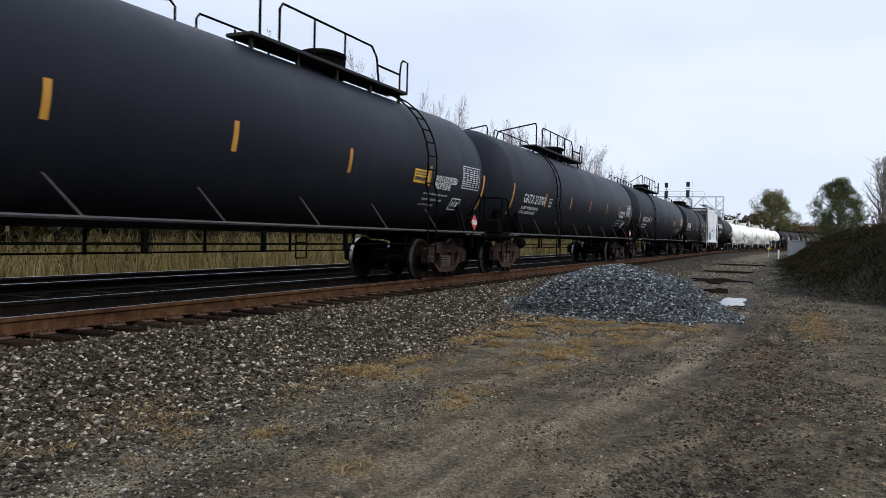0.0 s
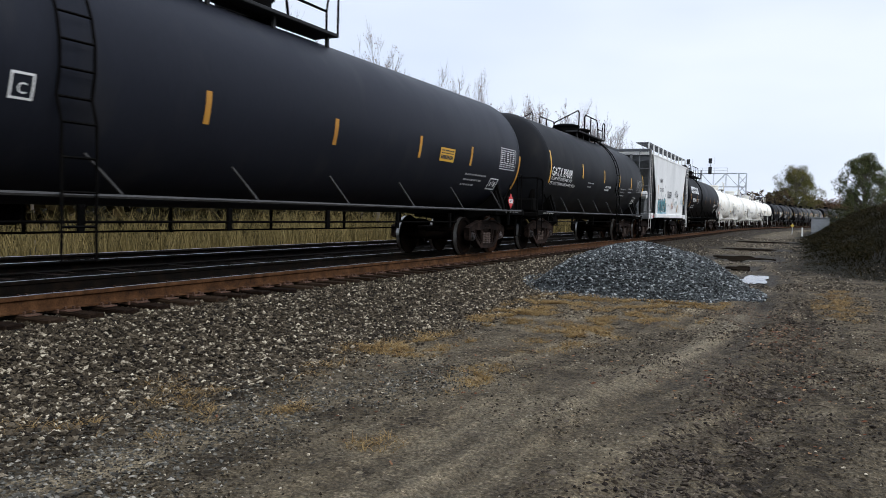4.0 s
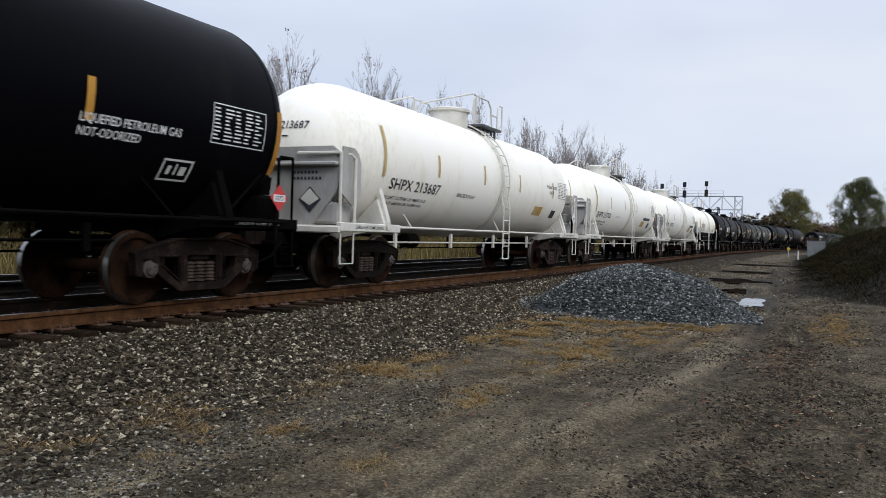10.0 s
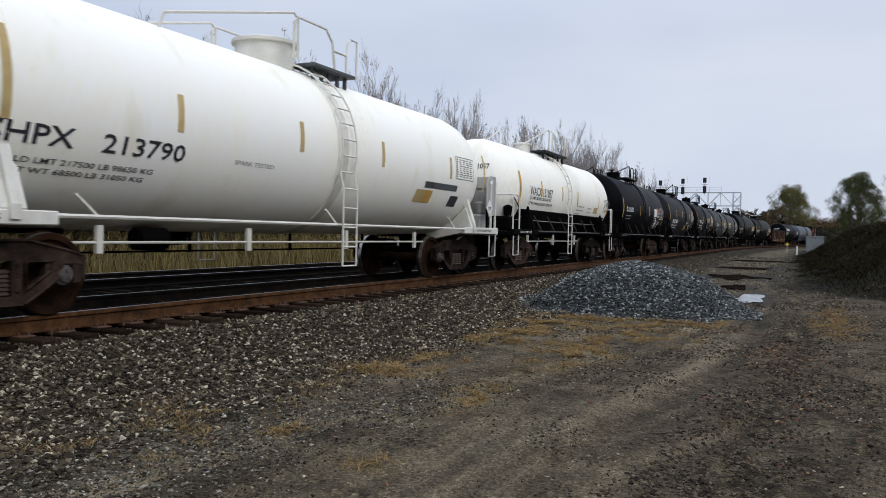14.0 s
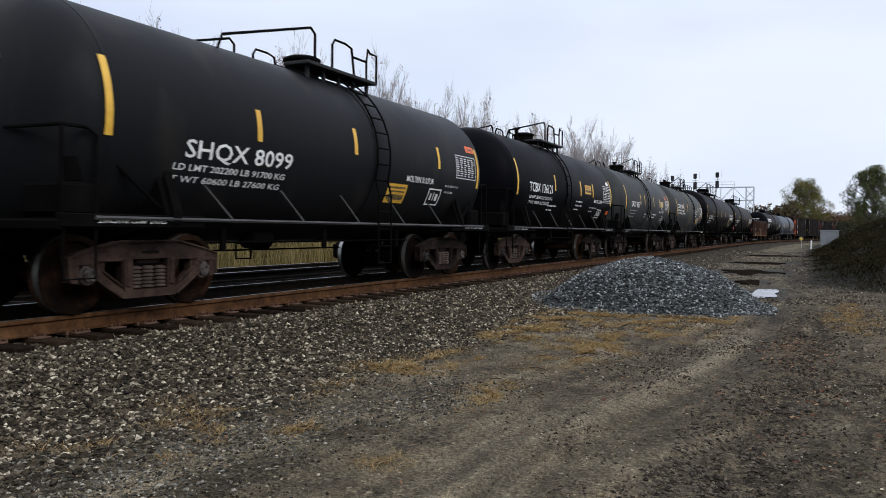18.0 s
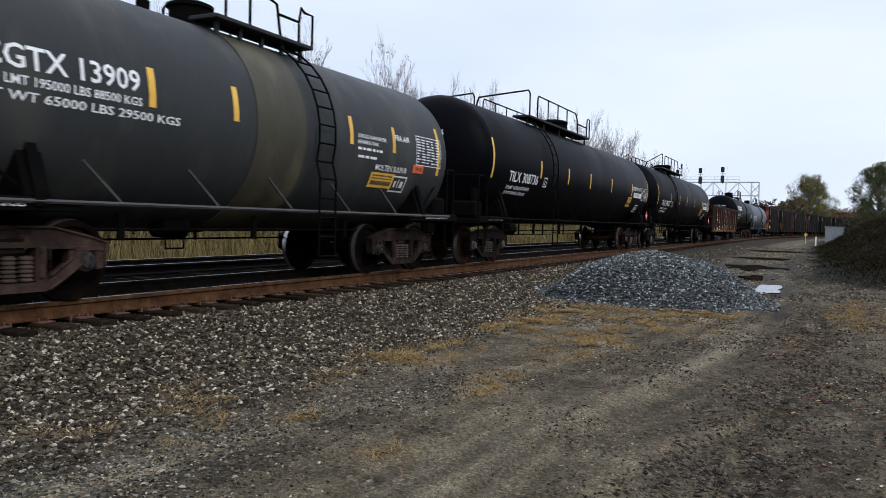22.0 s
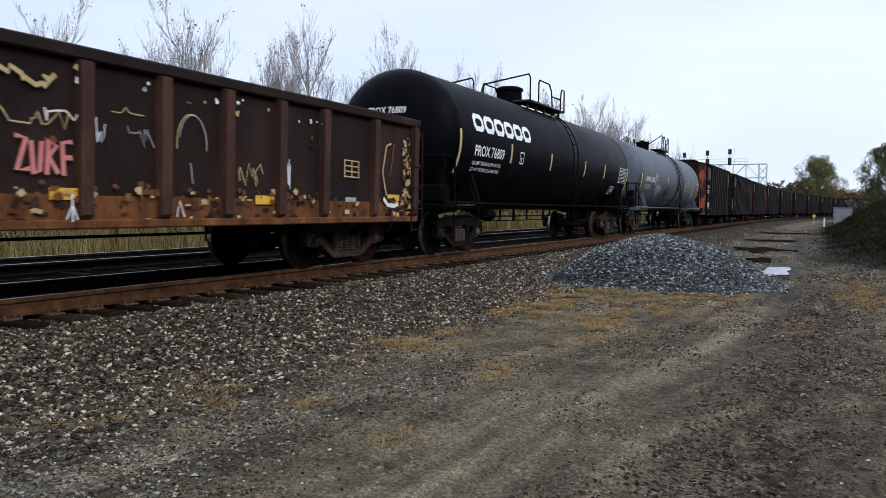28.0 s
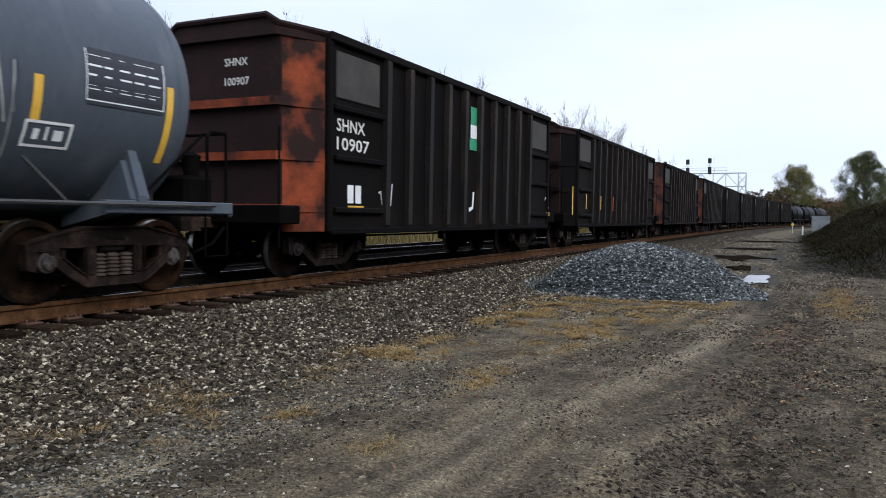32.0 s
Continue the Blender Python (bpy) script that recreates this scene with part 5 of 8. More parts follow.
def side_frame_mesh(sg):
    b = Build()
    x0, x1 = (0.92, 1.06) if sg > 0 else (-1.06, -0.92)
    b.prism([(-1.12, 0.56), (-0.8, 0.62), (0.8, 0.62), (1.12, 0.56), (1.14, 0.66), (0.9, 0.735), (0.45, 0.84), (-0.45, 0.84), (-0.9, 0.735), (-1.14, 0.66)], x0, x1)
    for k in (-1, 1):
        def q(pts):
            p = [(k * y, z) for y, z in pts]
            return p if k > 0 else p[::-1]
        b.prism(q([(0.33, 0.17), (0.46, 0.17), (0.81, 0.42), (0.86, 0.63), (0.77, 0.63), (0.73, 0.48), (0.40, 0.25)]), x0, x1)
        b.prism(q([(0.27, 0.22), (0.38, 0.22), (0.40, 0.66), (0.27, 0.66)]), x0, x1)
        b.prism(q([(1.02, 0.36), (1.12, 0.38), (1.13, 0.64), (1.0, 0.64)]), x0 + 0.01, x1 - 0.01)
        b.prism(q([(0.68, 0.40), (0.77, 0.44), (0.79, 0.64), (0.66, 0.64)]), x0 + 0.01, x1 - 0.01)
        b.box(((x0 + x1) / 2, k * 0.889, 0.598), (0.15, 0.24, 0.07), 0.015)
        # raised rims round the window and along the diagonal
        xo = x1 if sg > 0 else x0
        rim = [(0.43, 0.61), (0.43, 0.31), (0.71, 0.50), (0.75, 0.61)]
        b.tube([(xo, k * y, z) for y, z in rim], 0.016, 5, closed=True)
        b.tube([(xo, k * y, z) for y, z in ((0.42, 0.17), (0.62, 0.29), (0.82, 0.43), (0.87, 0.60))], 0.018, 5)
        b.tube([(xo, k * y, z) for y, z in ((0.0, 0.83), (0.45, 0.83), (0.9, 0.73), (1.14, 0.66), (1.13, 0.40))], 0.02, 5)
        b.box((xo, k * 0.335, 0.46), (0.05, 0.07, 0.34), 0.015)
    b.prism([(-0.40, 0.155), (0.40, 0.155), (0.42, 0.20), (0.36, 0.255), (-0.36, 0.255), (-0.42, 0.20)], x0, x1)
    return b.mesh("side_frame", M_TRUCK, 30)


def spring_mesh(sg):
    b = Build()
    for y in (-0.19, 0.0, 0.19):
        prof = [(0.255, 0.05)]
        for i in range(6):
            z = 0.262 + i * 0.045
            prof += [(z, 0.062), (z + 0.012, 0.078), (z + 0.026, 0.078), (z + 0.036, 0.062)]
        b.lathe(prof + [(0.535, 0.05)], 8, "z", (sg * 1.0, y, 0))
    return b.mesh("spring", M_SPRING, 50)


def bolster_mesh():
    b = Build()
    b.box((0, 0, 0.60), (2.06, 0.38, 0.13), 0.03).box((0, 0, 0.71), (0.8, 0.4, 0.12), 0.03)
    for k in (-1, 1):
        b.box((k * 1.0, 0, 0.70), (0.13, 0.30, 0.06), 0.02)
        b.box((0, k * 0.40, 0.42), (1.5, 0.07, 0.10), 0.02)
        for s in (-1, 1):
            b.box((s * 0.765, k * 0.41, 0.45), (0.09, 0.05, 0.30), 0.015)
    return b.mesh("truck", M_TRUCK, 30)


TRUCK = dict(wheel=wheelset_mesh(), tread=tread_mesh(), hub=hub_mesh(), frame={1: side_frame_mesh(1), -1: side_frame_mesh(-1)},
             spring={1: spring_mesh(1), -1: spring_mesh(-1)}, bolster=bolster_mesh())
WHEELS = []


def add_truck(car, y):
    t = part("truck", TRUCK["bolster"], None, car, "rusty cast-steel freight truck", at=pose(0, y, 0))
    for sg in (1, -1):
        part("side_frame", TRUCK["frame"][sg], None, t)
        part("spring", TRUCK["spring"][sg], None, t)
    for k in (-1, 1):
        w = part("wheelset", TRUCK["wheel"], None, t, at=pose(0, k * 0.889, 0.457))
        WHEELS.append((w, car, k * 0.889))
    return t


# wheelset with tread and bearing caps in one turning mesh
def join_meshes(name, meshes):
    b, mats, index = Build(), [], []
    for i, me in enumerate(meshes):
        b.add([tuple(v.co) for v in me.vertices], [tuple(p.vertices) for p in me.polygons])
        index += [i] * len(me.polygons)
        mats.append(me.materials[0])
    out = b.mesh(name, mats[0], 40)
    for m in mats[1:]:
        out.materials.append(m)
    out.polygons.foreach_set("material_index", index)
    return out


TRUCK["wheel"] = join_meshes("wheelset", (TRUCK["wheel"], TRUCK["tread"], TRUCK["hub"]))


def coupler(car, half, sg):
    b = Build()
    y = sg * half
    b.box((0, y - sg * 0.45, 0.87), (0.16, 0.62, 0.18), 0.02)
    b.prism([(-0.16, y - sg * 0.2), (0.16, y - sg * 0.2), (0.18, y - sg * 0.02), (0.05, y + sg * 0.06), (-0.14, y + sg * 0.02)][::sg], 0.74, 1.0, "xy")
    part("coupler", b, M_TRUCK, car)
    part("air_hose", Build().tube([(0.35, y - sg * 0.5, 0.8), (0.34, y - sg * 0.25, 0.55), (0.2, y - sg * 0.02, 0.42)], 0.025, 6), M_UNDER, car)


def ladder(car, mat, rails, rung_pts, r=0.018, name="ladder"):
    """rails: two polylines; rung_pts: pairs of ends."""
    l = part(name, Build().tube(rails[0], r, 5), mat, car)
    part("stile", Build().tube(rails[1], r, 5), mat, l)
    for a, b in rung_pts:
        part("rung", Build().tube([a, b], r * 0.8, 4), mat, l)
    return l


def railing(car, mat, pts, posts, name="railing", r=0.02):
    g = part(name, Build().tube(pts, r, 6), mat, car)
    for a, b in posts:
        part("post", Build().tube([a, b], r * 0.95, 5), mat, g)
    return g


# ---- tank car ----
CARS = []


def tank_profile(hl, r, head, flat_head):
    k = 8
    pts = []
    for i in range(k + 1):
        a = math.pi / 2 * i / k
        pts.append((-hl + head * (1 - math.cos(a)), max(0.002, r * math.sin(a) ** (0.72 if flat_head else 1.0))))
    return pts + [(-t, q) for t, q in pts[::-1]]


def tank_car(c):
    L, r, zc = c["L"], c.get("r", 1.5), c.get("zc", 2.47)
    half = L / 2
    head = c.get("head", 0.62)
    hl = half - c.get("gap", 0.62)
    rng = random.Random(c["seed"])
    paint, trim = c["paint"], c.get("trim", M_UNDER)
    car = thing("tank_car", None, None, c["label"], "tank car", "cars of the freight train")
    sk = Skin(half, r, zc)
    tank = part("tank", Build().lathe(tank_profile(hl, r, head, c.get("flat", True)), 56, "y", (0, 0, zc)), paint, car, c.get("tank_label", ""), 35)
    if c.get("lower"):
        b = Build()
        a0, n = math.radians(c.get("lower_from", -14)), 14
        for i in range(n + 1):
            a = a0 - (math.pi + 2 * a0) * i / n
            for y in (-hl + head, hl - head):
                b.v.append(((r + 0.004) * math.cos(a), y, zc + (r + 0.004) * math.sin(a)))
        b.f = [(2 * i, 2 * i + 1, 2 * i + 3, 2 * i + 2) for i in range(n)]
        part("lower_band", b, c["lower"], tank, "black lower half", 60)
    for y in c.get("seams", (-hl + head, hl - head)):
        part("weld_seam", Build().lathe([(y - 0.02, r + 0.001), (y - 0.012, r + 0.003), (y + 0.012, r + 0.003), (y + 0.02, r + 0.001)], 56, "y", (0, 0, zc)), paint, tank, smooth=50)
    for y in (q - half for q in c.get("bands", ())):
        part("belly_band", Build().lathe([(y - 0.11, r), (y - 0.11, r + 0.014), (y + 0.11, r + 0.014), (y + 0.11, r)], 48, "y", (0, 0, zc)), c.get("band_paint", paint), tank, smooth=35)
    ty = half - c.get("truck_in", 2.15)
    for sg in (-1, 1):
        add_truck(car, sg * ty)
        coupler(car, half, sg)
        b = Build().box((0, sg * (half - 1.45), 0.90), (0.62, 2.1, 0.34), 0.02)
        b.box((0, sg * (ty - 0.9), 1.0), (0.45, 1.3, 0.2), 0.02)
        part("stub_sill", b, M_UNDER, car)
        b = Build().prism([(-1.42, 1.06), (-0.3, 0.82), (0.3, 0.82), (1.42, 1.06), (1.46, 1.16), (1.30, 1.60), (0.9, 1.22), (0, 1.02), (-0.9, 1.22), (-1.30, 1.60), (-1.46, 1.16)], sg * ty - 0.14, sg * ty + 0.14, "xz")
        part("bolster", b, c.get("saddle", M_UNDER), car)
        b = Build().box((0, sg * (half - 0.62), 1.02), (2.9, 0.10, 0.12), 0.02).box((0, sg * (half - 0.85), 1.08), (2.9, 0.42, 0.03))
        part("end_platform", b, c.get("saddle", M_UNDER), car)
        for s in (-1, 1):
            b = Build().tube([(s * 1.42, sg * (half - 0.66), 1.0), (s * 1.42, sg * (half - 0.66), 0.45), (s * 1.42, sg * (half - 1.06), 0.45), (s * 1.42, sg * (half - 1.06), 1.0)], 0.016, 5)
            part("corner_step", b, trim, car)
            rt, rr = (2.3, 0.03) if c.get("shield") else (2.06, 0.022)
            rl = [(s * 1.44, sg * (half - 1.05), 1.05), (s * 1.44, sg * (half - 1.05), rt - 0.08), (s * 1.40, sg * (half - 0.95), rt), (s * 1.40, sg * (half - 0.66), rt), (s * 0.55, sg * (half - 0.62), rt)]
            railing(car, trim, rl, [((s * 1.40, sg * (half - 0.66), 1.05), (s * 1.40, sg * (half - 0.66), rt))], "end_handrail", rr)
            part("end_brace", Build().tube([(s * 1.30, sg * (half - 1.0), 2.0), (s * 1.38, sg * (half - 2.2), 1.08)], 0.02, 5), M_UNDER, car) if not c.get("shield") else None
            sill = part("side_sill", Build().box((s * 1.42, sg * (half - 1.62), 1.07), (0.10, 2.05, 0.15), 0.012), c.get("saddle", M_UNDER), car)
            if s > 0 and c.get("shoes", True):
                flat = Skin(half, flat=1.472)
                u = 1.05 if sg < 0 else L - 2.0
                dark = c.get("saddle", M_UNDER) is not M_UNDER
                part("lettering", flat.text(Build(), "2 INCH HF COMP SHOES", u, u + 0.95, 1.045, 0.055, 0.01), M_BTXT if dark else M_WTXT, sill)
                part("brake_valve", Build().box((0.95, sg * (half - 0.98), 1.30), (0.62, 0.5, 0.38), 0.05).lathe([(1.5, 0.1), (1.75, 0.13), (1.8, 0.04)], 12, "z", (1.12, sg * (half - 1.0), 0)), P_SHIELD if c.get("saddle") is M_CREAM else M_UNDER, car)
            part("jack_pad", Build().prism([(s * 1.20, 1.75), (s * 1.50, 1.05), (s * 1.50, 1.2), (s * 1.28, 1.85)][::s], sg * ty - 0.06, sg * ty + 0.06, "xz"), c.get("saddle", M_UNDER), car)
    # pipe along each side with slanted stays
    pipe = c.get("pipe", M_UNDER if paint is P_BLACK and L > 16 else M_PIPE)
    for s in (-1, 1):
        x = s * (r + 0.02)
        p = part("side_pipe", Build().tube([(x, -half + 1.0, 1.10), (x, half - 1.0, 1.10)], 0.026, 6), pipe, car)
        if s > 0:
            k = c.get("stays", 6)
            for i in (0, 2, 4) if c.get("few_stays") else range(k):
                y = -ty + 1.0 + (2 * ty - 2.0) * i / (k - 1) + c.get("stay_shift", 0.0)
                part("stay", Build().tube([(x, y, 1.10), (x - 0.12, y - 0.42, 1.55)] if not c.get("few_stays") else [(x, y, 1.10), (x - 0.06, y - 0.24, 1.34)], 0.02, 5), pipe, p)
    # gear under the tank
    part("brake_rod", Build().tube([(0.75, -ty + 1.2, 0.80), (0.75, ty - 1.2, 0.80)], 0.018, 5), trim, car)
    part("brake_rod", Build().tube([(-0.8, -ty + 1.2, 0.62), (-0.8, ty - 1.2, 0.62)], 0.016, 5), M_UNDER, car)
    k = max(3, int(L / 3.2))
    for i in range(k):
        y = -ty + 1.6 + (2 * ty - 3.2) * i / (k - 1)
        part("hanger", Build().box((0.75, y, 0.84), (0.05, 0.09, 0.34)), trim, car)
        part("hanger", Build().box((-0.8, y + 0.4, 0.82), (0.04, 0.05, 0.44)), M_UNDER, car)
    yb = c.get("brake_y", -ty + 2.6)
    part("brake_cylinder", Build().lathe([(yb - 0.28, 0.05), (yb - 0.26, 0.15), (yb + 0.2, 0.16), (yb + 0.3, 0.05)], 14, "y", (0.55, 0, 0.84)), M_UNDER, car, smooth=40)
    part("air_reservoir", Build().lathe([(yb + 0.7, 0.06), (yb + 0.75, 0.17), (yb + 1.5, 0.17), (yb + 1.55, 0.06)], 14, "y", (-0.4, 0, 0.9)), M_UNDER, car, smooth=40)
    # top platform: p0 to p1; a sloping grab rail from g0 to g1; a railing from r0 to r1; a gate at p1 (all from the leading end)
    top = zc + r
    g0, g1, p0, r1, p1 = (q - half for q in c["top"])
    rh = c.get("rail_h", 0.68)
    f0, f1 = (q - half for q in c["deck"]) if c.get("deck") else (p0, p1)
    for s in (-1, 1):
        x = s * 0.86
        g = part("platform", Build().box((s * 0.62, (f0 + f1) / 2, top + 0.02), (0.52, f1 - f0, 0.06), 0.01), c.get("grate", M_GRATE), car)
        for j in range(5):
            part("platform_leg", Build().box((s * 0.74, f0 + 0.15 + (f1 - f0 - 0.3) * j / 4, top - 0.09), (0.05, 0.06, 0.24)), c.get("grate", M_GRATE), g)
        railing(car, trim, [(x * 0.8, g0, top - 0.16), (x * 0.85, g0 + 0.05, top + 0.04), (x, g1 - 0.12, top + rh + 0.04), (x, g1, top + rh - 0.04), (x, g1, top + 0.0)], [], "grab_rail", 0.022)
        n = max(1, round((r1 - p0) / 1.25))
        railing(car, trim, [(x, p0 + 0.7, top), (x, p0 + 0.7, top + rh - 0.1), (x, p0 + 0.78, top + rh), (x, r1 - 0.2, top + rh), (x, r1, top + 0.5), (x, r1 + 0.1, top)],
                [((x, p0 + 0.7 + (r1 - 0.2 - p0 - 0.7) * i / n, top), (x, p0 + 0.7 + (r1 - 0.2 - p0 - 0.7) * i / n, top + rh)) for i in range(1, n)] , "top_railing", 0.022)
        railing(car, trim, [(x, r1 + 0.02, top + 0.36), (x, p1 - 0.35, top + 0.36), (x, p1 - 0.3, top + 0.6), (x, p1 - 0.22, top + rh), (x, p1, top + rh), (x, p1, top)], [((x, p1 - 0.35, top), (x, p1 - 0.35, top + 0.4))], "side_gate", 0.022)
    for dy, rad, hh in c.get("domes", ((0.0, 0.34, 0.42),)):
        hh *= 1.25
        b = Build().lathe([(top - 0.08, rad), (top + hh * 0.72, rad), (top + hh * 0.74, rad * 1.12), (top + hh * 0.86, rad * 1.12), (top + hh * 0.97, rad * 0.8), (top + hh, 0.05)], 22, "z", (0, dy - half, 0))
        d = part("manway", b, c.get("dome_paint", trim), car, "domed valve housing" if hh > 0.3 else "", 40)
        part("hinge", Build().box((0.0, dy - half + rad, top + hh * 0.78), (0.14, 0.12, 0.1), 0.02), c.get("dome_paint", trim), d)
    for dy in c.get("valves", ()):
        part("valve", Build().lathe([(top - 0.05, 0.09), (top + 0.12, 0.09), (top + 0.12, 0.05), (top + 0.34, 0.05), (top + 0.36, 0.1), (top + 0.4, 0.1)], 10, "z", (0.15, dy - half, 0)), trim, car)
    # ladder up the near and the far side
    ly = c["ladder"] - half
    for s in (-1, 1):
        rails, rungs = [[], []], []
        for i in range(15):
            t = i / 14
            if t < 0.3:
                p = (s * (r + 0.12), 0, 0.42 + (zc - 0.6 - 0.42) * t / 0.3)
            else:
                a = -0.4 + (t - 0.3) / 0.7 * 1.75
                p = (s * (r + 0.10) * math.cos(a), 0, zc + (r + 0.10) * math.sin(a))
            for k, dy in ((0, -0.21), (1, 0.21)):
                rails[k].append((p[0], ly + dy, p[2]))
            rungs.append(((p[0], ly - 0.21, p[2]), (p[0], ly + 0.21, p[2])))
        ladder(car, trim, rails, rungs)
    if c.get("shield"):
        pts = [(-0.8, 1.06), (0.8, 1.06), (1.3, 1.65), (1.40, 2.0), (1.38, 2.30), (1.22, 2.42), (-1.22, 2.42), (-1.38, 2.30), (-1.40, 2.0), (-1.3, 1.65)]
        for sg in (-1, 1):
            q = part("head_shield", Build().prism(pts, sg * (hl + 0.03), sg * (hl + 0.06), "xz"), P_SHIELD, car, "grimy grey half-height end shield")
            part("shield_lip", Build().box((0, sg * (hl + 0.10), 2.12), (2.7, 0.14, 0.07), 0.02), P_SHIELD, q)
            for s in (-1, 1):
                # side wing that wraps back round the head, its upper corner rounded
                y0, y1 = sg * (hl + 0.05), sg * (hl - 0.52)
                wing = [(y0, 1.62), (y1 + sg * 0.25, 1.42), (y1, 1.62), (y1, 2.16), (y1 + sg * 0.08, 2.32), (y1 + sg * 0.22, 2.41), (y0, 2.41)]
                part("shield_wing", Build().prism(wing if sg < 0 else wing[::-1], s * 1.405 - 0.015, s * 1.405 + 0.015, "yz"), P_SHIELD, q)
            if sg < 0:
                b = Build()
                for i, (z, n) in enumerate(((1.98, 7), (1.88, 8))):
                    for j in range(n):
                        b.box((0.45 + 0.075 * j, -hl - 0.064, z), (0.045, 0.004, 0.05))
                tagged(part("shield_print", b, M_BTXT, q), kind="stuff")
                d = Build().prism([(0.78, 1.3), (1.0, 1.52), (0.78, 1.74), (0.56, 1.52)], -hl - 0.075, -hl - 0.062, "xz")
                d = part("placard", d, M_BTXT, q, "black-bordered white hazard placard")
                part("placard_face", Build().prism([(0.78, 1.42), (0.97, 1.53), (0.78, 1.71), (0.59, 1.53)], -hl - 0.079, -hl - 0.076, "xz"), M_CREAM, d)
    # markings
    stripe = c.get("stripe", M_YEL)
    for u, z, h in c.get("stripes", ()):
        part("reflective_stripe", sk.patch(Build(), u, z, 0.10, h), stripe, car)
    for entry in c.get("texts", ()):
        part("lettering", sk.text(Build(), *entry[:5]), entry[5], car)
    for u0, u1, z, h, mat in c.get("maker", ()):
        w = (u1 - u0) / 6
        for i in range(6):
            part("maker_mark", sk.block(Build(), u0 + i * w, z, w * 0.9, h, 0.11), mat, car)
    for u, z, rows, mat in c.get("print", ()):
        b = Build()
        for i, wd in enumerate(rows):
            words = [w for x in wd for w in ((x,) if x < 0.18 else (x * 0.3, x * 0.2, x * 0.35))]
            sk.bars(b, u + 0.03 * (i % 2), z - i * 0.13, words, 0.042, 0.04)
        tagged(part("small_print", b, mat, car), kind="stuff")
    for u, z, w, h, mat in c.get("patches", ()):
        st = part("sticker", sk.patch(Build(), u, z, w, h, 0.001), mat, car)
        if mat is M_YEL and w >= 0.55:
            b = Build()
            for zz, hh, n in ((0.76, 0.1, 7), (0.58, 0.08, 6), (0.18, 0.28, 9)):
                for k in range(n):
                    sk.patch(b, u + w * (0.07 + 0.86 * k / n), z + h * zz, w * 0.7 / n, h * hh, 0.002)
            tagged(part("sticker_print", b, M_BTXT, st), kind="stuff")
    for u, z, w, h, mat in c.get("panels", ()):
        tagged(part("data_panel", sk.panel(Build(), u, z, w, h, rng), mat, car), kind="stuff")
    for u, z, w, h, mat in c.get("frames", ()):
        b = sk.outline(Build(), u, z, w, h, 0.03)
        sk.patch(b, u + w * 0.45, z + h * 0.3, 0.03, h * 0.5)
        sk.patch(b, u + w * 0.2, z + h * 0.3, w * 0.12, h * 0.4)
        sk.patch(b, u + w * 0.62, z + h * 0.3, w * 0.2, h * 0.4)
        part("stencil_box", b, mat, car)
    for u, z, w, h, mat in c.get("outlines", ()):
        part("plate_box", sk.outline(Build(), u, z, w, h, 0.025), mat, car)
    for i, (u, z, pts, wd, mat) in enumerate(c.get("scrawl", ())):
        part("spray_mark", sk.stroke(Build(), [(u + a, z + q) for a, q in pts], wd, 0.0003 * i), mat, car)
    for u, z, number in c.get("placards", ()):
        placard(car, sk, u, z, number, M_WTXT if number == "1789" else None)
    if c.get("end_text"):
        b = Build()
        body, size, mat = c["end_text"]
        vs, fs = letters(body, size, 0.012)
        y0 = -hl

        def on_head(x, z):
            q = min(0.999, math.hypot(x, z - zc) / r)
            e = (1 / 0.72) if c.get("flat", True) else 1.0
            t = q ** e
            return (x, y0 + head * (1 - math.sqrt(max(0.0, 1 - t * t))) - 0.012, z)
        b.add([on_head(-0.42 + x * 0.85, zc + (0.40 if c.get("shield") else 0.48) + z) for x, z in vs], fs)
        for i in range(3):
            for a, w in ((-0.45, 0.14), (-0.25, 0.10), (-0.11, 0.16), (0.1, 0.12))[: 4 - i]:
                z = zc + (0.25 if c.get("shield") else 0.33) - i * 0.12
                k = len(b.v)
                b.v += [on_head(a, z), on_head(a + w, z), on_head(a + w, z + 0.028), on_head(a, z + 0.028)]
                b.f.append((k, k + 1, k + 2, k + 3))
        part("end_lettering", b, mat, car)
    CARS.append((car, L, ty))
    return car


def placard(car, sk, u, z, number, mat=None):
    """A small red diamond on a post with its four-figure number on a white bar."""
    x = sk.r + 0.06
    y = -sk.half + u
    b = Build()
    s = 0.19
    b.prism([(y - s, z), (y, z - s), (y + s, z), (y, z + s)], x, x + 0.012)
    p = part("placard", b, mat or M_RED, car, "white diamond hazard placard" if mat else "red diamond hazard placard")
    part("number_bar", Build().prism([(y - 0.13, z - 0.05), (y + 0.13, z - 0.05), (y + 0.13, z + 0.05), (y - 0.13, z + 0.05)], x + 0.012, x + 0.016), M_WTXT, p)
    vs, fs = letters(number, 0.10, 0.01)
    part("number", Build().add([(x + 0.0185, y - 0.115 + a, z - 0.034 + q) for a, q in vs], fs), M_BTXT, p)
    part("bracket", Build().box((x - 0.05, y, z - 0.3), (0.05, 0.06, 0.6)), M_UNDER, p)
    return p


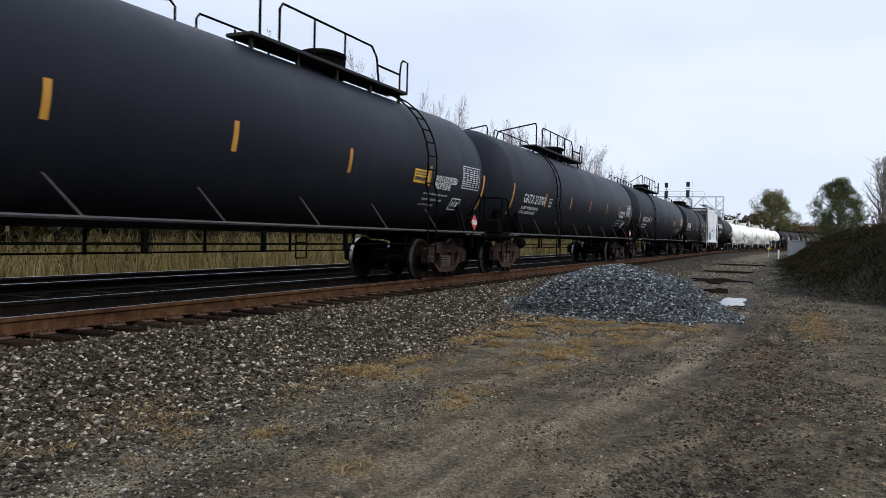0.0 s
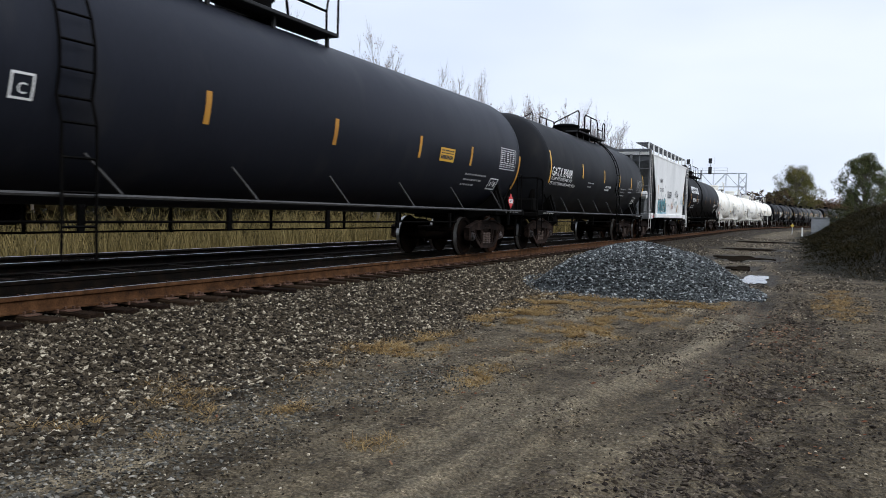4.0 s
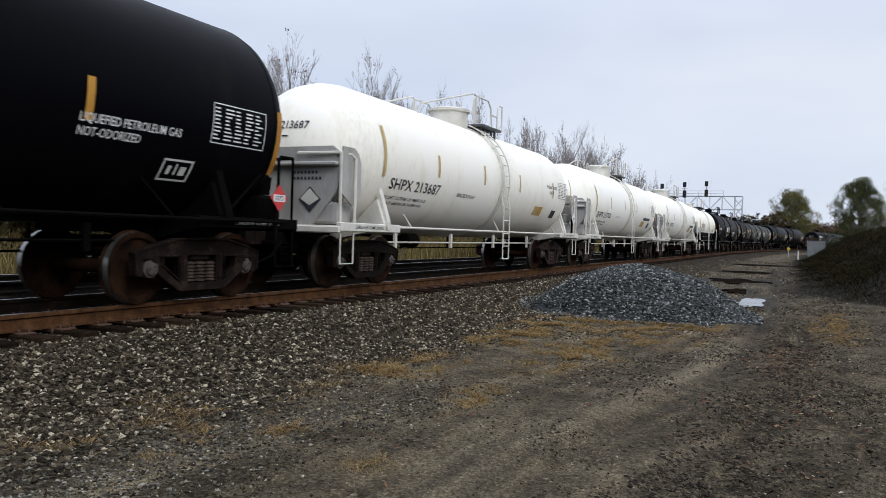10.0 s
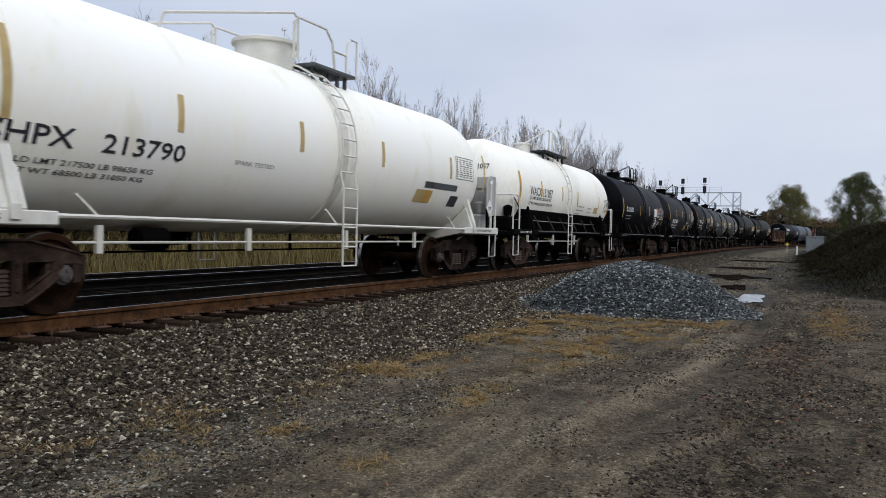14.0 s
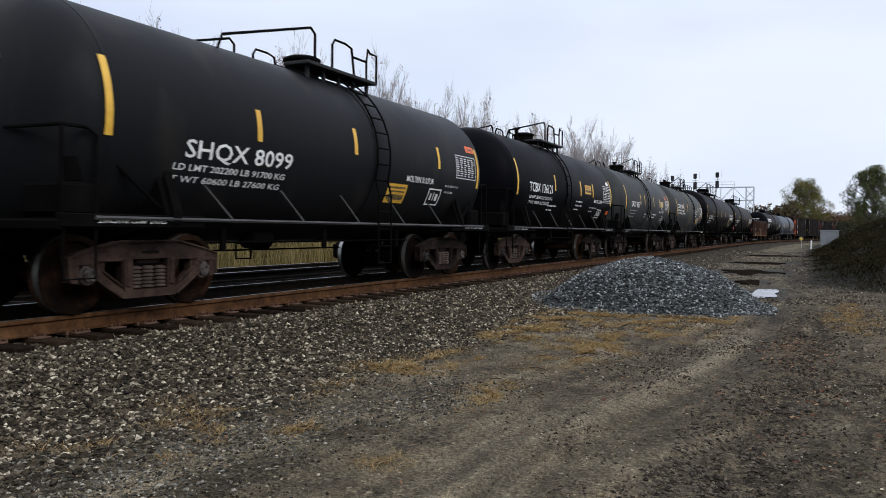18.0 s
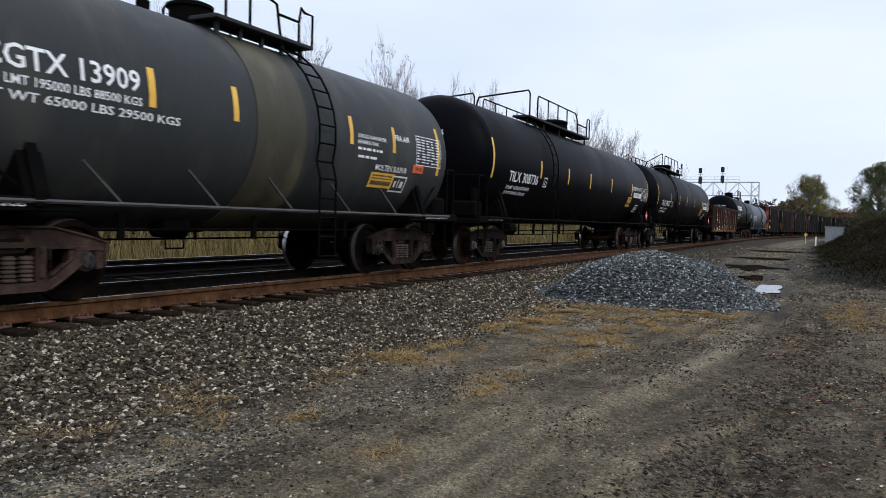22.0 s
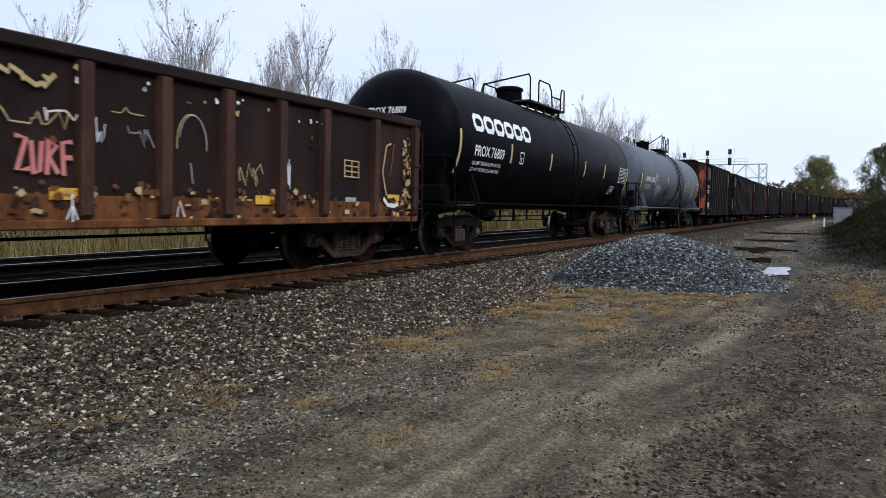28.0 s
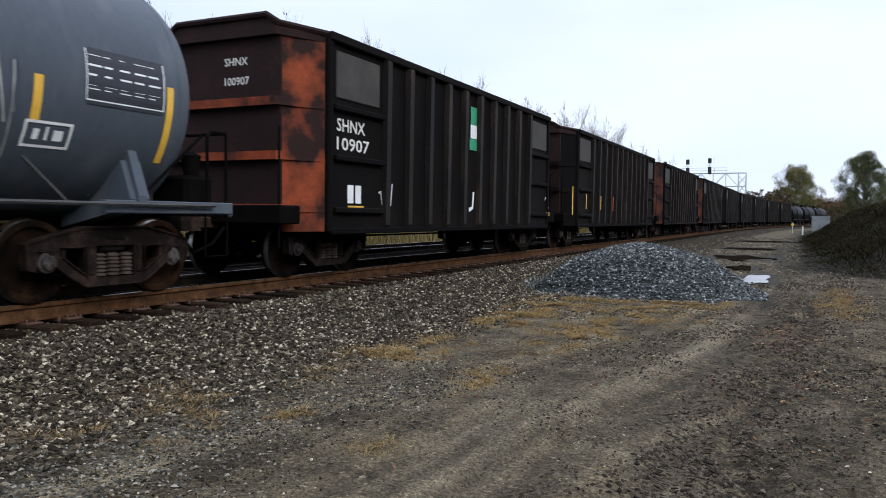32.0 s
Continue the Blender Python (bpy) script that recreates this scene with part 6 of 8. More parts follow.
# ---- open gondola ----
def gondola(c):
    L, top, bot, w = c["L"], c["top"], c["bot"], 1.5
    half = L / 2
    bevel = c.get("bevel", 0.0)
    body = half - (1.6 if bevel else 0.75)
    car = thing("gondola_car", None, None, c["label"], "gondola car", "cars of the freight train")
    ty = half - 2.3
    side, endm, low = c["side"], c.get("end", c["side"]), c.get("low", c["side"])
    sk = Skin(half, flat=w + 0.012)
    lowtop = bot + c.get("low_h", 0.35)
    for s in (-1, 1):
        p = part("side_sheet", Build().box((s * w, 0, (lowtop + top) / 2), (0.02, 2 * body, top - lowtop)), side, car)
        part("lower_sheet", Build().box((s * w, 0, (lowtop + bot) / 2), (0.024, 2 * body, lowtop - bot)), low, p)
        part("top_chord", Build().box((s * (w + 0.02), 0, top + 0.03), (0.16, 2 * body + 0.1, 0.14), 0.02), c.get("chord", side), p)
        part("bottom_sill", Build().box((s * (w - 0.02), 0, bot), (0.16, 2 * body, 0.10), 0.015), low, p)
        if bevel:
            first = -half + 3.33
            n = int((2 * half - 6.6) / 0.84) + 1
            posts = [first + (2 * half - 6.66) * i / (n - 1) for i in range(n)]
            for sg in (-1, 1):
                for z in (2.72, 1.92, 1.08):
                    part("side_shelf", Build().box((s * (w + 0.05), sg * (half - 2.45), z), (0.10, 1.55, 0.10), 0.02), side, p)
                part("dented_panel", Build().box((s * (w + 0.012), sg * (half - 2.45), 3.25), (0.05, 1.35, 0.75), 0.02), M_GONGREY, p)
        else:
            posts = [u - half for u in c["posts"]]
        for y in posts:
            b = Build().prism([(w, bot), (w + 0.10, bot + 0.1), (w + 0.13, top - 0.3), (w + 0.13, top - 0.05), (w, top - 0.02)] if s > 0 else
                              [(-w, top - 0.02), (-w - 0.13, top - 0.05), (-w - 0.13, top - 0.3), (-w - 0.10, bot + 0.1), (-w, bot)], y - 0.075, y + 0.075, "xz")
            part("side_post", b, M_GONPOST if bevel else M_RUSTPOST, p)
    for sg in (-1, 1) if bevel else ():
        yo = half - 0.85
        e = part("end_sheet", Build().prism([(-1.15, bot), (1.15, bot), (1.15, top + 0.06), (0.9, top + 0.24), (-0.9, top + 0.24), (-1.15, top + 0.06)], sg * yo - 0.02, sg * yo + 0.02, "xz"), M_GONDARK, car, "dark maroon end sheet")
        part("end_cap", Build().tube([(-1.5, sg * body, top + 0.06), (-1.13, sg * (yo + 0.03), top + 0.1), (-0.9, sg * (yo + 0.03), top + 0.25), (0.9, sg * (yo + 0.03), top + 0.25), (1.13, sg * (yo + 0.03), top + 0.1), (1.5, sg * body, top + 0.06)], 0.05, 6), M_GONDARK, e)
        rim = [(-w, sg * body), (w, sg * body), (1.13, sg * (yo + 0.12)), (-1.13, sg * (yo + 0.12))][::sg]
        for z, h in ((top - 0.02, 0.12), (2.72, 0.13), (1.9, 0.13), (1.1, 0.12)):
            part("end_rib", Build().prism(rim, z - h / 2, z + h / 2, "xy"), endm if z < top - 0.1 else M_GONDARK, e)
        for s in (-1, 1):
            k = [(s * w, sg * body), (s * 1.13, sg * yo), (s * 1.1, sg * (yo - 0.05)), (s * (w - 0.05), sg * (body - 0.03))]
            k = k if s * sg < 0 else k[::-1]
            part("corner_sheet", Build().prism(k, bot, top, "xy"), endm, e, "orange-red corner sheet" if endm is M_GONRED else "")
            part("corner_post", Build().box((s * w, sg * body, (top + bot) / 2), (0.13, 0.13, top - bot + 0.04), 0.03), side, e)
            part("step_bar", Build().tube([(s * 1.3, sg * (half - 0.6), 0.5), (s * 1.3, sg * (half - 0.6), 2.3), (s * 1.15, sg * (half - 0.8), 2.35)], 0.016, 6), M_UNDER, e)
        if c.get("end_marks") and sg < 0:
            for body_text, z in zip(c["end_marks"], (3.3, 3.0)):
                vs, fs = letters(body_text, 0.17, 0.008)
                wd = max(x for x, y in vs)
                part("lettering", Build().add([(x - wd / 2 + 0.3, -yo - 0.027, z + y) for x, y in vs], fs), M_CREAM, e)
        part("end_sill", Build().box((0, sg * (half - 0.75), 1.0), (2.8, 0.5, 0.28), 0.02), M_UNDER, car)
        add_truck(car, sg * ty)
        coupler(car, half, sg)
    if bevel:
        load = Build()
        ny, nx = 26, 7
        for i in range(ny):
            for j in range(nx):
                y, x = -body + 0.1 + (2 * body - 0.2) * i / (ny - 1), -w + 0.05 + (2 * w - 0.1) * j / (nx - 1)
                load.v.append((x, y, top - 0.35 + 0.42 * (1 - (x / w) ** 2) * (0.75 + 0.5 * noise.noise((x, y * 0.7, L + c["seed"])))))
        load.f += [(i * nx + j, i * nx + j + 1, (i + 1) * nx + j + 1, (i + 1) * nx + j) for i in range(ny - 1) for j in range(nx - 1)]
        part("load", load, M_UNDER, car, "dark scrap load heaped in the car")
    for sg in () if bevel else (-1, 1):
        e = part("end_sheet", Build().box((0, sg * body, (top + bot) / 2), (2 * w, 0.03, top - bot)), endm, car)
        for z in ((bot + top) * 0.5 - 0.55, (bot + top) * 0.5 + 0.1, (bot + top) * 0.5 + 0.7):
            part("end_rib", Build().box((0, sg * (body + 0.08), z), (2 * w + 0.1, 0.16, 0.12), 0.03), endm, e)
        part("end_chord", Build().box((0, sg * (body + 0.05), top + 0.02), (2 * w + 0.1, 0.16, 0.14), 0.02), endm, e)
        for s in (-1, 1):
            part("corner_post", Build().box((s * (w - 0.02), sg * (body + 0.02), (top + bot) / 2), (0.12, 0.14, top - bot), 0.02), endm, e)
        part("end_sill", Build().box((0, sg * (half - 0.62), 1.0), (2.8, 0.3, 0.28), 0.02), M_UNDER, car)
        add_truck(car, sg * ty)
        coupler(car, half, sg)
        for s in (-1, 1):
            x = s * (w + 0.05)
            y0 = sg * (body - 0.2)
            rails = [[(x + s * 0.1, y0 - 0.2, 0.55), (x + s * 0.1, y0 - 0.2, top - 0.1)], [(x + s * 0.1, y0 + 0.2, 0.55), (x + s * 0.1, y0 + 0.2, top - 0.1)]]
            ladder(car, c.get("trim", side), rails, [((x + s * 0.1, y0 - 0.2, 0.6 + 0.38 * i), (x + s * 0.1, y0 + 0.2, 0.6 + 0.38 * i)) for i in range(int((top - 0.7) / 0.38))], 0.014)
    part("floor", Build().box((0, 0, bot + 0.05), (2 * w - 0.05, 2 * body, 0.08)), side, car)
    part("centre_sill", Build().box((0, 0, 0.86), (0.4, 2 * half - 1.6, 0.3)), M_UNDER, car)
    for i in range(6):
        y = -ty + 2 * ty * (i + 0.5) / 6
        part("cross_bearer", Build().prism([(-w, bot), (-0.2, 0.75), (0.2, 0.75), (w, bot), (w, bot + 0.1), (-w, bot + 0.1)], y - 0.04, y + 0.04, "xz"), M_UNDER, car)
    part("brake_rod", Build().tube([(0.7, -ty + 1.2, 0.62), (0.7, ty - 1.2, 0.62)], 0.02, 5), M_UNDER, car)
    for u, z, ww, hh, mat in c.get("patches", ()):
        part("sticker", sk.patch(Build(), u, z, ww, hh, 0.022 if mat is M_YEL else 0.001), mat, car)
    for entry in c.get("texts", ()):
        part("lettering", sk.text(Build(), *entry[:5]), entry[5], car)
    for i, (u, z, pts, wd, mat) in enumerate(c.get("scrawl", ())):
        part("spray_mark", sk.stroke(Build(), [(u + a, z + q) for a, q in pts], wd, 0.002 + 0.00008 * i), mat, car)
    CARS.append((car, L, ty))
    return car


# ---- covered hopper ----
def hopper(c):
    L = c["L"]
    half = L / 2
    car = thing("covered_hopper", None, None, c["label"], "hopper car", "cars of the freight train")
    ty, w, top, sill = half - 2.0, 1.56, 4.12, 1.1
    # body: side sheets upright, end slopes drawn in
    yt, yb = half - 1.15, half - 3.2
    sheet = [(-yb, sill), (yb, sill), (yb + 0.55, sill + 1.0), (yt, 3.7), (yt, top - 0.1), (-yt, top - 0.1), (-yt, 3.7), (-yb - 0.55, sill + 1.0)]
    part("body", Build().prism(sheet, -w + 0.02, w - 0.02, "yz"), P_HOPGREY, car, "dull grey hopper body")
    part("roof", Build().prism([(-w - 0.02, top - 0.12), (w + 0.02, top - 0.12), (w - 0.3, top + 0.1), (0, top + 0.16), (-w + 0.3, top + 0.1)], -yt - 0.05, yt + 0.05, "xz"), P_HOPPER, car)
    for s in (-1, 1):
        p = part("side_sheet", Build().prism([(-yt - 0.02, top - 0.05), (-yt + 0.2, 3.72), (-yt + 0.65, 3.0), (-yt + 1.06, 2.25), (-yt + 1.16, 1.9), (-yt + 1.18, sill + 0.12), (yt - 1.18, sill + 0.12), (yt - 1.16, 1.9), (yt - 1.06, 2.25), (yt - 0.65, 3.0), (yt - 0.2, 3.72), (yt + 0.02, top - 0.05)], s * w - 0.015, s * w + 0.015, "yz"), P_HOPPER, car)
        part("side_sill", Build().box((s * w, 0, sill + 0.02), (0.12, 2 * half - 4.6, 0.2), 0.02), P_HOPPER, p)
        for sg in (-1, 1):
            for k in range(8):
                part("end_rung", Build().tube([(s * (w - 0.05), sg * (half - 0.60), 1.3 + 0.4 * k), (s * (w - 0.52), sg * (half - 0.60), 1.3 + 0.4 * k)], 0.014, 4), P_HOPMID, car)
            part("end_stile", Build().tube([(s * (w - 0.52), sg * (half - 0.60), 1.1), (s * (w - 0.52), sg * (half - 0.60), 4.2)], 0.018, 5), P_HOPMID, car)
            part("corner_post", Build().box((s * (w - 0.05), sg * (half - 0.75), 2.65), (0.10, 0.16, 3.1), 0.015), P_HOPMID, car)
            part("end_post", Build().box((s * 0.62, sg * (half - 0.72), 2.55), (0.10, 0.10, 2.9), 0.015), P_HOPMID, car)
            y0 = sg * (half - 0.72)
            x = s * (w + 0.02)
            rails = [[(x, y0 - 0.22, 0.5), (x, y0 - 0.22, 4.2)], [(x, y0 + 0.22, 0.5), (x, y0 + 0.22, 4.2)]]
            ladder(car, P_HOPPER if sg > 0 else P_SHIELD, rails, [((x, y0 - 0.22, 0.55 + 0.4 * i), (x, y0 + 0.22, 0.55 + 0.4 * i)) for i in range(9)], 0.016)
            part("gusset", Build().prism([(sg * (half - 1.1), 1.2), (sg * (half - 1.9), 1.2), (sg * (half - 1.45), 2.4)][::sg], s * (w - 0.35) - 0.02, s * (w - 0.35) + 0.02, "yz"), P_HOPMID, car)
    for sg in (-1, 1):
        add_truck(car, sg * ty)
        coupler(car, half, sg)
        part("end_sill", Build().box((0, sg * (half - 0.75), 1.08), (3.1, 0.35, 0.26), 0.02), P_HOPMID, car)
        part("stub_sill", Build().box((0, sg * (half - 1.6), 0.95), (0.55, 2.2, 0.34), 0.02), M_UNDER, car)
        part("slope_sheet", Build().prism([(sg * yb, sill - 0.1), (sg * (yb + 0.1), sill - 0.1), (sg * (yt + 0.05), 3.7), (sg * (yt - 0.05), 3.7)][::sg], -w + 0.1, w - 0.1, "yz"), P_HOPMID, car)
        part("brace", Build().tube([(0.55, sg * (half - 0.8), 1.2), (0.55, sg * (half - 1.5), 2.7)], 0.05, 6), P_HOPGREY, car)
        part("brake_tank", Build().lathe([(0.4, 0.05), (0.42, 0.18), (1.3, 0.18), (1.32, 0.05)], 14, "x", (0, sg * (half - 1.3), 2.1)), P_HOPPER, car, smooth=40)
        part("roof_beam", Build().box((0, sg * (half - 0.8), top + 0.08), (3.0, 0.2, 0.12), 0.02), P_HOPGREY, car)
    for k in range(3):
        y = (k - 1) * (2 * yb / 3)
        part("outlet", Build().prism([(y - 0.28, 0.42), (y + 0.28, 0.42), (y + 1.1, sill), (y - 1.1, sill)], -0.7, 0.7, "yz"), M_UNDER, car)
    for s in (-1, 1):
        grid = Build()
        y = -half + 0.7
        while y < half - 0.7:
            grid.box((s * 1.1, y, top + 0.42), (0.55, 0.03, 0.035))
            y += 0.085
        for k in range(5):
            grid.box((s * (0.86 + 0.12 * k), 0, top + 0.42), (0.014, 2 * half - 1.4, 0.03))
        walkw = part("roof_walk", grid, P_HOPGREY, car, "open steel grating walkway")
        for i in range(10):
            y = -half + 0.75 + (2 * half - 1.5) * i / 9
            part("walk_post", Build().box((s * 1.42, y, top + 0.2), (0.06, 0.06, 0.5)), P_HOPPER, walkw)
        part("walk_edge", Build().box((s * 1.39, 0, top + 0.43), (0.03, 2 * half - 1.4, 0.06)), P_HOPMID, walkw)
        part("side_seam", Build().box((s * (w + 0.016), 0, 1.92), (0.012, 2 * yt - 2.4, 0.03)), P_HOPPER, car)
        part("eave", Build().box((s * (w + 0.01), 0, top - 0.1), (0.05, 2 * yt, 0.07), 0.01), P_HOPPER, car)
    sk = Skin(half, flat=w + 0.016)
    for s in (-1, 1):
        for sg in (-1, 1):
            part("end_plate", Build().box((s * (w - 0.02), sg * (half - 1.2), sill + 0.0), (0.05, 0.95, 0.26), 0.01), P_HOPPER, car)
            part("stiffener", Build().box((s * w, sg * (half - 2.42), 1.5), (0.06, 0.22, 0.75), 0.015), P_HOPPER, car)
            part("end_rail", Build().tube([(s * (w - 0.1), sg * (half - 0.72), 2.9), (0, sg * (half - 0.72), 2.9)], 0.02, 5), P_HOPMID, car)
            part("strut", Build().tube([(s * 0.9, sg * (half - 1.2), 1.2), (s * 0.75, sg * (half - 1.5), 3.6)], 0.06, 6), P_HOPMID, car)
    for entry in c.get("texts", ()):
        part("lettering", sk.text(Build(), *entry[:5]), entry[5], car)
    for u, z, ww, hh, mat in c.get("patches", ()):
        part("sticker", sk.patch(Build(), u, z, ww, hh, 0.022 if mat is M_YEL else 0.001), mat, car)
    for i, (u, z, pts, wd, mat) in enumerate(c.get("scrawl", ())):
        part("spray_mark", sk.stroke(Build(), [(u + a, z + q) for a, q in pts], wd, 0.003 + 0.0003 * i), mat, car)
    CARS.append((car, L, ty))
    return car


# ---- the consist, in the order in which it passes ----
def stripes(L, us, z=2.6, h=0.42, ends=True, endz=2.05, endh=1.15):
    out = [(u, z, h) for u in us]
    if ends:
        out += [(1.25, endz, endh), (L - 1.32, endz, endh)]
    return out


CONSIST = []


def place(fn, s_end, **c):
    """A car whose rear coupler is s_end metres up the line when the clip starts; its length follows from the car before."""
    c["L"] = s_end - CONSIST[-1][1] if CONSIST else 20.0
    c["seed"] = len(CONSIST) + 3
    fn(c)
    CONSIST.append((CARS[-1][0], s_end, c["L"]))


W, G, D, Y = M_WTXT, M_GTXT, M_BTXT, M_YEL


def rows(*lens):
    return [list(x) for x in lens]


def long_gas(mark, mat, ld, lt, rear):
    """Lettering, stripes and fittings of a long pressure tank car about 20 m long."""
    L = 20.0
    return dict(r=1.51, zc=2.50, top=(2.0, 5.3, 5.25, 9.9, 11.4), domes=((9.95, 0.45, 0.42),), ladder=5.55, stays=7,
                texts=[(mark, 2.33, 4.42, 2.03, 0.25, mat), (ld, 2.35, 3.95, 1.83, 0.09, mat), (lt, 2.35, 3.8, 1.68, 0.09, mat), ("C", 4.98, 5.08, 2.06, 0.11, mat)] + rear,
                frames=[(17.35, 1.55, 0.52, 0.31, mat)], outlines=[(4.90, 2.0, 0.26, 0.27, mat)], panels=[(17.65, 2.12, 1.05, 0.52, mat)])


def gas_stripes(z=2.2, end=2.04, last=18.85, h=0.46):
    return [(1.2, end, 0.94), (4.55, z + 0.03, h), (7.05, z, h), (9.45, z, h), (12.25, z, h), (15.5, z, h), (last, end, 0.94)]


def char_stripes():
    return [(1.30, 1.6, 0.9), (4.45, 1.98, 0.42), (7.5, 2.05, 0.42), (10.4, 2.05, 0.42), (13.35, 2.07, 0.42), (15.85, 2.08, 0.42), (18.95, 1.62, 0.9)]


PROPYLENE = [("NON-ODORIZED", 16.22, 17.35, 2.17, 0.14, W), ("PROPYLENE", 16.21, 17.06, 2.02, 0.14, W)]
BLACKBACK = [(16.18, 2.14, 1.22, 0.2, D), (16.17, 1.99, 0.94, 0.19, D)]
SMALL = [(15.8, 1.86, rows((0.3, 0.5, 0.25), (0.15, 0.3, 0.4), (0.2, 0.4)), G)]
for s_end, mark in ((18.8, "GATX 213718"), (38.95, "GATX 213701"), (59.1, "GATX 213734")):
    spec = long_gas(mark, W, "LD LMT 162900 LB 73890 KG", "LT WT 100100 LB 45405 KG", PROPYLENE if mark[-1] != "4" else [])
    if mark[-1] == "8":
        spec.update(top=(7.6, 10.9, 10.7, 14.6, 15.95), ladder=15.75, domes=((13.9, 0.45, 0.42),))
    place(tank_car, s_end, label="long charcoal-grey pressure tank car with orange reflective stripes", paint=P_CHAR, stripe=M_ORG, stripes=char_stripes() if mark[-1] != "8" else [(1.3, 1.6, 0.9), (3.7, 2.0, 0.42), (6.62, 2.08, 0.42), (9.56, 2.08, 0.42), (12.6, 2.05, 0.42), (15.85, 2.05, 0.42), (18.95, 1.62, 0.9)], print=SMALL,
          stay_shift=-0.6 if mark[-1] == "8" else 0.75, patches=BLACKBACK if mark[-1] == "1" else [(14.3 if mark[-1] == "4" else 15.15, 2.08, 0.7, 0.28, Y)], placards=[(18.25, 1.34, "1077")], end_text=(mark, 0.2, G), **spec)

place(tank_car, 75.1, label="dark grey tank car with bright yellow stripes and worn lettering", paint=P_DARK, r=1.57, zc=2.44, top=(4.2, 6.65, 6.7, 9.3, 10.4), domes=((8.0, 0.45, 0.34), (9.5, 0.45, 0.34)), ladder=9.55,
      stripes=[(1.32, 1.95, 0.95), (4.8, 2.26, 0.46), (7.76, 2.23, 0.46), (10.22, 2.2, 0.46), (12.4, 2.18, 0.46), (14.85, 1.95, 0.95)],
      texts=[("GATX 89008", 1.51, 3.58, 2.18, 0.26, W), ("LD LMT 187100 LBS 84857 KGS", 1.5, 3.6, 2.06, 0.09, W), ("LT WT 75900 LBS 34451 KGS", 1.5, 4.1, 1.91, 0.09, W), ("CONSULT OWNER BEFORE", 8.05, 8.9, 2.07, 0.07, W), ("REPAIRING TANK", 8.05, 8.65, 1.96, 0.07, W)],
      print=[(5.6, 2.12, rows((0.2, 0.5), (0.4,)), G), (10.6, 2.1, rows((0.5, 0.3), (0.4, 0.2), (0.3, 0.4)), G), (12.0, 2.15, rows((0.5, 0.2), (0.6,)), G)], panels=[(13.6, 2.1, 1.1, 0.5, G)], frames=[(13.3, 1.55, 0.5, 0.3, W)], end_text=("GATX 89008", 0.2, G))


def wild(u, z, w, h, seed, n=7):
    """A quick sprayed scribble."""
    r = random.Random(seed)
    return [(u + w * (i / n) + r.uniform(-0.1, 0.1) * w, z + h * r.random()) for i in range(n + 1)]


def pink_tag():
    """Four sprayed characters in faded pink."""
    shapes = ([(0, 1), (0.18, 0.95), (0.02, 0.1), (0.24, 0.15)], [(0.26, 0.9), (0.3, 0.0), (0.4, 0.1), (0.44, 0.9)], [(0.52, 0.0), (0.56, 0.95), (0.7, 0.8), (0.56, 0.5), (0.72, 0.05)], [(0.98, 0.95), (0.8, 0.9), (0.82, 0.0)], [(0.78, 0.5), (0.98, 0.5)])
    return [(0, 0, [(8.22 + 0.62 * x, 1.28 + 0.36 * z) for x, z in s], 0.05, M_PINK) for s in shapes]


def arc(cx, cz, rx, rz, a0, a1, n=9):
    return [(cx + rx * math.cos(radians(a0 + (a1 - a0) * i / n)), cz + rz * math.sin(radians(a0 + (a1 - a0) * i / n))) for i in range(n + 1)]


